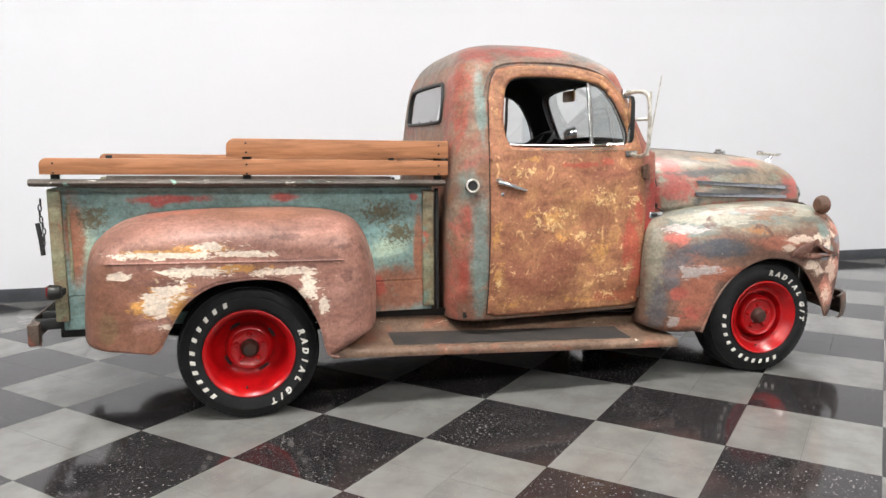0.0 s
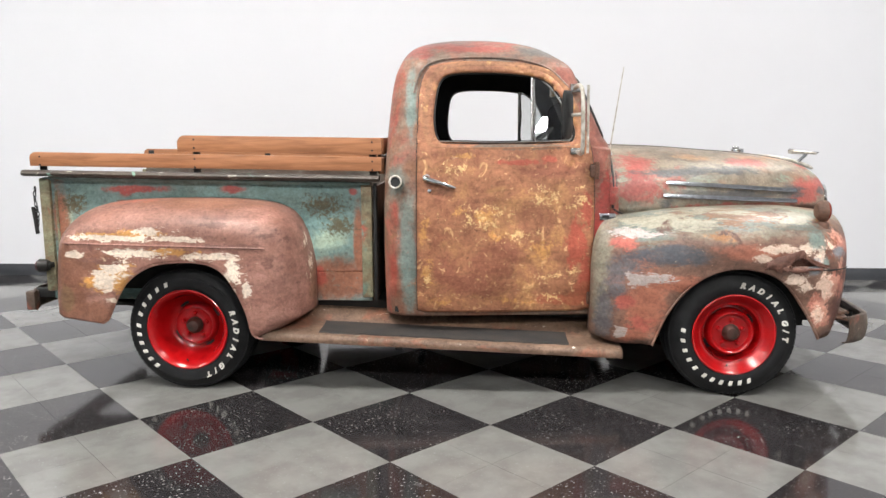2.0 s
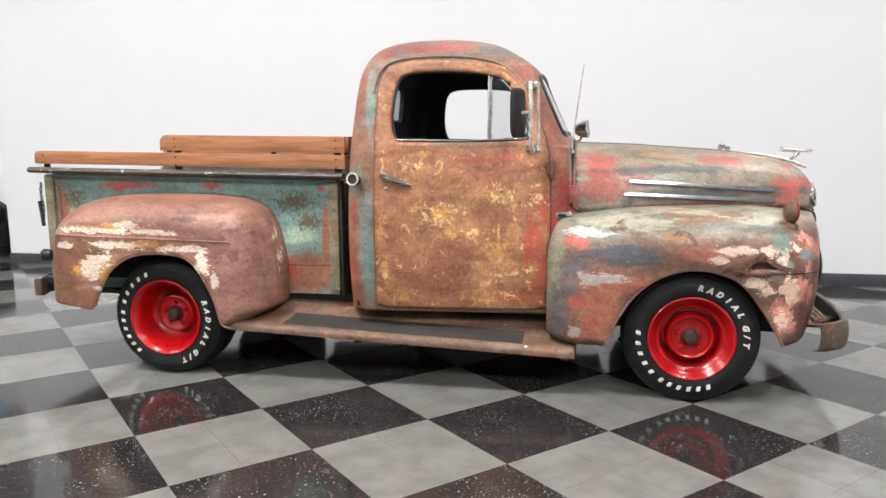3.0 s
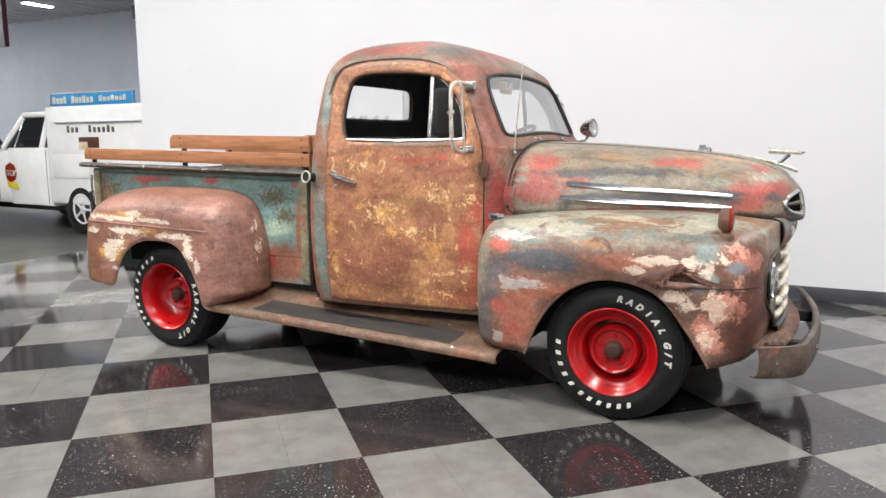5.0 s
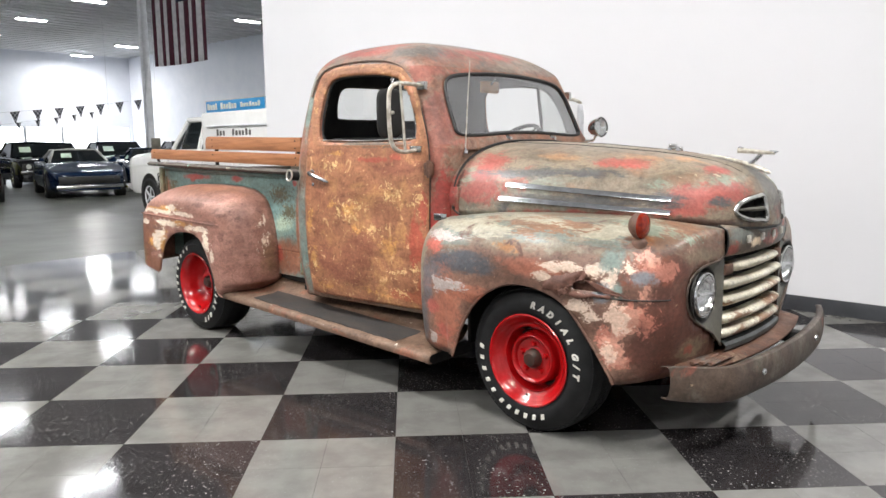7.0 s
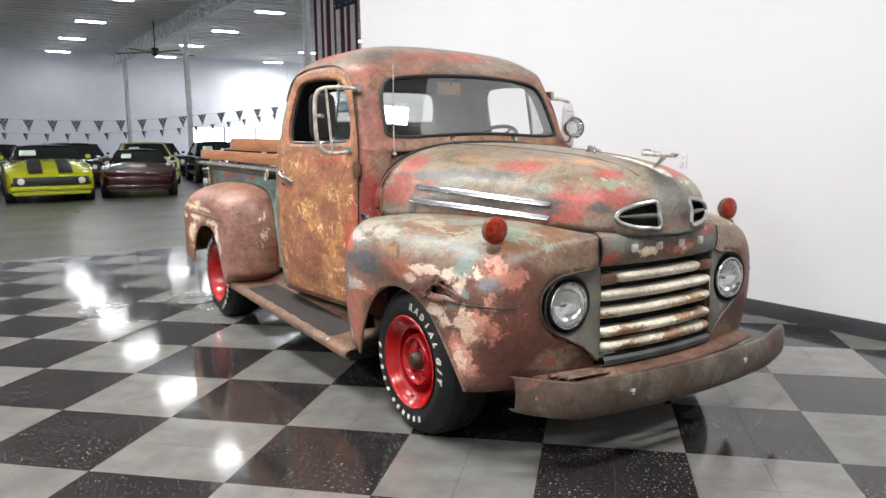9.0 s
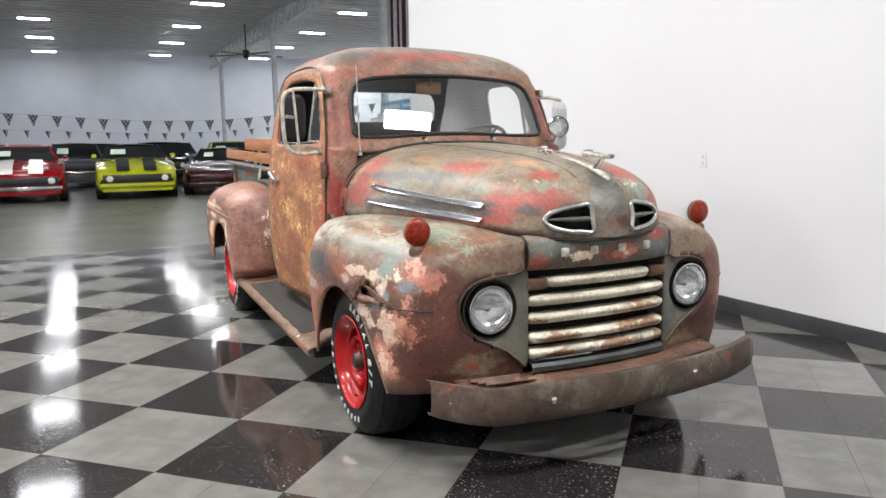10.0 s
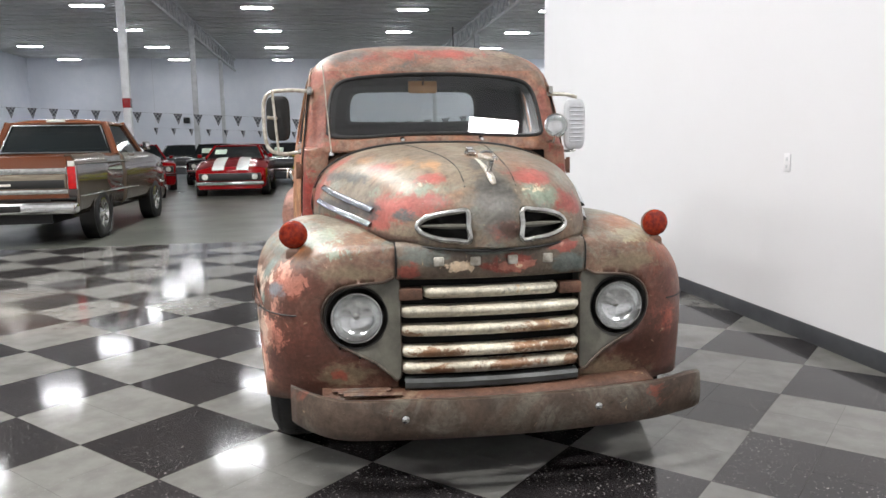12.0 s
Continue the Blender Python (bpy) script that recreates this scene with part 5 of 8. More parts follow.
for f in bm.faces:
    q = f.calc_center_median()
    if q.x > 3.45 and inside(NOSTRIL, abs(q.y), q.z):
        kill.append(f)
bmesh.ops.delete(bm, geom=kill, context="FACES")
hood = part("hood", bm, M_HOOD, truck, "hood in faded grey, green and red paint", 50)
solid(hood, 0.006, -1.0)
part("hood_edge", tube([hood_pt(2.303, t, 0.004) for t in np.linspace(0, 2, 60)], 0.008, 6), M_GASKET, hood)
part("hood_edge", tube([hood_pt(x, 0.0, 0.002) + Vector((0, 0, -0.004)) for x in xs] + [hood_pt(x, 2.0, 0.002) + Vector((0, 0, -0.004)) for x in xs[::-1]], 0.005, 6), M_GASKET, hood)
crease_y = lambda x: pl(x, [(2.32, 0.215), (2.7, 0.175), (3.1, 0.125), (3.4, 0.102), (3.6, 0.098)])
for s2 in (-1, 1):
    part("hood_crease", tube([(x, s2 * crease_y(x), pl(x, HOODB) + (pl(x, HOODT) - pl(x, HOODB)) * (1 - (crease_y(x) / pl(x, HOODW)) ** 2.7) ** (1 / 2.7) + 0.0005) for x in np.linspace(2.32, 3.58, 40)], 0.0028, 5), M_GASKET, hood)


for s2 in (-1, 1):
    ring = [(nose_x(y, z) + 0.004, s2 * y, z) for y, z in NOSTRIL]
    nostril = part("hood_vent", tube(ring, 0.012, 10, True), M_ALU, hood, "dull chrome ring round a hood air vent")
    rows = [ring, [(x - 0.05, y * 1.0, z) for x, y, z in ring], [(x - 0.052, s2 * 0.19 + (y - s2 * 0.19) * 0.1, 1.018 + (z - 1.018) * 0.1) for x, y, z in ring]]
    part("vent_well", grid(rows, True), M_BLACK, nostril)
    pts = [(nose_x(y, 1.018) + 0.004 - 0.004, s2 * y, 1.018) for y in np.linspace(0.103, 0.275, 12)]
    part("vent_bar", tube(pts, [0.010] * 6 + [0.009, 0.008, 0.007, 0.006, 0.005, 0.004], 8), M_GREY, nostril)
    # side trim bars
    for zr, zf, x0, x1 in ((1.120, 1.064, 2.600, 3.375), (1.052, 1.006, 2.575, 3.375)):
        pts = []
        for x in np.linspace(x0, x1, 30):
            z = zr + (zf - zr) * (x - x0) / (x1 - x0)
            w, zt, zb = pl(x, HOODW), pl(x, HOODT), pl(x, HOODB)
            y = w * max(0.0, 1 - ((z - zb) / (zt - zb)) ** 2.7) ** (1 / 2.7) + 0.008
            pts.append((x, s2 * y, z))
        rows = []
        for (x, y, z), k in zip(pts, range(30)):
            e = 0.75 if k in (0, 29) else 1.0
            rows.append([(x, y + s2 * dy, z + dz * e) for dy, dz in ((-0.012, -0.012), (0.004, -0.012), (0.008, -0.009), (0.006, -0.002), (-0.005, 0.011), (-0.016, 0.013))])
        part("side_trim", grid(rows), M_TRIM, hood, "chrome hood side trim bar", 30)
# ornaments on the hood
zc = hood_pt(3.18, 1).z
bm = box(3.145, 3.215, -0.016, 0.016, zc + 0.012, zc + 0.026, 0.004)
box(3.15, 3.185, -0.014, 0.014, zc + 0.024, zc + 0.040, 0.005, bm=bm)
for dx in (-0.022, 0.022):
    for dy in (-0.017, 0.017):
        lathe([(0.0, -0.004), (0.010, -0.004), (0.010, 0.004), (0.0, 0.004)], (3.18 + dx, dy, zc + 0.011), "y", 12, bm)
part("hood_figurine", bm, M_CHROME, hood, "small chrome toy truck on the hood")
zt = lambda x: pl(x, HOODT)
pts = [(3.26, 0, zt(3.26) + 0.003), (3.36, 0, zt(3.36) + 0.010), (3.45, 0, zt(3.45) + 0.014), (3.53, 0, 1.214), (3.60, 0, 1.190), (3.645, 0, 1.170)]
bm = tube(curve_through(pts, 28), list(np.interp(np.linspace(0, 1, 28), [0, 0.3, 0.6, 0.85, 0.96, 1], [0.002, 0.006, 0.009, 0.012, 0.010, 0.005])), 12, flat=1.2)
orn = part("hood_ornament", bm, M_PALETUBE, hood, "long chrome hood ornament")
part("post", tube([(3.545, 0, 1.205), (3.575, 0, 1.232), (3.60, 0, 1.258)], [0.013, 0.009, 0.011], 8), M_TRIM, orn)
for s2 in (-1, 1):
    rows = []
    for f in np.linspace(0, 1, 9):
        x, y, h = 3.658 - 0.158 * f, s2 * (0.005 + 0.020 * f**0.7), 0.005 + 0.006 * f
        z = 1.262 + 0.012 * f
        rows.append([(x, y, z - h), (x, y + s2 * 0.004, z - h * 0.3), (x, y + s2 * 0.004, z + h * 0.5), (x, y, z + h)])
    solid(part("wing", grid(rows), M_PALETUBE, orn), 0.004)
part("wing_bar", tube([(3.504, -0.026, 1.286), (3.500, 0.0, 1.290), (3.504, 0.026, 1.286)], 0.0045, 8), M_TRIM, orn)
part("wing_tip", tube([(3.640, 0, 1.266), (3.662, 0, 1.268), (3.676, 0, 1.270)], [0.009, 0.007, 0.002], 8), M_TRIM, orn)

# ---- front fenders ----
OUTER = [(2.180, 0.800), (2.20, 0.838), (2.26, 0.878), (2.40, 0.916), (2.60, 0.938), (2.90, 0.942), (3.10, 0.932), (3.25, 0.914), (3.36, 0.888), (3.445, 0.846), (3.505, 0.788), (3.540, 0.720), (3.560, 0.640), (3.575, 0.560), (3.588, 0.470), (3.598, 0.372)]
ARCH = [(2.486, 0.285), (2.500, 0.320), (2.530, 0.40), (2.560, 0.46), (2.615, 0.544), (2.698, 0.626), (2.81, 0.682), (2.93, 0.698), (3.068, 0.670), (3.157, 0.612), (3.25, 0.490), (3.30, 0.41), (3.345, 0.33), (3.350, 0.318)]

HOLE = [(3.165, 0.722), (3.19, 0.742), (3.235, 0.752), (3.27, 0.738), (3.31, 0.716), (3.34, 0.704), (3.272, 0.697), (3.217, 0.700), (3.18, 0.692)]


def fender_cols():
    pl_out = curve_through(OUTER, 150)
    cols = []
    for k, (x, y) in enumerate(pl_out):
        s = k / 149
        # inner top point
        if x < 2.62 and s < 0.5:
            tx = 2.345 + (x - 2.18) * (2.62 - 2.345) / (2.62 - 2.18)
        else:
            tx = min(x, 3.30) if x < 3.30 else 3.30 + (x - 3.30) * 0.95
        ty = min(pl(tx, HOODW) - 0.03, y - 0.0) if tx < 3.5 else 0.365
        ty = max(ty, 0.36)
        tz = pl(tx, [(2.34, 0.950), (2.45, 0.965), (2.6, 0.982), (2.9, 0.992), (3.2, 0.988), (3.35, 0.975), (3.5, 0.955), (3.6, 0.940)])
        zw = 0.62 if x < 3.4 else 0.62 + 0.06 * (x - 3.4) / 0.2
        zb = pl(x, [(2.18, 0.318), (2.30, 0.288), (2.486, 0.288)]) if x < 2.486 else (pl(x, ARCH) if x < 3.35 else 0.318)
        if s > 0.6 and x > 3.35:
            zb = 0.318 + 0.02 * (x - 3.35) / 0.25
        cols.append((Vector((tx, ty, tz)), Vector((x, y, zw)), zb, x))
    return cols


PANEL = [tuple(p) for p in curve_through([(0.362, 0.812), (0.42, 0.808), (0.50, 0.802), (0.575, 0.788), (0.632, 0.745), (0.652, 0.68), (0.632, 0.61), (0.585, 0.565), (0.52, 0.530), (0.455, 0.495), (0.41, 0.460), (0.362, 0.432), (0.358, 0.62)], 90, True)]


def fender_mesh(sgn):
    cols = fender_cols()
    rows = []
    ex = 2 / 2.85
    # a return to the body behind the rear edge
    T, O, zb, x = cols[0]
    pre = (T.copy(), Vector((O.x + 0.004, 0.70, O.z)), zb, x)
    for T, O, zb, x in [pre] + cols:
        row = []
        for k in range(25):
            a = math.pi / 2 * k / 24
            f, g = math.sin(a) ** ex, math.cos(a) ** ex
            zz = max(O.z, zb) if zb > O.z else O.z
            row.append(Vector((T.x + (O.x - T.x) * f, sgn * (T.y + (O.y - T.y) * f), zz + (T.z - zz) * g)))
        tuck = 0.030 if x < 2.45 else 0.012
        for k in range(1, 9):
            f = k / 8
            z = O.z + (zb - O.z) * f
            dy = -tuck * f * f
            dx = 0.0
            if x > 3.36:
                dx = -0.05 * f * f * min(1, (x - 3.36) / 0.15)
            if zb > O.z:
                z = zb
            row.append(Vector((O.x + dx, sgn * (O.y + dy), z)))
        rows.append(row)
    bm = weld(grid(rows), 1e-5)
    # the lamp's opening, and on the near side the rusted-through hole
    gone = []
    for v in bm.verts:
        if v.co.x > 3.45 and abs(v.co.y) < 0.68:
            q, d = nearest(PANEL, abs(v.co.y), v.co.z)
            if d < 0.017:
                v.co.y, v.co.z = math.copysign(q[0], v.co.y), q[1]
    for f in bm.faces:
        c = f.calc_center_median()
        if c.x > 3.40 and inside(PANEL, abs(c.y), c.z):
            gone.append(f)
        elif sgn < 0 and c.y < -0.8 and inside(HOLE, c.x, c.z):
            gone.append(f)
    bmesh.ops.delete(bm, geom=gone, context="FACES")
    return bm, cols




for sgn in (-1, 1):
    bm, cols = fender_mesh(sgn)
    fend = part("front_fender", bm, M_FFEND, truck, "dented front fender in peeling salmon, white and blue-grey paint" if sgn < 0 else "front fender in faded brown and grey paint", 50)
    solid(fend, 0.006, -1.0)
    # rolled wheel-arch lip
    lip = [(x, sgn * (pl(x, [(a, b) for a, b in OUTER[:9]]) - 0.012), z) for x, z in curve_through(ARCH, 50)]
    part("arch_lip", tube(lip, 0.007, 6), M_FFEND, fend)
    # horizontal seam from the lamp round the side
    pts = [(x + 0.001, sgn * (y + 0.0015), 0.688 - 0.02 * (x - 3.2)) for x, y in curve_through(OUTER, 150) if 3.22 < x < 3.53 and y < 0.94]
    part("seam", tube(pts, 0.003, 5), M_GASKET, fend)
    # dark wheel well
    bm = box(2.42, 3.42, *sorted((sgn * 0.50, sgn * 0.52)), 0.30, 0.955)
    box(2.42, 2.44, *sorted((sgn * 0.52, sgn * 0.72)), 0.30, 0.93, bm=bm)
    part("wheel_well", bm, M_BLACK, fend)
    # lamp panel set back inside a rolled lip, dark bucket, bezel, lens
    front_x = lambda y: pl(y, [(0.35, 3.600), (0.372, 3.598), (0.47, 3.588), (0.56, 3.575), (0.64, 3.560), (0.72, 3.540), (0.8, 3.505)])
    rows = []
    for f in (0.0, 0.25, 0.5, 0.75, 1.0):
        row = []
        for y, z in PANEL:
            a = math.atan2(z - 0.672, y - 0.521)
            yy, zz = y + (0.521 + 0.119 * math.cos(a) - y) * f, z + (0.672 + 0.119 * math.sin(a) - z) * f
            row.append((front_x(yy) - 0.008 - 0.010 * f * f, sgn * yy, zz))
        rows.append(row)
    panel = part("lamp_panel", grid(rows, True), M_GREY, fend, "grey primer panel round the headlamp")
    # the lip's dark colour draws the shadow line round the panel
    part("panel_lip", tube([(front_x(y) - 0.002 - (0.016 if y < 0.37 else 0.0), sgn * y, z) for y, z in PANEL], 0.0055, 8, True), M_BUMPER, fend)
    lx = 3.562
    c = (lx, sgn * 0.521, 0.672)
    bm = lathe([(0.124, 0.006), (0.122, 0.014), (0.116, 0.012), (0.108, -0.008), (0.100, -0.014), (0.094, -0.012)], c, "x", 56)
    lamp = part("headlamp", bm, M_LAMP_RING, fend, "round sealed-beam headlamp")
    part("bezel", lathe([(0.1005, -0.014), (0.1005, 0.016), (0.097, 0.022), (0.092, 0.022), (0.089, 0.014)], c, "x", 56), M_CHROME, lamp, "thin chrome lamp bezel")
    bm = lathe([(0.0895, 0.010), (0.086, -0.004), (0.070, -0.024), (0.045, -0.038), (0.0, -0.042)], c, "x", 48)
    part("reflector", bm, M_REFLECT, lamp)
    bm = lathe([(0.012, -0.04), (0.013, -0.01), (0.0, -0.004)], c, "x", 16)
    part("bulb", bm, M_ALU, lamp)
    bm = lathe([(0.0895, 0.014), (0.086, 0.020), (0.079, 0.026), (0.071, 0.030), (0.062, 0.0335), (0.052, 0.0365), (0.042, 0.0385), (0.03, 0.040), (0.018, 0.041), (0.0, 0.0415)], c, "x", 96)
    for v in bm.verts:
        v.co.x += 0.0017 * math.sin((v.co.y - c[1]) * 2 * math.pi / 0.018) + 0.0011 * math.sin((v.co.z - c[2]) * 2 * math.pi / 0.036)
    part("lens", bm, M_LENSGLASS, lamp, "clear fluted lamp lens").visible_shadow = False
    # turn signal on its stalk
    bm = lathe([(0.035, -0.045), (0.033, -0.004), (0.028, 0.006), (0.013, 0.014), (0.011, 0.030)], (3.388, sgn * 0.752, 0.912), "z", 24)
    sig = part("turn_signal", bm, M_RUST, fend, "round amber turn signal on a stalk")
    bm = lathe([(0.0, -0.038), (0.035, -0.034), (0.052, -0.016), (0.056, 0.0), (0.056, 0.012)], (3.386, sgn * 0.752, 0.978), "x", 36)
    part("signal_body", bm, M_RUST, sig, "rusty signal housing")
    part("signal_lens", lathe([(0.056, 0.012), (0.054, 0.018), (0.045, 0.026), (0.025, 0.031), (0.0, 0.033)], (3.386, sgn * 0.752, 0.978), "x", 36), M_AMBER, sig, "amber lens")

# torn, rusted-through metal on the near front fender
random.seed(5)
oy = lambda x: -pl(x, [(a, b) for a, b in OUTER[:10]])


def flap(outline, lift, n=5):
    """A ragged bent sheet: an outline in x, z, lifted off the skin by lift(x, z)."""
    pts = []
    for i, (x, z) in enumerate(outline):
        x1, z1 = outline[(i + 1) % len(outline)]
        for k in range(n):
            f = k / n
            j = 0.004 if k else 0.0
            pts.append((x + (x1 - x) * f + random.uniform(-j, j), z + (z1 - z) * f + random.uniform(-j, j)))
    bm = bmesh.new()
    bm.faces.new([bm.verts.new((x, oy(x) - lift(x, z), z)) for x, z in pts])
    bmesh.ops.triangulate(bm, faces=bm.faces[:])
    bmesh.ops.subdivide_edges(bm, edges=bm.edges[:], cuts=1)
    return bm


for outline, lift in (
        ([(3.031, 0.694), (3.043, 0.731), (3.104, 0.762), (3.178, 0.780), (3.232, 0.793), (3.243, 0.776), (3.222, 0.757), (3.195, 0.748), (3.180, 0.728), (3.150, 0.722), (3.148, 0.700), (3.123, 0.668), (3.098, 0.682), (3.065, 0.699)], lambda x, z: 0.005 + 0.04 * max(0, 3.1 - x) + 0.10 * max(0, 0.71 - z)),
        ([(3.228, 0.752), (3.269, 0.747), (3.305, 0.725), (3.34, 0.716), (3.40, 0.697), (3.342, 0.698), (3.300, 0.712), (3.266, 0.734)], lambda x, z: 0.004),
        ([(3.150, 0.694), (3.185, 0.704), (3.215, 0.698), (3.262, 0.700), (3.34, 0.697), (3.342, 0.684), (3.259, 0.684), (3.205, 0.671), (3.17, 0.680)], lambda x, z: 0.006 + 0.15 * max(0, 0.69 - z)),
        ([(3.118, 0.700), (3.150, 0.716), (3.170, 0.708), (3.158, 0.690), (3.135, 0.684)], lambda x, z: 0.016)):
    solid(part("torn_flap", flap(outline, lift), M_TORN, truck, "bent rusty flap of torn fender metal"), 0.003)
bm = flap([(3.15, 0.755), (3.24, 0.765), (3.32, 0.74), (3.34, 0.69), (3.16, 0.685)], lambda x, z: -0.03 - 0.15 * (0.75 - z))
part("inner_brace", bm, M_TORN, truck, "dark inner metal behind the hole")

# ---- valance, grille ----
vx = lambda y: 3.645 - 0.30 * y * y
rows = []
for z, dx in ((0.955, -0.045), (0.948, -0.018), (0.935, -0.004), (0.905, 0.004), (0.87, 0.004), (0.84, -0.002), (0.822, -0.012), (0.815, -0.03), (0.818, -0.06)):
    rows.append([(vx(y) + dx, y, z) for y in np.linspace(-0.368, 0.368, 33)])
valance = part("grille_header", grid(rows), M_HEADER, truck, "header panel above the grille in peeling grey and red")
solid(valance, 0.004)
for sgn in (-1, 1):
    part("header_seam", tube([(vx(0.37) + dx + 0.001, sgn * 0.370, z) for z, dx in ((0.955, -0.04), (0.935, -0.004), (0.905, 0.004), (0.87, 0.004), (0.84, -0.002), (0.818, -0.02))], 0.004, 6), M_GASKET, valance)
# four separate badge blocks
for y in (-0.212, -0.075, 0.068, 0.208):
    bm = box(vx(y) + 0.003, vx(y) + 0.014, y - 0.020, y + 0.020, 0.868, 0.904, 0.006)
    part("badge_block", bm, M_PALETUBE, valance, "worn white badge block")
grille = part("grille_back", box(3.46, 3.48, -0.40, 0.40, 0.40, 0.83), M_BLACK, truck, "dark grille opening")
for sgn in (-1, 1):
    part("grille_cheek", box(3.48, 3.565, *sorted((sgn * 0.362, sgn * 0.372)), 0.43, 0.82, 0.003), M_GREY, grille)
gx = lambda y: 3.625 - 0.22 * y * y


def bar(z0, z1, half):
    prof = [(-0.055, 0.16), (-0.026, 0.06), (-0.012, 0.08), (0.000, 0.26), (0.010, 0.50), (0.012, 0.66), (0.007, 0.84), (-0.006, 0.97), (-0.022, 1.0), (-0.055, 0.97)]
    ys = np.linspace(-half, half, 41)
    rows = []
    for y in ys:
        e = max(0.0, (abs(y) - half + 0.03) / 0.03)
        back = 0.035 * e**2
        rows.append([(gx(y) + a - back, y, z0 + (z1 - z0) * (b * (1 - 0.25 * e * e) + 0.125 * e * e)) for a, b in prof])
    bm = grid(rows)
    return bm


for z0, z1, half in ((0.735, 0.783, 0.265), (0.662, 0.710, 0.358), (0.588, 0.636, 0.358), (0.506, 0.554, 0.358), (0.440, 0.490, 0.358)):
    part("grille_bar", bar(z0, z1, half), M_GRILLE, grille, "cream grille bar with rust stains", 50)
for sgn in (-1, 1):
    part("bar_stub", box(3.55, 3.60, *sorted((sgn * 0.27, sgn * 0.36)), 0.735, 0.780, 0.006), M_RUST, grille)
rows = [[(gx(y) + a, y, z) for y in np.linspace(-0.345, 0.345, 25)] for z, a in ((0.432, -0.03), (0.428, 0.0), (0.415, 0.010), (0.395, 0.008), (0.383, -0.005), (0.38, -0.05))]
part("lower_blade", grid(rows), mottled("dark_blade_paint", (74, 78, 78), (52, 54, 53), 9, 0.42, relief=0.2), grille, "grey lower grille blade")
# gravel pan between grille and bumper
rows = [[(3.50, y, 0.385) for y in np.linspace(-0.66, 0.66, 21)], [(3.62 - 0.16 * y * y, y, 0.378) for y in np.linspace(-0.66, 0.66, 21)], [(3.70 - 0.2 * y * y, y, 0.365) for y in np.linspace(-0.66, 0.66, 21)]]
pan = part("gravel_pan", grid(rows), M_RUST, truck, "rusty pan behind the front bumper")
solid(pan, 0.01)
for k, (y0, y1) in enumerate(((-0.62, -0.40), (-0.60, -0.42), (-0.58, -0.36))):
    part("pan_strip", tube([(3.575 + 0.03 * k, y0, 0.392), (3.59 + 0.03 * k, y1, 0.388)], 0.008, 6, flat=1.6), M_RUST, pan)

# ---- bumpers ----
def bumper(name, xc, bow, half, z0, z1, wrap, mat, label, dirn=1, shift=0.0, wrap_far=0.0):
    prof = [(-0.025, 0.02), (-0.006, 0.0), (0.006, 0.10), (0.012, 0.30), (0.014, 0.55), (0.010, 0.82), (0.002, 0.97), (-0.010, 1.0), (-0.030, 0.97)]
    rows = []
    for y in np.linspace(-half, half, 61):
        e = max(0.0, (abs(y) - half + 0.22) / 0.22)
        x = xc - bow * y * y - (wrap if y < 0 else wrap_far) * e**2
        dz = 0.015 * e
        cut = 0.004 * max(0.0, (e - 0.75) / 0.25) ** 2
        rows.append([(x + a, y + shift, z0 + dz + cut + (z1 - z0 - 2 * cut) * b) for a, b in prof])
    ob = part(name, grid(rows), mat, truck, label, 35)
    solid(ob, 0.006, -1.0)
    return ob


fb = bumper("front_bumper", 3.790, 0.15, 0.802, 0.250, 0.402, 0.150, M_BUMPER, "curved rusty steel front bumper", shift=0.022, wrap_far=0.015)
for y in (-0.364, 0.364):
    part("bumper_bolt", lathe([(0.016, 0.0), (0.014, 0.008), (0.006, 0.012), (0.0, 0.0125)], (3.790 - 0.15 * y * y + 0.013, y, 0.338), "x", 16), M_CHROME, fb)
    part("bumper_iron", box(3.35, 3.76, y - 0.03, y + 0.03, 0.30, 0.36, 0.006), M_BLACK, fb)
rows = []
prof = [(0.0, 0.0), (-0.02, 0.15), (-0.028, 0.5), (-0.02, 0.85), (0.0, 1.0)]
for y in np.linspace(-0.66, 0.66, 21):
    e = max(0.0, (abs(y) - 0.52) / 0.14)
    rows.append([(-1.035 + 0.06 * e * e + a, y, 0.385 + 0.115 * b) for a, b in prof])
rb = part("rear_bumper", grid(rows), M_BUMPER, truck, "short weathered rear bumper")
solid(rb, 0.008)
for sgn in (-1, 1):
    part("bumper_end", box(-1.038, -0.985, *sorted((sgn * 0.61, sgn * 0.668)), 0.385, 0.495, 0.008), M_BUMPER, rb)
for y in (-0.58, -0.40, 0.58, 0.40):
    part("bumper_iron", box(-1.03, -0.82, y - 0.02, y + 0.02, 0.45, 0.50, 0.004), M_BLACK, rb)

# ---- rear fenders ----
RF_OUT = [(-0.772, 0.435), (-0.768, 0.53), (-0.760, 0.63), (-0.742, 0.783), (-0.700, 0.892), (-0.585, 0.982), (-0.424, 1.022), (-0.208, 1.037), (0.097, 1.040), (0.339, 1.029), (0.474, 1.004), (0.562, 0.954), (0.622, 0.849), (0.658, 0.70), (0.664, 0.55), (0.660, 0.43), (0.64, 0.405), (0.525, 0.335), (0.462, 0.304)]
RF_ARCH = [(-0.439, 0.384), (-0.405, 0.405), (-0.385, 0.44), (-0.352, 0.506), (-0.282, 0.615), (-0.168, 0.693), (-0.043, 0.719), (0.111, 0.719), (0.217, 0.680), (0.289, 0.588), (0.345, 0.465), (0.371, 0.345), (0.390, 0.315), (0.43, 0.304)]


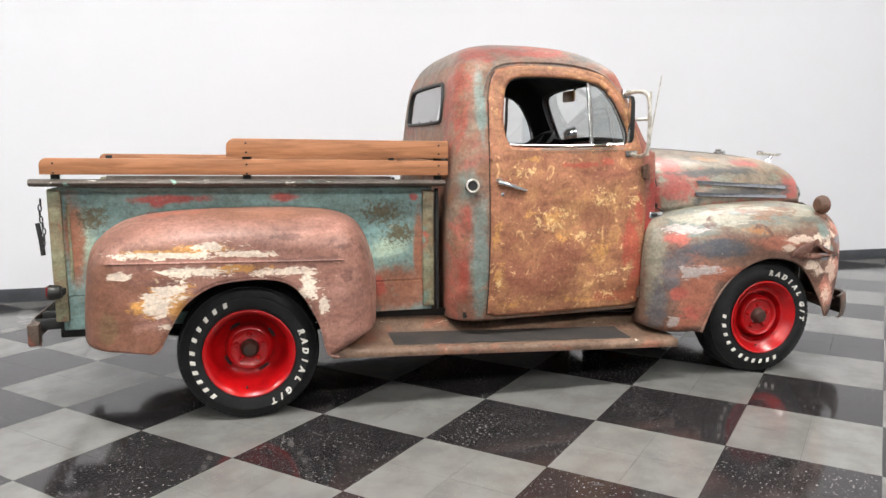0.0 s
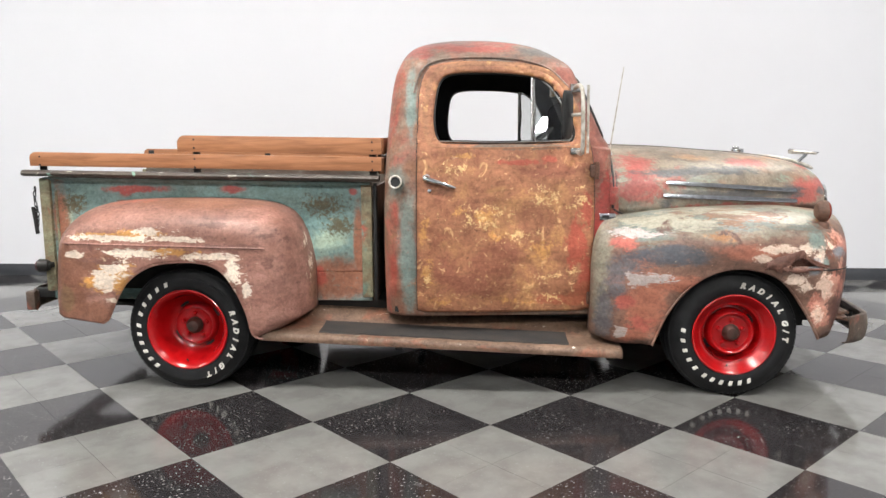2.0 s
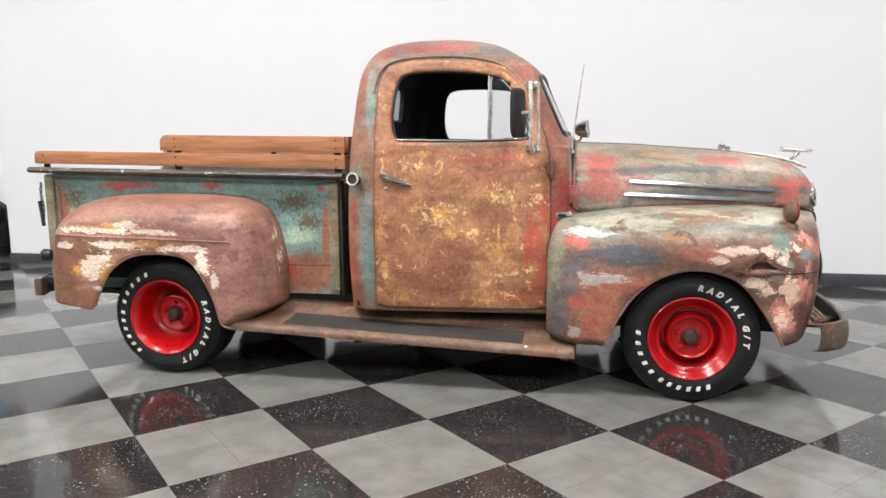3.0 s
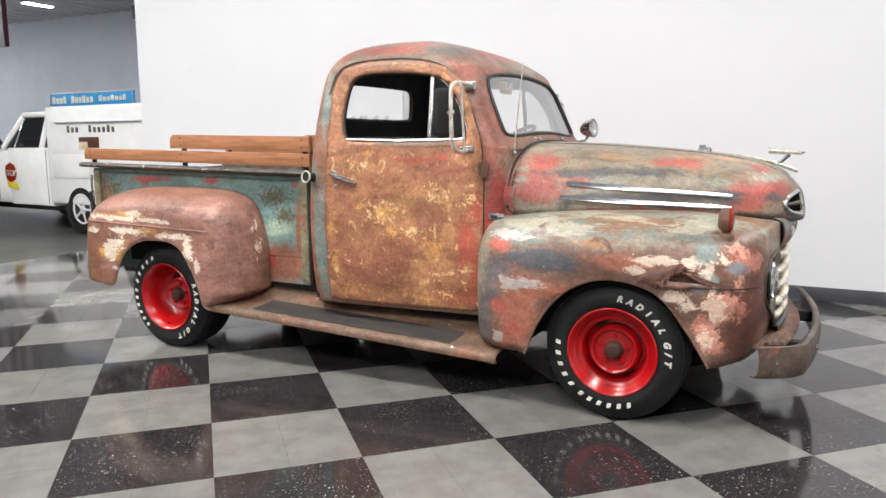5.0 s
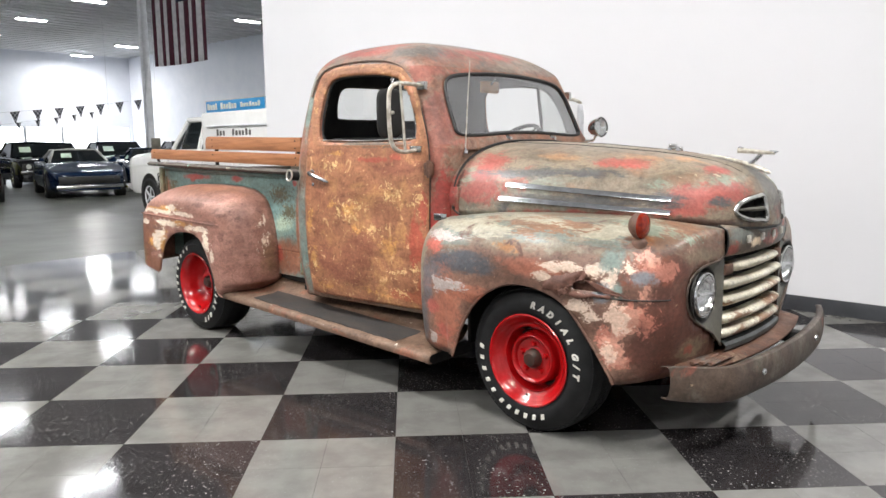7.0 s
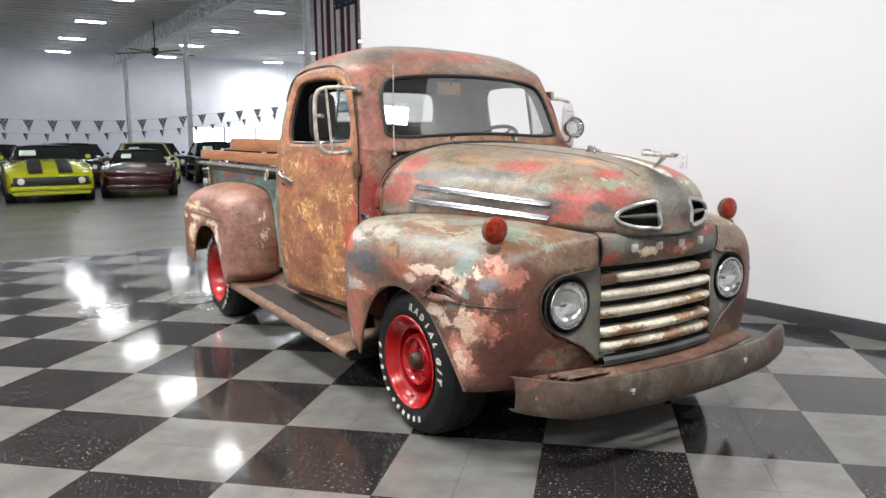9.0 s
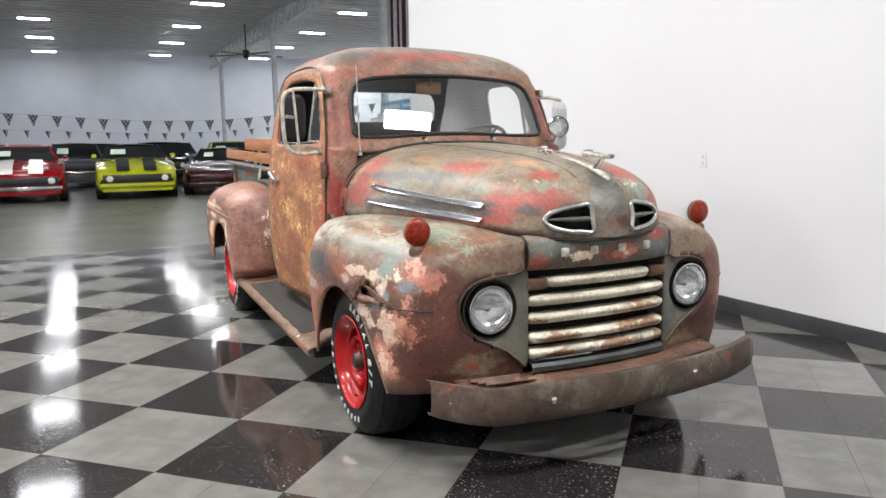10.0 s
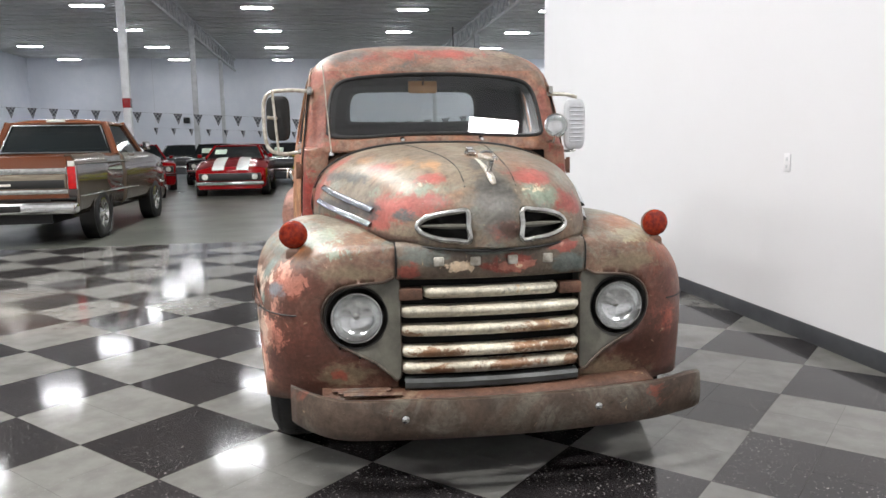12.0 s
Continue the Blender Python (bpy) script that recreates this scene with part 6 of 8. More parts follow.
def rear_fender(sgn):
    n = 130
    out = curve_through(RF_OUT, n)
    arc = curve_through(RF_ARCH, n)
    DEPTH, FLAT, ROUND = 0.34, 0.62, 0.17
    rows = []
    for k in range(n):
        o, a = out[k], arc[k]
        d = math.hypot(*(o - a))
        row = []
        for j in range(31):
            f = (j / 30) ** 1.5
            p = o + (a - o) * f
            dist = min(d * f, nearest_line(RF_TOP, p[0], p[1]))
            r = ROUND + 0.05 * max(0, p[0] / 0.6)
            u = min(1.0, dist / r)
            y = 0.628 + DEPTH * (1 - (1 - u) ** 2.2) ** (1 / 2.0)
            # a raised character line along the side
            y += 0.004 * math.exp(-((p[1] - (0.800 - 0.023 * p[0])) / 0.02) ** 2) * (1 if -0.66 < p[0] < 0.48 else 0)
            y -= 0.020 * max(0.0, (0.6 - p[1]) / 0.3) ** 1.5
            row.append((p[0], sgn * y, p[1]))
        rows.append(row)
    return grid(rows)


RF_TOP = np.array(curve_through(RF_OUT[:16], 200))


def nearest_line(P, x, y):
    return float(np.sqrt(((P - np.array((x, y))) ** 2).sum(1)).min())


for sgn in (-1, 1):
    rf = part("rear_fender", rear_fender(sgn), M_RFEND, truck, "rounded rear fender in chalky mauve and white worn paint", 60)
    solid(rf, 0.006, -1.0)
    lip = [(x, sgn * (0.628 + 0.335 - 0.02 * max(0.0, (0.6 - z) / 0.3) ** 1.5), z) for x, z in curve_through(RF_ARCH, 60)]
    part("arch_lip", tube(lip, 0.006, 6), M_RFEND, rf)
    part("crease", tube([(x, sgn * 0.9675, 0.806 - 0.023 * x) for x in np.linspace(-0.62, 0.46, 30)], [0.002] + [0.0075] * 28 + [0.002], 6), M_RFEND, rf)
    part("wheel_well", box(-0.55, 0.50, *sorted((sgn * 0.56, sgn * 0.60)), 0.50, 1.0), M_BLACK, rf)

# ---- bed ----
bed = part("bed_floor", box(-0.87, 0.99, -0.62, 0.62, 0.66, 0.70), M_BLACK, truck, "dark bed floor")
RAKE = -0.017
zr = lambda x: 1.163 + RAKE * x
for sgn in (-1, 1):
    us = np.arange(-0.86, 0.985, 0.03)
    rows = []
    for x in np.linspace(-0.875, 0.975, 63):
        prof = [(0.628, 0.452), (0.640, 0.456), (0.640, 0.612), (0.634, 0.616), (0.634, 0.622), (0.640, 0.626), (0.640, 0.85), (0.641, 1.05), (0.640, zr(x) - 0.048), (0.650, zr(x) - 0.036), (0.675, zr(x) - 0.026)]
        rows.append([(x, sgn * y, z) for y, z in prof])
    side = part("bed_side", grid(rows), M_BED, truck, "bed side panel in chipped teal paint with rust", 30)
    solid(side, 0.006)
    bm = tube([(-0.965, sgn * 0.694, zr(-0.965)), (-0.9, sgn * 0.694, zr(-0.9)), (0, sgn * 0.694, zr(0)), (0.95, sgn * 0.694, zr(0.95)), (1.035, sgn * 0.694, zr(1.035))], 0.018, 14, flat=2.0)
    part("top_rail", bm, M_RAIL, side, "rolled steel top rail with chipped paint")
    # dark sheet added over the inner bed side, in place of the shade there
    bm = box(-0.865, 0.98, *sorted((sgn * 0.600, sgn * 0.6345)), 0.70, 1.14)
    for v in bm.verts:
        if v.co.z > 1.0:
            v.co.z = zr(v.co.x) - 0.022
    part("inner_lining", bm, M_BUMPER, side, "dark rusty sheet for the shade inside the bed")
    part("front_post", box(0.925, 0.985, *sorted((sgn * 0.636, sgn * 0.662)), 0.475, zr(0.95) - 0.04, 0.006), M_POST, side, "cream and green stake post")
    part("corner_post", box(0.995, 1.012, *sorted((sgn * 0.62, sgn * 0.668)), 0.455, zr(1) - 0.03, 0.004), M_BLACK, side)
    part("rear_post", box(-0.905, -0.845, *sorted((sgn * 0.622, sgn * 0.666)), 0.50, zr(-0.9) - 0.03, 0.008), M_POST, side, "greenish rear stake post")
    part("stake_bead", tube([(-0.82, sgn * 0.645, 0.70), (-0.82, sgn * 0.645, 1.08)], 0.008, 6), M_POST, side)
# dark finish puts the shade behind the cab into the bed front's colour
part("bed_front", box(0.985, 1.005, -0.64, 0.64, 0.46, 1.10, 0.004), M_BUMPER, bed)
bm = box(-0.905, -0.885, -0.60, 0.60, 0.56, 1.10, 0.006)
tail = part("tailgate", bm, M_BED, truck, "closed tailgate in worn teal paint")
part("tailgate_roll", tube([(-0.895, -0.61, 1.11), (-0.895, 0.61, 1.11)], 0.018, 12), M_RAIL, tail)
# chains, latch
for sgn in (-1, 1):
    bm = bmesh.new()
    for k in range(9):
        z = 1.085 - 0.028 * k
        x = -0.935 - 0.006 * math.sin(k * 0.9)
        pts = [(x + (0.007 * math.cos(a) if k % 2 else 0), sgn * 0.655 + (0.0 if k % 2 else 0.007 * math.cos(a)), z + 0.017 * math.sin(a)) for a in np.linspace(0, 2 * math.pi, 10, endpoint=False)]
        tube(pts, 0.0032, 5, True, bm=bm)
    chain = part("chain", bm, M_BLACK, tail, "dark tailgate chain in a sleeve")
    part("chain_sleeve", tube([(-0.955, sgn * 0.655, 0.985), (-0.945, sgn * 0.655, 0.90), (-0.94, sgn * 0.655, 0.83)], 0.011, 8), M_BLACK, chain)
    c = (-0.90, sgn * 0.70, 0.655)
    bm = lathe([(0.0, 0.040), (0.026, 0.040), (0.034, 0.026), (0.036, -0.005), (0.038, -0.012), (0.036, -0.016)], c, "x", 28)
    tl = part("tail_lamp", bm, M_LAMP_RING, truck, "round rusty tail lamp")
    part("tail_lens", lathe([(0.036, -0.016), (0.030, -0.026), (0.0, -0.032)], c, "x", 28), M_REDLENS, tl, "red lens")
    part("lamp_bracket", box(-0.89, -0.85, *sorted((sgn * 0.64, sgn * 0.71)), 0.64, 0.67, 0.004), M_BLACK, tl)
    # black sheet over the bed side, standing for the shade inside the arch
    part("rear_wheel_well", box(-0.56, 0.56, *sorted((sgn * 0.660, sgn * 0.672)), 0.52, 0.82), M_BLACK, truck)
# side boards of wood on steel stakes
def board(x0, x1, y0, y1, z0, z1, r0):
    """A plank with its upper rear corner rounded."""
    pts = [(x0, z0), (x0, z1 - r0)] + [(x0 + r0 - r0 * math.cos(a), z1 - r0 + r0 * math.sin(a)) for a in np.linspace(0.2, math.pi / 2, 6)] + [(x1, z1), (x1, z0)]
    bm = bmesh.new()
    tilt = lambda x, z: z + RAKE * x
    f = bm.faces.new([bm.verts.new((x, y0, tilt(x, z))) for x, z in pts])
    ex = bmesh.ops.extrude_face_region(bm, geom=[f])
    for v in ex["geom"]:
        if isinstance(v, bmesh.types.BMVert):
            v.co.y = y1
    es = [e for e in bm.edges if e.calc_length() < 5 and abs(e.verts[0].co.y - e.verts[1].co.y) < 1e-6]
    bmesh.ops.bevel(bm, geom=es, offset=0.004, segments=2, profile=0.5, affect="EDGES")
    return bm


for sgn in (-1, 1):
    rack = part("side_board", board(-0.915, 1.052, *sorted((sgn * 0.690, sgn * 0.718)), 1.203, 1.280, 0.035), M_WOOD, truck, "varnished wooden bed side board")
    up = part("side_board", board(-0.075, 1.052, *sorted((sgn * 0.690, sgn * 0.718)), 1.293, 1.383, 0.045), M_WOOD, truck, "shorter varnished upper side board")
    for x in (-0.855, 0.02, 1.0):
        top = 1.37 if x > -0.1 else 1.27
        part("stake", box(x - 0.02, x + 0.02, *sorted((sgn * 0.680, sgn * 0.6895)), zr(x), top + RAKE * x, 0.002), M_BLACK, rack)
        for zz in ((1.21, 1.255, 1.315, 1.36) if x > -0.1 else (1.21, 1.255)):
            part("bolt", lathe([(0.0055, 0.0), (0.005, 0.002), (0.0, 0.0025)], (x, sgn * 0.718, zz + RAKE * x), "y", 8, None, sgn), M_BLACK, rack)
# boards across the front of the bed
for z0 in (1.186, 1.293):
    b = box(1.030, 1.056, -0.66, 0.66, z0 - 0.017, z0 + 0.073, 0.004)
    part("front_board", b, M_WOOD, truck, "varnished board across the bed front")
for y in (-0.62, -0.58, 0.58, 0.62):
    part("board_bracket", box(1.02, 1.09, y - 0.012, y + 0.012, 1.262, 1.282, 0.002), M_ALU, bed)
    part("board_bracket", box(1.02, 1.09, y - 0.012, y + 0.012, 1.172, 1.192, 0.002), M_ALU, bed)

# fuel filler on the cab corner
c = Vector((1.150, -0.69, 1.128))
d = Vector((-0.10, -1.0, 0.12)).normalized()
bm = tube([c, c + d * 0.055, c + d * 0.075], [0.027, 0.027, 0.031], 20)
fil = part("fuel_filler", bm, M_BLACK, truck, "fuel filler neck")
ring = []
side_v = d.cross(Vector((0, 0, 1))).normalized()
up_v = side_v.cross(d)
for a in np.linspace(0, 2 * math.pi, 28, endpoint=False):
    ring.append(c + d * 0.078 + (side_v * math.cos(a) + up_v * math.sin(a)) * 0.031)
part("filler_ring", tube(ring, 0.0055, 8, True), M_PALETUBE, fil, "worn pale metal ring")

# ---- running boards ----
for sgn in (-1, 1):
    zt_ = lambda x: 0.338 - 0.0405 * (x - 0.45)
    rows = []
    for x in np.linspace(0.40, 2.335, 50):
        z = zt_(x)
        rows.append([(x, sgn * y, zz) for y, zz in ((0.60, z + 0.09), (0.66, z + 0.035), (0.72, z + 0.008), (0.86, z), (0.905, z - 0.004), (0.922, z - 0.014), (0.926, z - 0.030), (0.922, z - 0.046), (0.905, z - 0.050))])
    rbd = part("running_board", grid(rows), M_RUNBOARD, truck, "worn rusty running board", 50)
    solid(rbd, 0.005)
    rows = []
    for x in np.linspace(0.72, 2.06, 34):
        j = 0.004 * math.sin(x * 31) + 0.003 * math.sin(x * 57)
        z = zt_(x) + 0.007
        rows.append([(x, sgn * y, zz) for y, zz in ((0.665, z + 0.026), (0.69, z + 0.016), (0.735, z + 0.004), (0.83 + j, z + 0.002), (0.885 + j, z), (0.889 + j, z - 0.006))])
    mt = part("step_mat", grid(rows), M_MAT, rbd, "cracked grey rubber step mat")
    # apron between board and cab, its black standing for the shade below the door
    rows = [[(x, sgn * 0.605, zt_(x) + 0.085), (x, sgn * 0.63, 0.46 if x < 1.06 else 0.44)] for x in np.linspace(0.55, 2.24, 20)]
    part("apron", grid(rows), M_BLACK, rbd)
    for x in (1.15, 2.28):
        part("board_bracket", box(x - 0.02, x + 0.02, *sorted((sgn * 0.55, sgn * 0.88)), zt_(x) - 0.075, zt_(x) - 0.012, 0.004), M_BLACK, rbd)

# ---- chassis ----
for sgn in (-1, 1):
    part("frame_rail", box(-0.95, 3.50, *sorted((sgn * 0.36, sgn * 0.42)), 0.36, 0.47, 0.008), M_BLACK, truck)
part("rear_axle", tube([(0, -0.72, 0.335), (0, 0.72, 0.335)], 0.045, 14), M_BLACK, truck)
part("front_axle", tube([(2.915, -0.72, 0.30), (2.915, 0.72, 0.30)], 0.035, 12), M_BLACK, truck)
part("differential", lathe([(0.0, -0.14), (0.10, -0.10), (0.13, 0.0), (0.10, 0.10), (0.0, 0.14)], (0, 0, 0.335), "x", 24), M_BLACK, truck)
part("oil_pan", box(2.3, 3.1, -0.22, 0.22, 0.26, 0.7, 0.05), M_BLACK, truck)
part("fuel_tank", box(1.25, 2.1, -0.30, 0.30, 0.28, 0.43, 0.03), M_BLACK, truck)
part("silencer", tube([(0.5, 0.2, 0.32), (1.2, 0.2, 0.32)], 0.07, 16), M_BLACK, truck)
for sgn in (-1, 1):
    part("leaf_spring", tube([(-0.62, sgn * 0.48, 0.42), (0.0, sgn * 0.48, 0.29), (0.62, sgn * 0.48, 0.40)], 0.02, 8, flat=2.0), M_BLACK, truck)

# ---- mirrors, spotlight, aerial, wiper posts ----
for sgn in (-1, 1):
    ys = sgn * 0.70
    yo = sgn * 0.945
    pts = curve_through([(2.085, sgn * 0.672, 1.622), (2.085, sgn * 0.80, 1.628), (2.09, sgn * 0.895, 1.618), (2.095, yo - sgn * 0.008, 1.575), (2.098, yo, 1.45), (2.10, yo - sgn * 0.012, 1.33), (2.10, sgn * 0.885, 1.286), (2.10, sgn * 0.80, 1.282), (2.10, sgn * 0.722, 1.300)], 60)
    if sgn > 0:
        pts = curve_through([(2.085, 0.672, 1.600), (2.09, 0.78, 1.598), (2.095, 0.85, 1.580)], 20)
    mirror = part("mirror_bracket", tube(pts, 0.011, 10), M_PALETUBE, truck, "tubular chrome truck mirror on the door")
    if sgn > 0:
        part("mirror_arm", tube(curve_through([(2.10, 0.722, 1.285), (2.10, 0.79, 1.270), (2.10, 0.845, 1.278)], 20), 0.008, 8), M_ALU, mirror)
    part("mount_plate", box(2.06, 2.115, *sorted((sgn * 0.66, sgn * 0.685)), 1.60, 1.645, 0.004), M_ALU, mirror)
    part("mount_plate", box(2.06, 2.135, *sorted((sgn * 0.715, sgn * 0.735)), 1.275, 1.31, 0.004), M_ALU, mirror)
    my, mz, hw, hh = (-0.872, 1.477, 0.070, 0.124) if sgn < 0 else (0.838, 1.425, 0.078, 0.148)
    yaw = -23 if sgn < 0 else 22
    mm = Matrix.Translation((2.028 if sgn < 0 else 2.10, my, mz)) @ Matrix.Rotation(radians(yaw), 4, "Z")
    prof = []
    for a in np.linspace(0, 2 * math.pi, 48, endpoint=False):
        q = 2 / 4.5
        prof.append((hw * math.copysign(abs(math.cos(a)) ** q, math.cos(a)), hh * math.copysign(abs(math.sin(a)) ** q, math.sin(a))))
    rows = [[mm @ Vector((x, y * s, z * s)) for y, z in prof] for x, s in ((-0.009, 0.99), (-0.008, 1.0), (0.002, 1.0), (0.009, 0.95), (0.014, 0.80), (0.015, 0.02))]
    head = part("mirror_head", grid(rows, True), M_BLACK if sgn < 0 else M_STEELW, mirror, "black mirror back" if sgn < 0 else "ribbed white mirror back")
    bm = bmesh.new()
    bm.faces.new([bm.verts.new(mm @ Vector((-0.0085, y * 0.96, z * 0.96))) for y, z in prof])
    part("mirror_glass", bm, M_MIRROR, head)
    if sgn > 0:
        for k in range(9):
            z = -0.10 + 0.025 * k
            part("rib", tube([mm @ Vector((0.0145, -0.05, z)), mm @ Vector((0.017, 0, z)), mm @ Vector((0.0145, 0.05, z))], 0.005, 6), M_STEELW, head)
    else:
        part("mirror_clamp", tube([(2.10, -0.925, 1.48), (2.08, -0.90, 1.478), (2.05, -0.880, 1.477)], 0.009, 8), M_PALETUBE, mirror)
        for dy in (-0.02,):
            part("mirror_rod", tube([(2.128, my + dy, 1.625), (2.135, my + dy * 0.4 + 0.01, 1.285)], 0.007, 8), M_PALETUBE, mirror)
# spotlight by the driver's pillar
c = Vector((2.375, 0.640, 1.412))
d = Vector((0.92, -0.15, 0.10)).normalized()
q = Vector((1, 0, 0)).rotation_difference(d).to_matrix().to_4x4()
mt = Matrix.Translation(c) @ q
bm = lathe([(0.0, -0.085), (0.03, -0.080), (0.050, -0.055), (0.060, -0.02), (0.064, 0.0), (0.066, 0.006), (0.060, 0.010)], (0, 0, 0), "x", 32)
bmesh.ops.transform(bm, matrix=mt, verts=bm.verts)
spot = part("spotlight", bm, M_CHROME, truck, "chrome pillar spotlight")
bm = lathe([(0.060, 0.004), (0.04, 0.012), (0.0, 0.016)], (0, 0, 0), "x", 32)
bmesh.ops.transform(bm, matrix=mt, verts=bm.verts)
part("spot_lens", bm, M_LENSGLASS, spot)
bm = lathe([(0.058, 0.0), (0.04, -0.03), (0.0, -0.04)], (0, 0, 0), "x", 32)
bmesh.ops.transform(bm, matrix=mt, verts=bm.verts)
part("spot_reflector", bm, M_REFLECT, spot)
part("spot_arm", tube([c + Vector((-0.03, 0, -0.05)), c + Vector((-0.05, 0, -0.085)), (2.27, 0.62, 1.325), (2.22, 0.60, 1.32)], 0.009, 8), M_CHROME, spot)
# aerial
bm = lathe([(0.016, 0.0), (0.014, 0.014), (0.007, 0.020), (0.006, 0.03)], (2.294, -0.585, 1.268), "z", 16)
aer = part("aerial", bm, M_CHROME, truck, "thin chrome whip aerial on the cowl")
part("mast", tube([(2.294, -0.585, 1.29), (2.322, -0.60, 1.51), (2.352, -0.614, 1.735)], [0.0046, 0.0036, 0.0028], 6), M_PALETUBE, aer)
for y in (-0.195, 0.235):
    part("wiper_post", lathe([(0.019, -0.01), (0.018, 0.012), (0.011, 0.022), (0.010, 0.034), (0.0, 0.036)], (2.268, y, 1.345), "x", 14), M_CHROME, cab)
# cowl between hood and screen
rows = []
for t in np.linspace(0.02, 1.98, 71):
    p = hood_pt(2.318, t)
    lift = max(0.0, (p.z - 1.15) / 0.18)
    rows.append([(2.318, p.y, p.z - 0.006), (2.296, p.y * 1.004, p.z + 0.002), (2.265, p.y * 1.012, p.z + 0.010 + 0.012 * lift), (2.225, p.y * 1.03, p.z + 0.014 + 0.026 * lift)])
cowl = part("cowl_top", grid(rows), M_CAB, cab, "cowl strip below the windscreen")

# the cab is wider at its back than at the cowl
def taper(p):
    t = min(1.0, max(0.0, (2.25 - p.x) / 1.05))
    up = pl(p.z, [(0.0, 1.0), (1.30, 1.0), (1.78, 0.62), (2.0, 0.55)])
    return 1.0 + (0.018 + 0.117 * t) * up


cab_parts = [cab, *cab.children_recursive, fil, *fil.children_recursive]
for ob in truck.children:
    if ob.name.startswith("door"):
        cab_parts += [ob, *ob.children_recursive]
    elif ob.name.startswith("mirror_bracket"):
        cab_parts += [c for c in ob.children if c.name.startswith("mount_plate")]
for me in {ob.data for ob in cab_parts if ob.data}:
    for v in me.vertices:
        v.co.y *= taper(v.co)


# ================= the hall behind =================
def paint(name, rgb, rough=0.12):
    m, nt, b = base_mat(name, rough, spec=0.42, colour=lin(*rgb))
    b.inputs["Coat Weight"].default_value = 0.3
    b.inputs["Coat Roughness"].default_value = 0.05
    n = noise_tex(nt, coords(nt), 3.0, 4)
    nt.links.new(mixc(nt, n, lin(*[c * 0.92 for c in rgb]), lin(*[min(255, c * 1.05) for c in rgb])), b.inputs["Base Color"])
    return m


M_DARKGLASS = mottled("dark_glass", (22, 28, 30), (16, 20, 22), 4, 0.05, spec=0.7, relief=0)
M_PLAINBLACK = mottled("plain_black", (18, 18, 18), (24, 24, 24), 8, 0.45, relief=0)
M_CARWHITE = paint("white_enamel", (232, 232, 230))
M_PAPER = mottled("paper", (206, 222, 206), (196, 214, 198), 3, 0.8, relief=0)
P_YELLOW, P_RED, P_MAROON, P_BLUE = paint("yellow_paint", (158, 164, 26)), paint("red_paint", (128, 14, 20)), paint("maroon_paint", (46, 8, 13)), paint("blue_paint", (14, 30, 54))
P_TOP = mottled("pale_soft_top", (176, 176, 172), (160, 160, 156), 6, 0.7)
P_BLACK, P_GREY, P_COPPER, P_SLATE, P_GREEN = paint("black_paint", (20, 20, 24)), paint("grey_paint", (70, 72, 76)), paint("copper_paint", (94, 54, 36)), paint("slate_paint", (74, 64, 55)), paint("pale_green_paint", (178, 180, 110))


def body_loft(stations, dirn=-1):
    """Closed body from stations (distance behind the nose, half width, underside, shoulder, middle height)."""
    xs = [s[0] for s in stations]
    rows = []
    for x in np.linspace(xs[0], xs[-1], 40):
        hw, z0, zs, zt = (pl(x, [(s[0], s[i]) for s in stations]) for i in (1, 2, 3, 4))
        half = [(hw * 0.86, z0), (hw * 0.97, z0 + 0.08), (hw, z0 + 0.22), (hw, zs - 0.10), (hw * 0.985, zs - 0.03), (hw * 0.94, zs), (hw * 0.6, zs + (zt - zs) * 0.75), (hw * 0.3, zt), (0, zt)]
        rows.append([(dirn * x, -y, z) for y, z in half] + [(dirn * x, y, z) for y, z in half[-2::-1]])
    bm = grid(rows, True)
    for r in (rows[0], rows[-1]):
        bm.faces.new([bm.verts.new(p) for p in r])
    return weld(bm, 1e-5)


def road_wheel(parent, x, y, r, w, sgn, rim_mat, rim=0.62):
    R = r * rim
    wheel_ob = part("wheel", lathe([(R, 0.0), (r * 0.78, 0.012), (r * 0.93, 0.0), (r, -0.03), (r, -w + 0.03), (r * 0.9, -w), (R, -w)], (x, y, r), "y", 36, None, sgn), M_RUBBER, parent)
    part("rim", lathe([(R, 0.004), (R * 0.93, 0.006), (R * 0.86, -0.02), (R * 0.5, -0.05), (R * 0.4, -0.02), (R * 0.22, 0.0), (0, 0.005)], (x, y, r), "y", 30, None, sgn), rim_mat, wheel_ob)
    for k in range(5):
        a = 2 * math.pi * k / 5
        part("spoke", tube([(x + R * 0.2 * math.cos(a), y - 0.01 * sgn, r + R * 0.2 * math.sin(a)), (x + R * 0.9 * math.cos(a), y - 0.012 * sgn, r + R * 0.9 * math.sin(a))], 0.02, 5), rim_mat, wheel_ob)


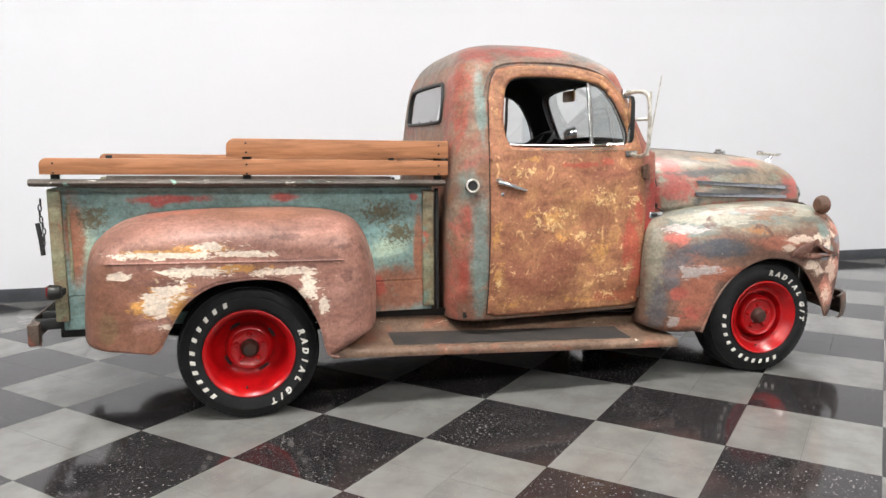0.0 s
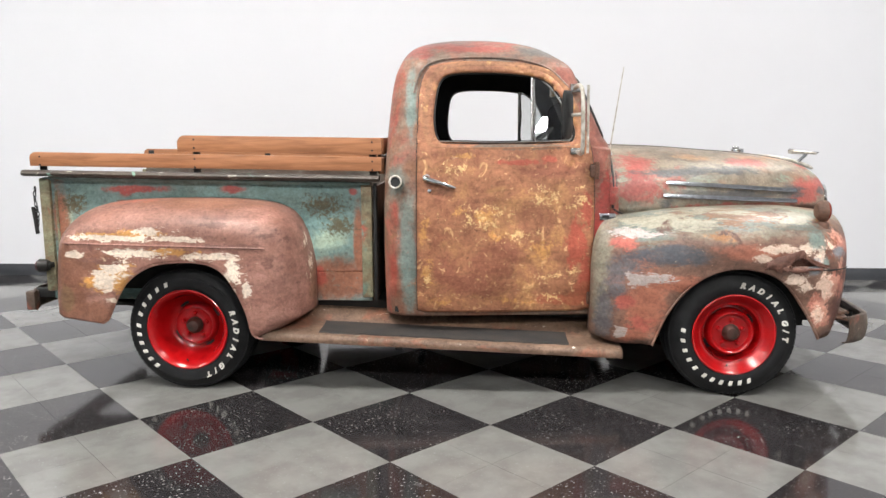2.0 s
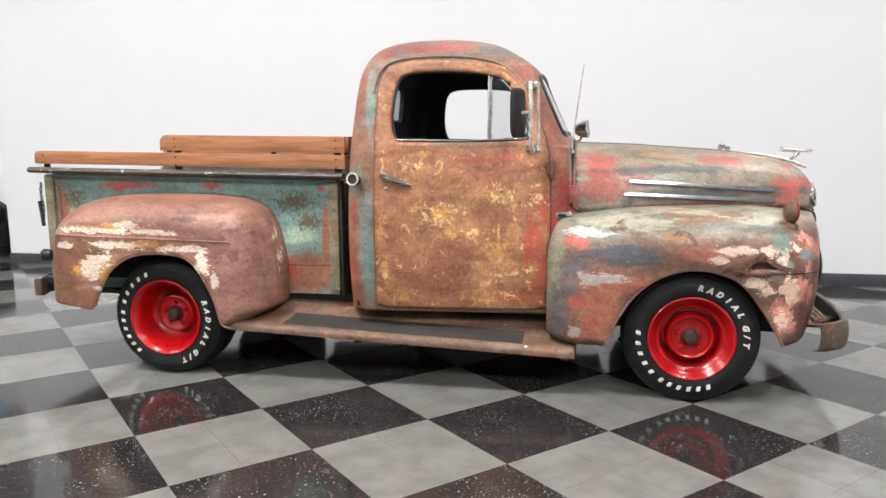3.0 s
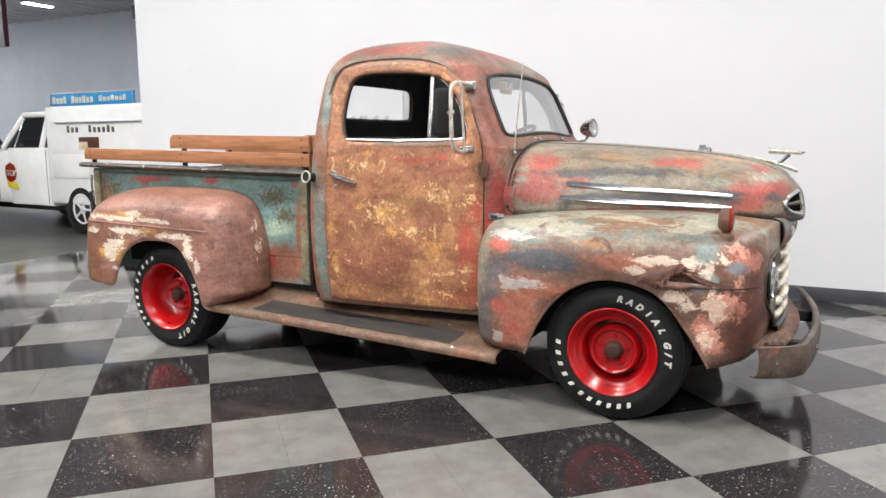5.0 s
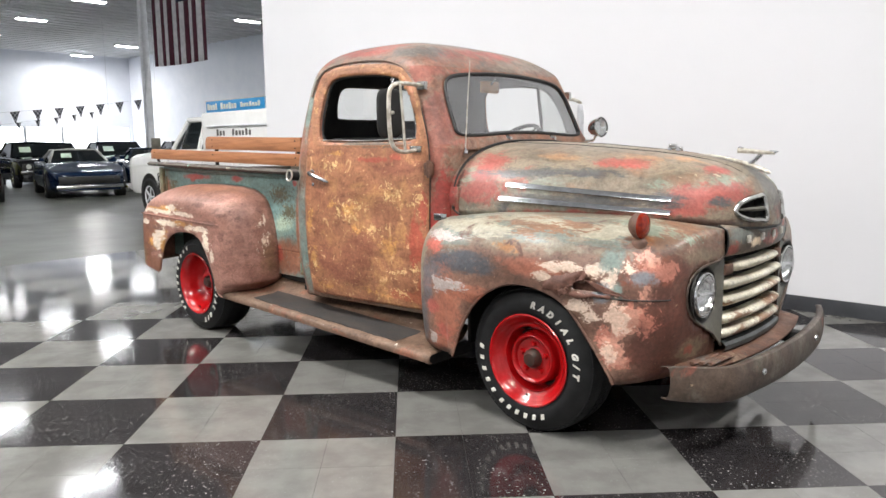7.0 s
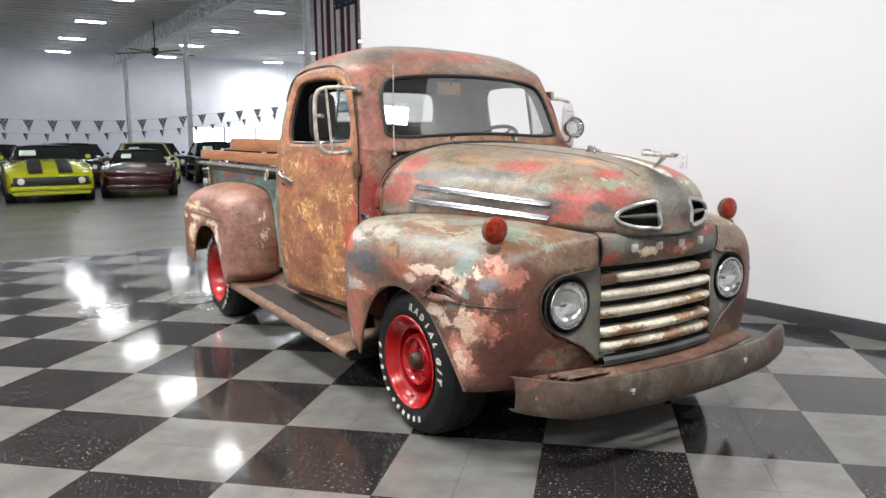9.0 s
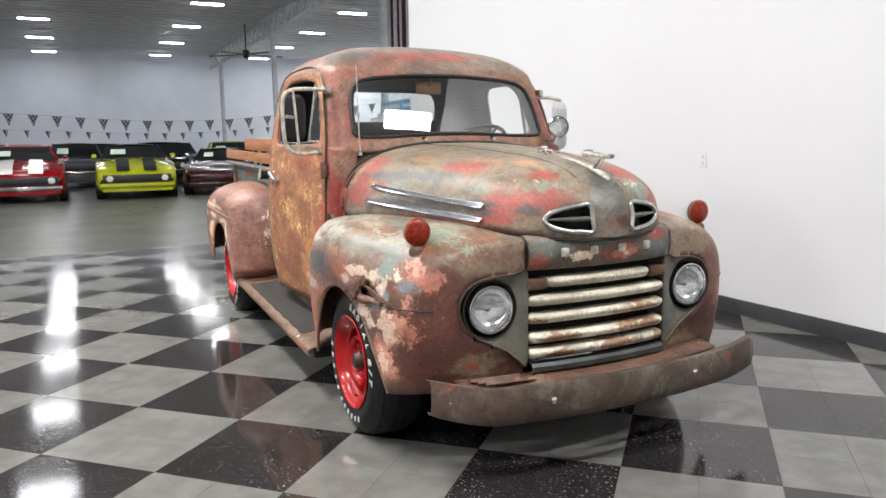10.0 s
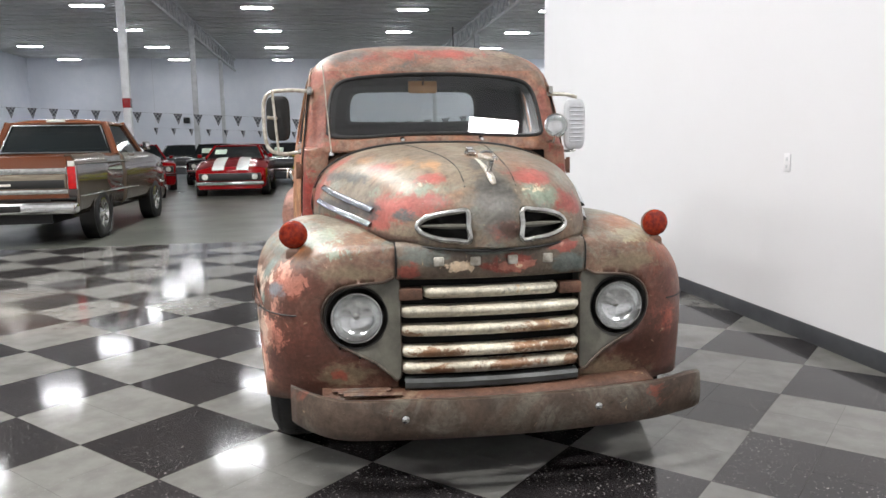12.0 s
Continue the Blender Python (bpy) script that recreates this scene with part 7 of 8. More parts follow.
def car(name, label, paint_mat, at, stations, house, group="", stripes=None, lamps="round", grille_mat=None, paper=None, roof_mat=None, bumper_mat=None, wheels=(0.85, 3.6), wr=0.33):
    root = thing(name, label, "car", group, at=at)
    L = stations[-1][0]
    part("body", body_loft(stations), paint_mat, root, "", 35)
    x1, x2, x3, x4, zb, zt, wb, wt = house
    # glass house: dark glass, painted roof, pillars
    low = [(-x1, -wb, zb), (-x1, wb, zb), (-x4, wb, zb), (-x4, -wb, zb)]
    top = [(-x2, -wt, zt), (-x2, wt, zt), (-x3, wt, zt), (-x3, -wt, zt)]
    for q, nm in ((0, "windscreen"), (1, "side_window"), (2, "rear_window"), (3, "side_window")):
        bm = bmesh.new()
        a, b_ = low[q], low[(q + 1) % 4]
        c, d = top[(q + 1) % 4], top[q]
        bm.faces.new([bm.verts.new(p) for p in (a, b_, c, d)])
        part(nm, bm, M_DARKGLASS, root)
    rm = roof_mat or paint_mat
    bm = grid([[(-x2 - (x3 - x2) * u, wt * v * 1.03, zt + 0.045 * (1 - v * v) * (1 - (2 * u - 1) ** 2 * 0.6) + 0.004) for v in np.linspace(-1, 1, 9)] for u in np.linspace(-0.03, 1.03, 9)])
    solid(part("roof", bm, rm, root), 0.03, -1)
    for a, b_ in zip(low, top):
        part("pillar", tube([a, b_], 0.035, 6), rm, root)
    for s in (-1, 1):
        part("screen_trim", tube([(-x1 + 0.01, s * wb, zb + 0.01), (-x2 + 0.02, s * wt, zt)], 0.012, 5), M_ALU, root)
        for wx in wheels:
            hw = pl(wx, [(q[0], q[1]) for q in stations])
            bm = lathe([(wr * 1.14, 0.004), (wr * 1.14, -0.2), (0.02, -0.2)], (-wx, s * hw, wr), "y", 30, None, s)
            part("wheel_arch", bm, M_PLAINBLACK, root)
            road_wheel(root, -wx, s * (hw + 0.006), wr, 0.2, s, M_ALU)
    # nose
    w0 = stations[1][1]
    zs = stations[1][3]
    gm = grille_mat or M_PLAINBLACK
    part("grille", box(-0.03, 0.045, -w0 * 0.90, w0 * 0.90, zs - 0.25, zs - 0.055, 0.02), gm, root)
    for s in (-1, 1):
        if lamps == "round":
            hl = part("headlamp", lathe([(0.075, 0.0), (0.073, 0.028), (0.06, 0.034), (0.0, 0.038)], (0.02, s * w0 * 0.72, zs - 0.15), "x", 24), M_LAMPFACE, root)
            part("lamp_ring", lathe([(0.074, 0.02), (0.084, 0.030), (0.090, 0.02), (0.088, 0.0)], (0.02, s * w0 * 0.72, zs - 0.15), "x", 24), M_ALU, hl)
        elif lamps == "slim":
            part("headlamp", box(0.0, 0.05, *sorted((s * w0 * 0.45, s * w0 * 0.85)), zs - 0.05, zs - 0.01, 0.01), M_LAMPFACE, root)
        part("side_mirror", box(-x1 - 0.15, -x1 - 0.05, *sorted((s * (wb + 0.12), s * (wb + 0.24))), zb + 0.02, zb + 0.12, 0.02), paint_mat, root)
    part("front_bumper", box(-0.06, 0.085, -w0 * 0.98, w0 * 0.98, zs - 0.36, zs - 0.27, 0.02), bumper_mat or M_CHROME, root)
    part("valance", box(-0.10, 0.03, -w0 * 0.92, w0 * 0.92, 0.20, zs - 0.36, 0.02), paint_mat, root)
    if stripes:
        for y0, y1 in ((-0.46, -0.16), (0.16, 0.46)):
            rows = []
            for x in np.linspace(0.05, x1 - 0.05, 14):
                hw, z0, zs_, zt_ = (pl(x, [(q[0], q[i]) for q in stations]) for i in (1, 2, 3, 4))
                f = lambda y: zt_ if abs(y) < hw * 0.3 else (zt_ + (zs_ + (zt_ - zs_) * 0.75 - zt_) * (abs(y) - hw * 0.3) / (hw * 0.3) if abs(y) < hw * 0.6 else zs_ + (zt_ - zs_) * 0.75 * (hw * 0.94 - abs(y)) / (hw * 0.34))
                rows.append([(-x, y, f(y) + 0.012) for y in np.linspace(y0, y1, 5)])
            part("stripe", grid(rows), stripes, root)
    if paper:
        y0, y1 = paper
        q = lambda u, y: (-x1 - 0.05 - (x2 - x1) * u + 0.09, y, zb + (zt - zb) * u + 0.02)
        bm = bmesh.new()
        bm.faces.new([bm.verts.new(p) for p in (q(0.28, y0 * 0.92), q(0.28, y1), q(0.66, y1 * 0.97), q(0.66, y0 * 0.88))])
        part("price_sheet", bm, M_PAPER, root)
    return root


M_LAMPFACE = mottled("lamp_face", (214, 214, 206), (190, 190, 184), 20, 0.15, spec=0.8, relief=0)
CAMARO = [(0.0, 0.80, 0.28, 0.52, 0.55), (0.06, 0.87, 0.20, 0.67, 0.70), (0.5, 0.93, 0.18, 0.80, 0.85), (1.4, 0.945, 0.18, 0.91, 1.00), (2.2, 0.95, 0.20, 0.92, 0.96), (3.4, 0.95, 0.20, 0.92, 0.96), (4.2, 0.93, 0.24, 0.93, 0.97), (4.7, 0.84, 0.34, 0.86, 0.88)]
CAMARO_HOUSE = (1.50, 2.15, 3.0, 3.75, 0.98, 1.32, 0.78, 0.60)
VETTE = [(0.0, 0.66, 0.34, 0.50, 0.52), (0.10, 0.80, 0.26, 0.62, 0.64), (0.7, 0.93, 0.16, 0.78, 0.76), (1.5, 0.92, 0.16, 0.86, 0.92), (2.6, 0.93, 0.18, 0.84, 0.86), (3.5, 0.95, 0.2, 0.90, 0.90), (4.4, 0.82, 0.34, 0.82, 0.82)]
VETTE_HOUSE = (1.70, 2.30, 2.95, 3.6, 0.91, 1.22, 0.72, 0.54)
SEDAN = [(0.0, 0.82, 0.30, 0.66, 0.70), (0.06, 0.90, 0.22, 0.84, 0.88), (0.6, 0.96, 0.20, 0.92, 0.97), (1.5, 0.97, 0.20, 0.96, 1.02), (2.6, 0.97, 0.2, 0.97, 1.0), (4.0, 0.97, 0.22, 0.97, 1.02), (5.0, 0.90, 0.36, 0.92, 0.94)]
SEDAN_HOUSE = (1.60, 2.25, 3.4, 4.1, 0.98, 1.45, 0.84, 0.66)
SC = Matrix.Scale(1.04, 4)
ROW = "cars parked in the hall"
car("muscle_car", "yellow muscle car with black hood stripes", P_YELLOW, pose(-14.3, -0.60, -0.012, 0, 0, -2) @ SC, CAMARO, CAMARO_HOUSE, ROW, M_PLAINBLACK, paper=(-0.62, -0.2), bumper_mat=P_YELLOW, roof_mat=P_BLACK)
car("muscle_car", "red muscle car with white hood stripes", P_RED, pose(-14.4, -3.20, -0.012, 0, 0, 1) @ SC, CAMARO, CAMARO_HOUSE, ROW, M_CARWHITE, paper=(-0.62, -0.25))
car("sports_car", "low glossy maroon sports car", P_MAROON, pose(-14.7, 1.45, -0.012, 0, 0, -12), VETTE, VETTE_HOUSE, ROW, lamps="none", paper=(-0.5, -0.2), roof_mat=P_BLACK, bumper_mat=P_MAROON, grille_mat=P_MAROON)
car("sports_car", "dark blue sports car with chrome bumper", P_BLUE, pose(-14.6, 4.35, -0.012, 0, 0, -14), VETTE, VETTE_HOUSE, ROW, lamps="none", paper=(-0.45, -0.15), roof_mat=P_TOP)
car("sports_car", "dark blue sports car beside a white truck", P_BLUE, pose(-15.4, 6.7, -0.012, 0, 0, -20), VETTE, VETTE_HOUSE, ROW, lamps="slim")
car("coupe", "red coupe in the parked row", P_RED, pose(-13.6, -5.55, -0.012, 0, 0, 24), CAMARO, CAMARO_HOUSE, ROW, roof_mat=P_RED)
car("coupe", "dark red coupe in the parked row", P_RED, pose(-17.6, -6.1, -0.012, 0, 0, 20), SEDAN, SEDAN_HOUSE, ROW)
for x, y, a, p, lab in ((-20.6, -2.0, 0, P_GREY, "grey sedan in the second row"), (-20.4, 0.6, -4, P_BLACK, "black sedan in the second row"), (-20.8, 3.1, -6, P_GREEN, "pale yellow-green sedan in the second row"), (-20.6, 5.6, -8, P_BLACK, "black sedan in the second row"), (-20.2, 8.1, -12, P_BLUE, "dark blue sedan in the second row"), (-21.0, -4.6, 3, P_BLACK, "black sedan in the second row"), (-19.6, 10.6, -14, P_BLACK, "black sedan in the second row"),
                        (-27.0, -1.0, 0, P_BLACK, "black sedan in the rear row"), (-27.0, 2.0, 0, P_GREY, "grey sedan in the rear row"), (-27.0, 5.0, -4, P_BLUE, "blue sedan in the rear row"), (-27.0, -4.0, 0, P_RED, "red sedan in the rear row"), (-26.8, 8.5, -8, P_BLACK, "black sedan in the rear row"), (-27.2, -7.0, 4, P_GREY, "grey sedan in the rear row")):
    car("sedan", lab, p, pose(x, y, -0.012, 0, 0, a), SEDAN, SEDAN_HOUSE, ROW, paper=(-0.6, -0.2) if x > -22 else None)

# ---- brown and grey pickup, tail towards the tiles ----
pk = thing("modern_pickup", "two-tone copper and slate pickup with chrome bumper", "truck", at=pose(-4.60, -5.06, -0.012, 0, 0, -1.0) @ Matrix.Scale(1.045, 4))
W = 0.985
prof = [(W * 0.93, 0.42), (W * 0.98, 0.50), (W, 0.62), (W, 0.84), (W * 1.01, 0.90), (W * 0.995, 1.00), (W * 0.97, 1.17), (W * 0.94, 1.205), (W * 0.86, 1.205)]
for s in (-1, 1):
    rows = [[(x, s * y, z) for y, z in prof] for x in (0.0, -0.02, -0.3, -1.2, -2.05)]
    sd = part("bed_side", grid(rows), P_SLATE, pk, "slate grey bed side")
    solid(sd, 0.03)
    rows = [[(x, s * (y + (0.0 if x > -4.6 else -0.03 - 0.03 * (-4.6 - x))), z + (0.0 if x > -3.9 else -0.10 * (-3.9 - x))) for y, z in prof] for x in np.linspace(-2.10, -5.05, 16)]
    solid(part("cab_side", grid(rows), P_SLATE, pk), 0.03)
    part("side_trim", tube([(-0.05, s * W * 1.012, 0.66), (-2.05, s * W * 1.012, 0.66), (-4.9, s * W * 0.99, 0.64)], 0.012, 6), M_ALU, pk, "bright side moulding")
    part("side_trim", tube([(-0.05, s * W * 1.0, 1.09), (-2.05, s * W * 1.0, 1.09), (-4.9, s * W * 0.97, 1.02)], 0.010, 6), M_ALU, pk)
    for x in (-0.98, -4.12):
        part("wheel_arch", lathe([(0.44, 0.012), (0.43, 0.016), (0.41, 0.0), (0.41, -0.2), (0.02, -0.2)], (x, s * W, 0.39), "y", 36, None, s), M_PLAINBLACK, pk)
        road_wheel(pk, x, s * (W + 0.012), 0.365, 0.24, s, M_CHROME, 0.60)
    # tail lamp with bright rim
    tlp = part("tail_lamp", box(-0.03, 0.022, *sorted((s * (W - 0.11), s * (W - 0.005))), 0.76, 1.06, 0.01), M_TAILRED, pk, "tall red tail lamp")
    part("lamp_rim", tube([(0.016, s * (W - 0.115), 0.76), (0.016, s * (W - 0.115), 1.07), (0.016, s * (W - 0.0), 1.07), (0.016, s * (W - 0.0), 0.76)], 0.008, 5, True), M_ALU, tlp)
    part("backup_lamp", box(-0.02, 0.024, *sorted((s * (W - 0.10), s * (W - 0.015))), 1.06, 1.13, 0.008), M_LAMPFACE, tlp)
part("tailgate", box(-0.04, 0.0, -W + 0.12, W - 0.12, 0.64, 1.20, 0.012), P_COPPER, pk, "copper tailgate")
part("gate_band", box(0.0, 0.012, -W + 0.12, W - 0.12, 0.96, 1.04, 0.004), M_ALU, pk, "bright band across the tailgate")
part("gate_band", box(0.0, 0.012, -W + 0.12, W - 0.12, 0.70, 0.76, 0.004), M_ALU, pk)
part("gate_panel", box(0.0, 0.008, -W + 0.14, W - 0.14, 0.765, 0.955, 0.004), mottled("brushed_panel", (150, 140, 124), (128, 118, 104), 4, 0.3, 0.8, stretch=(1, 1, 9)), pk, "brushed tailgate panel")
part("gate_stripe", box(0.007, 0.012, -W + 0.16, W - 0.16, 0.775, 0.885, 0.002), M_PLAINBLACK, pk, "black lettering band, unreadable")
part("gate_bar", box(0.011, 0.016, -0.16, 0.16, 0.81, 0.84, 0.002), M_LETTER, pk)
part("rear_bumper", box(-0.05, 0.13, -W, W, 0.44, 0.60, 0.035, seg=3), M_CHROME, pk, "chrome rear bumper")
part("bumper_pad", box(0.128, 0.138, -0.30, 0.30, 0.48, 0.56, 0.004), M_PLAINBLACK, pk)
part("bed_floor", box(-2.0, -0.05, -W + 0.05, W - 0.05, 0.62, 0.66), M_PLAINBLACK, pk)
part("underbody", box(-5.0, -0.1, -0.6, 0.6, 0.30, 0.62), M_PLAINBLACK, pk)
# cab with copper roof
cw = 0.90
low = [(-2.10, -cw, 1.20), (-2.10, cw, 1.20), (-3.62, cw, 1.20), (-3.62, -cw, 1.20)]
top = [(-2.26, -0.72, 1.70), (-2.26, 0.72, 1.70), (-3.20, 0.72, 1.70), (-3.20, -0.72, 1.70)]
for q, nm in ((0, "rear_window"), (1, "side_window"), (2, "windscreen"), (3, "side_window")):
    bm = bmesh.new()
    bm.faces.new([bm.verts.new(p) for p in (low[q], low[(q + 1) % 4], top[(q + 1) % 4], top[q])])
    part(nm, bm, M_DARKGLASS, pk)
for a, b_ in zip(low, top):
    part("pillar", tube([a, b_], 0.055, 8), P_COPPER, pk)
part("window_trim", tube([(-2.10 + 0.035, -cw + 0.08, 1.235), (-2.10 + 0.035, cw - 0.08, 1.235), (-2.23, 0.66, 1.66), (-2.23, -0.66, 1.66)], 0.014, 6, True), M_CHROME, pk, "chrome rear window trim")
bm = grid([[(-2.22 - 1.0 * u, 0.76 * v, 1.70 + 0.075 * (1 - v**4) * (1 - (2 * u - 1) ** 4 * 0.8)) for v in np.linspace(-1, 1, 13)] for u in np.linspace(0, 1, 9)])
solid(part("roof", bm, P_COPPER, pk, "copper roof"), 0.04, -1)
part("roof_lamp", box(-2.235, -2.205, -0.14, 0.14, 1.715, 1.755, 0.008), M_LAMPFACE, pk)
bm = grid([[(-3.60 - 1.40 * u, 0.90 * v * (1 - 0.06 * u), 1.20 - 0.12 * u + 0.05 * (1 - v * v)) for v in np.linspace(-1, 1, 11)] for u in np.linspace(0, 1, 9)])
solid(part("hood", bm, P_SLATE, pk), 0.03)
for s in (-1, 1):
    part("side_mirror", box(-3.42, -3.36, *sorted((s * 1.0, s * 1.12)), 1.26, 1.40, 0.02), M_CHROME, pk)
part("cab_back", box(-2.14, -2.09, -0.93, 0.93, 0.6, 1.22, 0.01), P_COPPER, pk)

# ---- white vending truck behind the partition's end ----
ic = thing("vending_truck", "white vending truck with blue roof sign", "truck", at=pose(-9.495, 3.11, -0.012, 0, 0, -3))
# local x runs to the rear, local y away from the tiles
rows = []
for x in np.linspace(0.0, 1.95, 16):
    zt_ = pl(x, [(0.0, 0.92), (0.06, 1.10), (0.5, 1.17), (1.2, 1.22), (1.95, 1.26)])
    yo_ = pl(x, [(0.0, 0.10), (0.08, 0.03), (0.3, 0.0), (1.95, 0.0)])
    half = [(yo_ + 0.06, 0.40), (yo_ + 0.01, 0.48), (yo_, 0.6), (yo_, zt_ - 0.14), (yo_ + 0.03, zt_ - 0.05), (yo_ + 0.12, zt_), (0.9, zt_ + 0.03)]
    xn = 1.95 - (1.95 - x) * 1.17
    rows.append([(xn, y, z) for y, z in half] + [(xn, 1.8 - y, z) for y, z in half[-2::-1]])
bm = grid(rows, True)
bm.faces.new([bm.verts.new(p) for p in rows[0]])
part("nose", weld(bm), M_CARWHITE, ic, "white truck nose", 40)
part("body", box(1.93, 3.02, 0.0, 1.8, 0.38, 1.26, 0.03), M_CARWHITE, ic)
low = [(1.80, 0.03, 1.25), (1.80, 1.77, 1.25), (3.02, 1.77, 1.25), (3.02, 0.03, 1.25)]
top = [(2.22, 0.14, 1.72), (2.22, 1.66, 1.72), (3.02, 1.66, 1.76), (3.02, 0.14, 1.76)]
for q, nm in ((0, "windscreen"), (1, "side_window"), (3, "side_window")):
    bm = bmesh.new()
    bm.faces.new([bm.verts.new(p) for p in (low[q], low[(q + 1) % 4], top[(q + 1) % 4], top[q])])
    part(nm, bm, M_DARKGLASS, ic)
for a, b_ in zip(low, top):
    part("pillar", tube([a, b_], 0.05, 8), M_CARWHITE, ic)
part("door_pillar", tube([(2.80, 0.03, 1.25), (2.86, 0.14, 1.74)], 0.05, 8), M_CARWHITE, ic)
part("cab_roof", box(2.20, 3.05, 0.10, 1.70, 1.71, 1.80, 0.035, seg=3), M_CARWHITE, ic)
part("vending_box", box(2.98, 5.45, -0.02, 1.82, 0.42, 1.86, 0.05, seg=3), M_CARWHITE, ic, "white vending box")
part("box_awning", box(3.25, 5.2, -0.06, -0.015, 1.615, 1.635, 0.004), M_STEELW, ic)
for x in (3.55, 4.6):
    part("hatch", box(x - 0.42, x + 0.42, -0.032, -0.018, 0.82, 1.16, 0.006), M_CARWHITE, ic)
sign = part("roof_sign", box(3.12, 4.95, 0.02, 0.06, 1.845, 2.035, 0.008), mottled("sign_blue", (46, 140, 196), (40, 130, 186), 3, 0.4, relief=0), ic, "blue roof sign with white bars")
for x0, x1, z0, z1 in ((3.18, 3.56, 1.89, 1.99), (3.62, 4.14, 1.89, 1.99), (4.24, 4.86, 1.905, 1.98)):
    for k in range(int((x1 - x0) / 0.085)):
        part("sign_bar", box(x0 + 0.085 * k, x0 + 0.085 * k + 0.062, 0.008, 0.018, z0, z1 - (0.02 if k % 3 else 0), 0.003, seg=1), M_LETTER, sign)
part("sign_frame", tube([(3.12, 0.018, 1.845), (4.95, 0.018, 1.845), (4.95, 0.018, 2.035), (3.12, 0.018, 2.035)], 0.008, 5, True), M_LETTER, sign)
for x0, x1 in ((3.52, 3.92), (4.02, 4.62)):
    for k in range(int((x1 - x0) / 0.1)):
        part("name_bar", box(x0 + 0.1 * k, x0 + 0.1 * k + 0.055, -0.030, -0.019, 1.475, 1.575 if k % 4 == 0 else 1.55, 0.003, seg=1), mottled("name_dark", (96, 92, 90), (84, 80, 78), 9, 0.6, relief=0), ic)
pic = part("painted_block", box(3.78, 4.22, -0.032, -0.018, 1.26, 1.41, 0.01), mottled("cocoa", (88, 50, 34), (70, 38, 26), 9, 0.5), ic, "brown and cream painted picture")
part("painted_cream", box(3.80, 3.98, -0.038, -0.030, 1.26, 1.345, 0.02), mottled("cream", (226, 212, 188), (210, 190, 160), 9, 0.5), pic)
for k in range(6):
    part("small_bar", box(4.35 + 0.1 * k, 4.42 + 0.1 * k, -0.030, -0.019, 1.10, 1.18, 0.003, seg=1), M_GREY, ic)
# stop board on the door
stp = part("stop_board", lathe([(0.0, 0.0), (0.155, 0.0), (0.155, 0.012), (0.0, 0.012)], (1.99, -0.004, 0.875), "y", 8, None, -1), P_RED, ic, "red octagonal stop board on the door")
me = text_mesh("STOP", 0.13, 0.003)
b2 = bmesh.new()
b2.from_mesh(me)
bmesh.ops.transform(b2, matrix=Matrix.Translation((1.99, -0.020, 0.86)) @ Matrix.Rotation(math.pi / 2, 4, "X"), verts=b2.verts)
part("stop_letters", b2, M_LETTER, stp)
for k in range(3):
    bb = box(-0.14, 0.14, -0.010, -0.004, -0.028, 0.028, 0.003)
    bmesh.ops.transform(bb, matrix=Matrix.Translation((2.01 + 0.03 * k, -0.004, 0.705 - 0.05 * k)) @ Matrix.Rotation(radians(8), 4, "Y"), verts=bb.verts)
    if k < 2:
        part("yellow_strip", bb, mottled("sign_yellow", (220, 196, 40), (206, 180, 34), 9, 0.5, relief=0), stp)
for x in (0.76, 3.72):
    for s, y in ((-1, 0.0), (1, 1.8)):
        # flat black disc standing for the shade in the arch opening
        part("wheel_arch", lathe([(0.41, -0.02), (0.41, 0.005), (0.02, 0.005)], (x, y, 0.40), "y", 36, None, s), M_PLAINBLACK, ic)
        road_wheel(ic, x, y + s * 0.016, 0.365, 0.2, s, M_STEELW, 0.58)
part("front_bumper", box(-0.43, -0.30, 0.0, 1.8, 0.42, 0.58, 0.02), M_CHROME, ic)
part("side_crease", tube([(-0.22, -0.004, 0.93), (0.9, -0.006, 0.96), (1.9, -0.006, 0.97)], 0.008, 6), M_CARWHITE, ic)
part("door_gap", tube([(1.62, -0.002, 1.22), (1.60, -0.002, 0.80), (1.64, -0.002, 0.42)], 0.005, 5), M_GREY, ic)
part("door_gap", tube([(2.92, -0.002, 1.24), (2.92, -0.002, 0.42)], 0.005, 5), M_GREY, ic)
part("quarter_bar", tube([(2.10, 0.022, 1.26), (2.24, 0.13, 1.70)], 0.010, 6), M_CHROME, ic)
part("side_mirror", box(1.62, 1.68, -0.30, -0.14, 1.24, 1.46, 0.02), M_GREY, ic, "truck mirror on a chrome arm")
part("mirror_arm", tube([(1.85, 0.02, 1.28), (1.66, -0.2, 1.25), (1.66, -0.2, 1.3)], 0.010, 6), M_CHROME, ic)
part("underbody", box(0.3, 5.3, 0.3, 1.5, 0.28, 0.45), M_PLAINBLACK, ic)
part("box_tail_lamp", lathe([(0.035, 0.0), (0.03, 0.014), (0.0, 0.018)], (5.01, -0.02, 0.83), "y", 18, None, -1), M_TAILRED, ic)
part("box_corner_lamp", lathe([(0.05, 0.0), (0.045, 0.02), (0.0, 0.028)], (5.23, 0.03, 1.90), "y", 18, None, -1), M_TAILRED, ic)
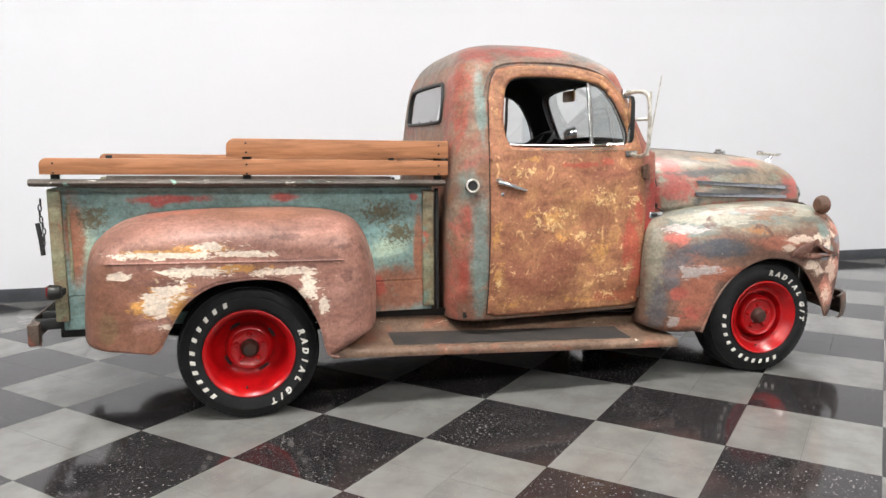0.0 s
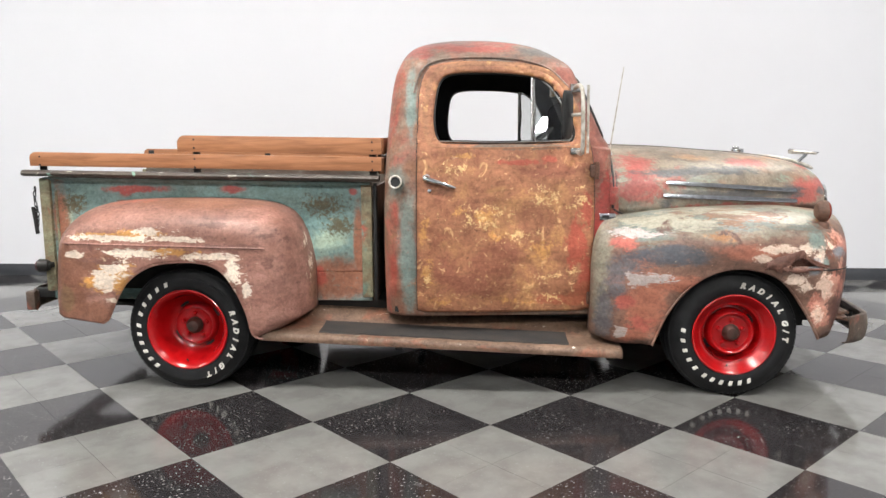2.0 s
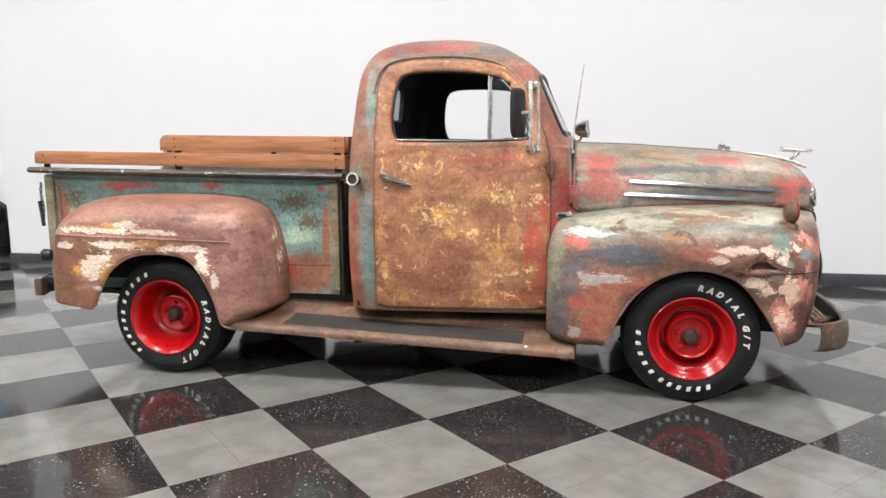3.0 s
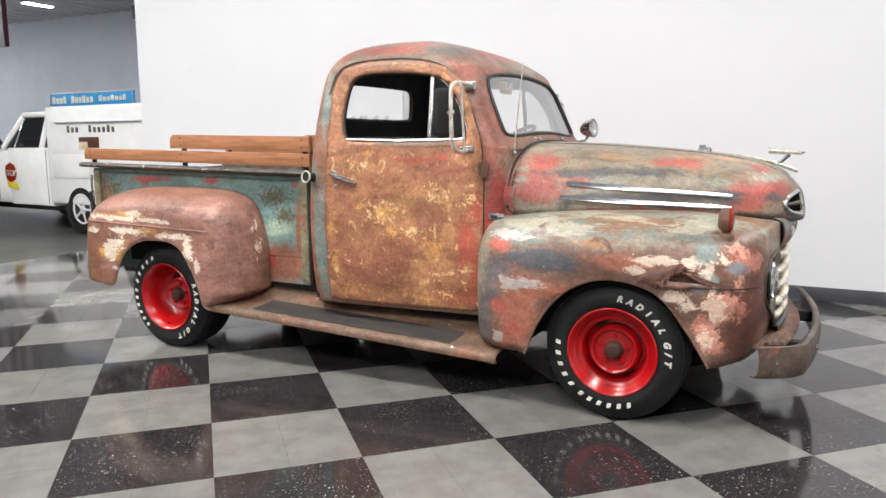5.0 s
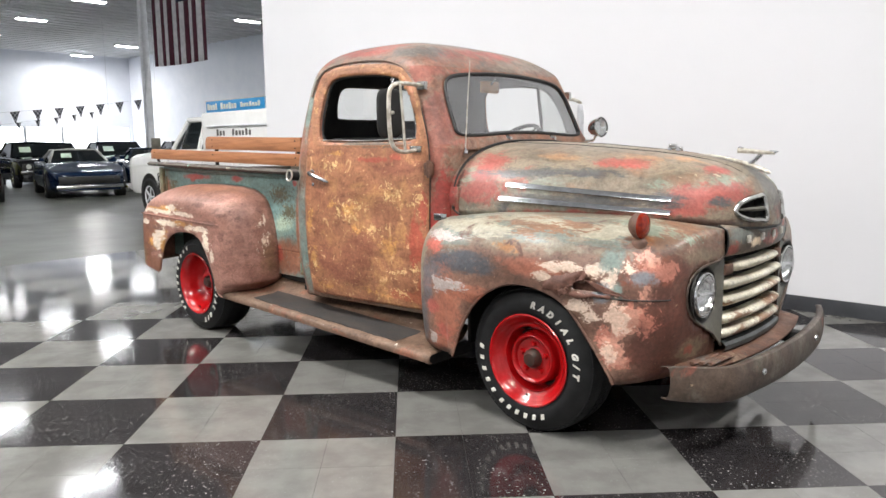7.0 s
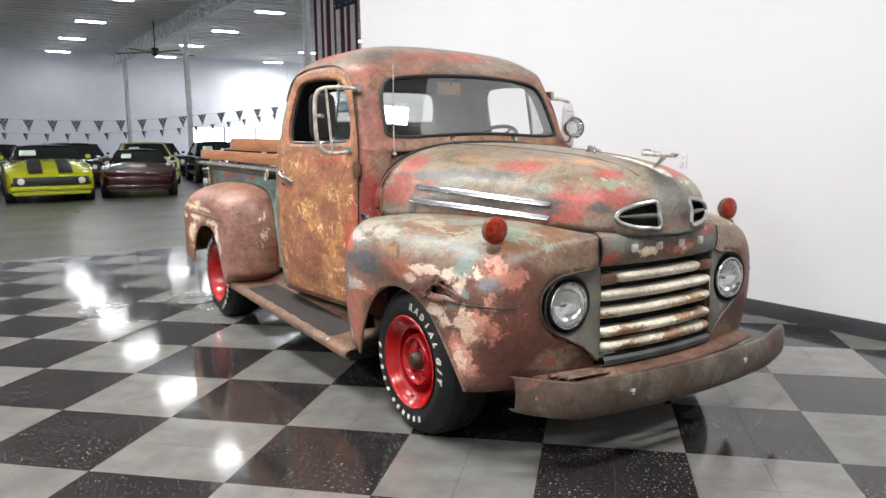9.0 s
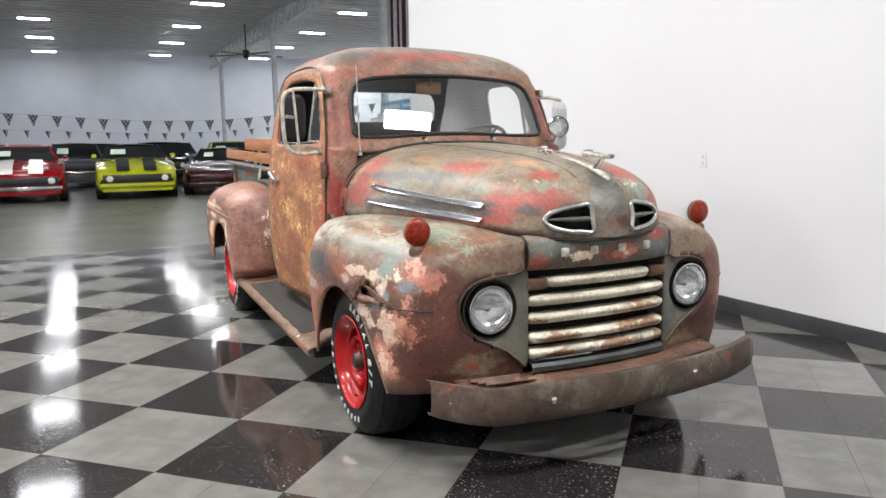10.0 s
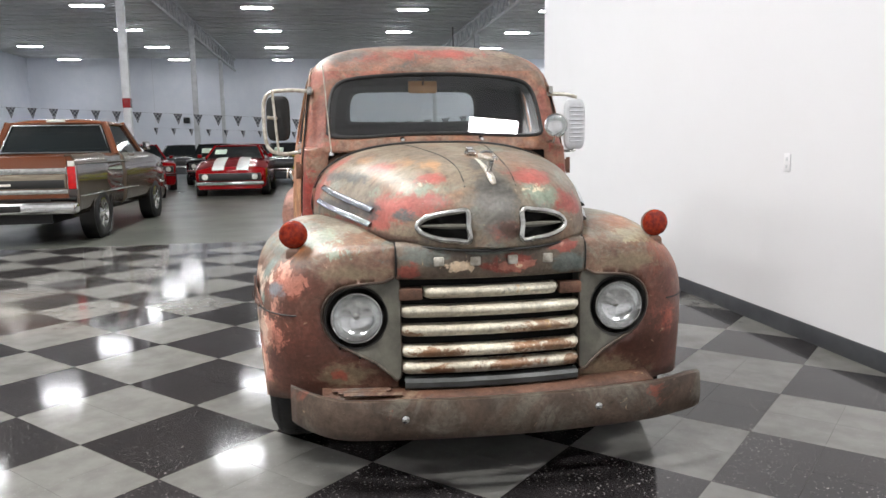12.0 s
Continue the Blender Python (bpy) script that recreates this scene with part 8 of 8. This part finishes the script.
# black mudguard and step behind the rear wheel
pts = [(4.55, 0.16), (4.58, 0.31), (4.68, 0.41), (4.75, 0.58), (4.83, 0.71), (4.93, 0.705), (5.18, 0.675), (5.28, 0.61), (5.28, 0.16)]
bm = bmesh.new()
f_ = bm.faces.new([bm.verts.new((x, -0.10, z)) for x, z in pts])
ex = bmesh.ops.extrude_face_region(bm, geom=[f_])
for v in ex["geom"]:
    if isinstance(v, bmesh.types.BMVert):
        v.co.y = 0.20
bmesh.ops.bevel(bm, geom=bm.edges[:], offset=0.012, segments=2, profile=0.5, affect="EDGES")
part("rear_mudguard", bm, P_BLACK, ic, "glossy black rear mudguard and step")

# ---- columns, girders, flag, pennants, fans ----
for x, y in ((-16.8, -6.3), (-28.6, -6.3), (-40.4, -6.65), (-18.2, 7.8), (-29.5, 6.75), (-43.0, 6.65)):
    col = thing("steel_column", "square white steel column", "column", "white steel columns", at=pose(x, y, -0.012))
    part("shaft", box(-0.105, 0.105, -0.105, 0.105, 0.0, CEIL - 0.8, 0.01), M_STEELW, col)
    part("base_plate", box(-0.22, 0.22, -0.22, 0.22, 0.0, 0.03, 0.004), M_STEELW, col)
    if x > -20 and y < 0:
        part("red_band", box(-0.109, 0.109, -0.109, 0.109, 2.52, 2.80, 0.008), P_RED, col, "red painted band")
        part("red_band", box(-0.109, 0.109, -0.109, 0.109, 1.45, 1.72, 0.008), P_RED, col)
for y in (-6.6, 6.75):
    gird = thing("roof_girder", "white open-web steel roof girder", "girder", kind="structure")
    for z in (6.55, 7.28):
        part("chord", box(-47.4, -4.6, y - 0.07, y + 0.07, z - 0.05, z + 0.05), M_STEELW, gird)
    bm = bmesh.new()
    x = -47.0
    k = 0
    while x < -5:
        tube([(x, y, 6.58), (x + 0.6, y, 7.25)] if k % 2 == 0 else [(x, y, 7.25), (x + 0.6, y, 6.58)], 0.03, 5, bm=bm)
        x += 0.6
        k += 1
    tagged(part("web", bm, M_STEELW, gird), kind="stuff")
# flag with vertical stripes, hung on a line
fd = Vector((2.83, 0.16, 0)).normalized()
f0 = Vector((-17.73, 7.89, 3.74))
flag = thing("flag", "large cloth flag hung vertically, red and white stripes", "flag")
M_FLAGR, M_FLAGW, M_FLAGB = mottled("flag_red", (74, 16, 38), (64, 14, 34), 6, 0.8), mottled("flag_white", (206, 204, 206), (190, 188, 192), 6, 0.8), mottled("flag_blue", (26, 32, 66), (22, 26, 56), 6, 0.8)
FW, FH = 2.84, 3.4


def cloth(u, z):
    sway = 0.025 * math.sin(u * 9.0) * (1 - z / FH * 0.6) + 0.008 * math.sin(u * 21 + 1)
    p = f0 + fd * u + Vector((fd.y, -fd.x, 0)) * sway
    return (p.x, p.y, p.z + z - 0.03 * math.sin(u / FW * math.pi))


for k in range(13):
    u0, u1 = FW * k / 13, FW * (k + 1) / 13
    top_z = FH if k < 6 else 1.80
    bm = grid([[cloth(u, z) for u in np.linspace(u0, u1, 4)] for z in np.linspace(0, top_z, 16)])
    solid(part("stripe", bm, M_FLAGR if k % 2 == 0 else M_FLAGW, flag), 0.004)
bm = grid([[cloth(u, z) for u in np.linspace(FW * 6 / 13, FW, 12)] for z in np.linspace(1.80, FH, 10)])
solid(part("canton", bm, M_FLAGB, flag, "dark blue corner with white stars"), 0.004)
for i in range(6):
    for j in range(5):
        u, z = FW * 6 / 13 + 0.16 + 0.24 * i, 1.92 + 0.30 * j
        c = Vector(cloth(u, z)) - Vector((fd.y, -fd.x, 0)) * -0.006
        bm = bmesh.new()
        vs = []
        for q in range(10):
            r = 0.04 if q % 2 == 0 else 0.016
            a = math.pi / 2 + q * math.pi / 5
            vs.append(bm.verts.new(c + fd * r * math.cos(a) + Vector((0, 0, r * math.sin(a)))))
        bm.faces.new(vs)
        part("star", bm, M_FLAGW, flag)
part("flag_pole", tube([f0 + Vector((0, 0, FH)) - fd * 0.1, f0 + Vector((0, 0, FH)) + fd * (FW + 0.1)], 0.02, 8), M_STEELW, flag)
for u in (0.1, FW - 0.1):
    part("flag_wire", tube([f0 + fd * u + Vector((0, 0, FH)), f0 + fd * u + Vector((0, 0, CEIL - f0.z))], 0.008, 5), M_STEELW, flag)
# pennant strings with checkered triangles
M_PENB, M_PENW = mottled("pennant_dark", (70, 72, 78), (60, 62, 68), 9, 0.8, relief=0), mottled("pennant_pale", (158, 160, 166), (148, 150, 156), 9, 0.8, relief=0)


def pennant_string(name, pts, step, w, h, checks):
    root = thing(name, "string of black and white checkered pennants", "pennants")
    n = 200
    line = curve_through(pts, n)
    part("cord", tube([tuple(p) for p in line[::8]], 0.004, 4), M_PENW, root)
    L = float(np.linalg.norm(np.diff(line, axis=0), axis=1).sum())
    q = curve_through(pts, int(L / step))
    for k, p in enumerate(q[:-1]):
        d = Vector(q[k + 1] - p).normalized()
        p = Vector(p)
        bmb, bmw = bmesh.new(), bmesh.new()
        for r in range(checks):
            z0, z1 = h * r / checks, h * (r + 1) / checks
            w0, w1 = w * (1 - r / checks) / 2, w * (1 - (r + 1) / checks) / 2
            for c in range(checks):
                xa, xb = -w / 2 + w * c / checks, -w / 2 + w * (c + 1) / checks
                a0, a1, b0, b1 = max(xa, -w0), min(xb, w0), max(xa, -w1), min(xb, w1)
                if a1 - a0 < 1e-5:
                    continue
                if b1 - b0 < 1e-5:
                    b0 = b1 = min(max(0.0, a0), a1) if w1 < 1e-6 else min(max(b0, -w1), w1)
                tgt = bmb if (c + r) % 2 == 0 else bmw
                vs = [p + d * a0 - Vector((0, 0, z0)), p + d * a1 - Vector((0, 0, z0)), p + d * b1 - Vector((0, 0, z1)), p + d * b0 - Vector((0, 0, z1))]
                if b1 - b0 < 1e-5:
                    vs = vs[:3]
                tgt.faces.new([tgt.verts.new(v) for v in vs])
        pn = part("pennant", bmb, M_PENB, root)
        tagged(part("pennant_check", bmw, M_PENW, pn), kind="stuff")
    part("cord_hanger", tube([pts[0], (pts[0][0], pts[0][1], CEIL)], 0.008, 4), M_STEELW, root)
    part("cord_hanger", tube([pts[-1], (pts[-1][0], pts[-1][1], CEIL)], 0.008, 4), M_STEELW, root)


pennant_string("pennant_string", [(-24, -14.5, 3.05), (-24, -10.0, 2.83), (-24, -3.5, 2.50), (-24, -0.5, 2.30), (-24, 1.5, 2.26), (-24, 3.6, 2.32), (-24, 5.7, 2.52), (-24, 9.0, 2.90), (-24, 11.0, 3.2)], 0.72, 0.33, 0.42, 5)
pennant_string("pennant_string", [(-33, -9.0, 2.35), (-33, -2, 2.05), (-33, 3, 1.95), (-33, 8, 2.3), (-33, 13, 3.1)], 0.8, 0.24, 0.36, 2)
fan = thing("ceiling_fan", "large dark industrial ceiling fan at rest", "fan", at=pose(-33.0, 6.2, 0.15))
part("drop_rod", tube([(0, 0, 5.75), (0, 0, CEIL - 0.16)], 0.03, 8), M_PLAINBLACK, fan)
part("motor", lathe([(0.0, 0.2), (0.16, 0.18), (0.18, 0.0), (0.12, -0.2), (0.0, -0.22)], (0, 0, 5.75), "z", 20), M_PLAINBLACK, fan)
for k in range(5):
    a = 2 * math.pi * k / 5 + 0.4
    part("blade", tube([(0.15 * math.cos(a), 0.15 * math.sin(a), 5.72), (1.9 * math.cos(a), 1.9 * math.sin(a), 5.68)], 0.03, 6, flat=2.0), M_GREY, fan)
# outlet plates on the partition wall
for x, z in ((1.73, 1.16), (-3.47, 1.14)):
    op = part("outlet_plate", box(x - 0.035, x + 0.035, WALL_Y - 0.008, WALL_Y - 0.0005, z - 0.06, z + 0.06, 0.003), M_WALL, None)
    tagged(op, "white wall outlet plate on the partition", "outlet")
    for dz in (-0.025, 0.025):
        part("socket", box(x - 0.012, x + 0.012, WALL_Y - 0.010, WALL_Y - 0.007, z + dz - 0.012, z + dz + 0.012, 0.002), M_STEELW, op)
sp = part("wall_speaker", box(WALL_END - 0.10, WALL_END - 0.0005, WALL_Y + 0.04, WALL_Y + 0.16, 2.85, 3.02, 0.01), M_PLAINBLACK, None)
tagged(sp, "small black speaker on the partition's edge", "speaker")
sp = part("wall_speaker", box(-47.499, -47.2, -10.2, -9.8, 3.0, 3.4, 0.01), M_PLAINBLACK, None)
tagged(sp, "small black loudspeaker on the far wall", "speaker")

# ---- floor tiles, the pieces nearest the truck one by one ----
tile_me = {}
for dark in (0, 1):
    bm = bmesh.new()
    h = TILE / 2
    g = 0.0007
    for i in (-1, 0):
        for j in (-1, 0):
            box(i * h + g, (i + 1) * h - g, j * h + g, (j + 1) * h - g, -0.004, 0.0, bm=bm)
    tile_me[dark] = finish(bm, M_TILE_D if dark else M_TILE_L)
cA, sA = math.cos(math.pi / 4), math.sin(math.pi / 4)
tiles_floor = tagged(new("checkered_floor"), "black and grey checkered vinyl tile floor", "floor", kind="structure")
near, rest = [], []
for i in range(-22, 22):
    for j in range(-22, 22):
        u, v = (i + 0.5) * TILE, (j + 0.5) * TILE
        x, y = GX + cA * u - sA * v, GY + sA * u + cA * v
        dark = (i + j) % 2 == PARITY
        pad = TILE * 0.7072
        if x - pad < EDGE_X or x > 8.6 or y < -8.6 or y + pad > WALL_Y:
            if EDGE_X - pad < x < 8.6 and -8.6 < y < WALL_Y + pad:
                rest.append((x, y, dark))
            continue
        near.append((abs(x - 2.2) * 0.7 + abs(y + 1.6), x, y, dark))
near.sort()
for k, (_, x, y, dark) in enumerate(near):
    if k < 295:
        ob = new("tile", tile_me[dark])
        ob.matrix_world = Matrix.Translation((x, y, 0)) @ Matrix.Rotation(math.pi / 4, 4, "Z")
        ob.parent = tiles_floor
    else:
        rest.append((x, y, dark))
# the outer tiles, cut along the wall and the floor's edge
for dark in (0, 1):
    bm = bmesh.new()
    for x, y, d in rest:
        if d != dark:
            continue
        r = TILE * 0.7071 - 0.001
        vs = [bm.verts.new(p) for p in ((x + r, y, 0), (x, y + r, 0), (x - r, y, 0), (x, y - r, 0))]
        bm.faces.new(vs)
    for co, no in (((0, WALL_Y - 0.001, 0), (0, 1, 0)), ((EDGE_X, 0, 0), (-1, 0, 0))):
        bmesh.ops.bisect_plane(bm, geom=bm.verts[:] + bm.edges[:] + bm.faces[:], plane_co=co, plane_no=no, clear_outer=True)
    ob = new("tile_field", finish(bm, M_TILE_D if dark else M_TILE_L))
    ob.parent = tiles_floor
    tagged(ob, kind="stuff")
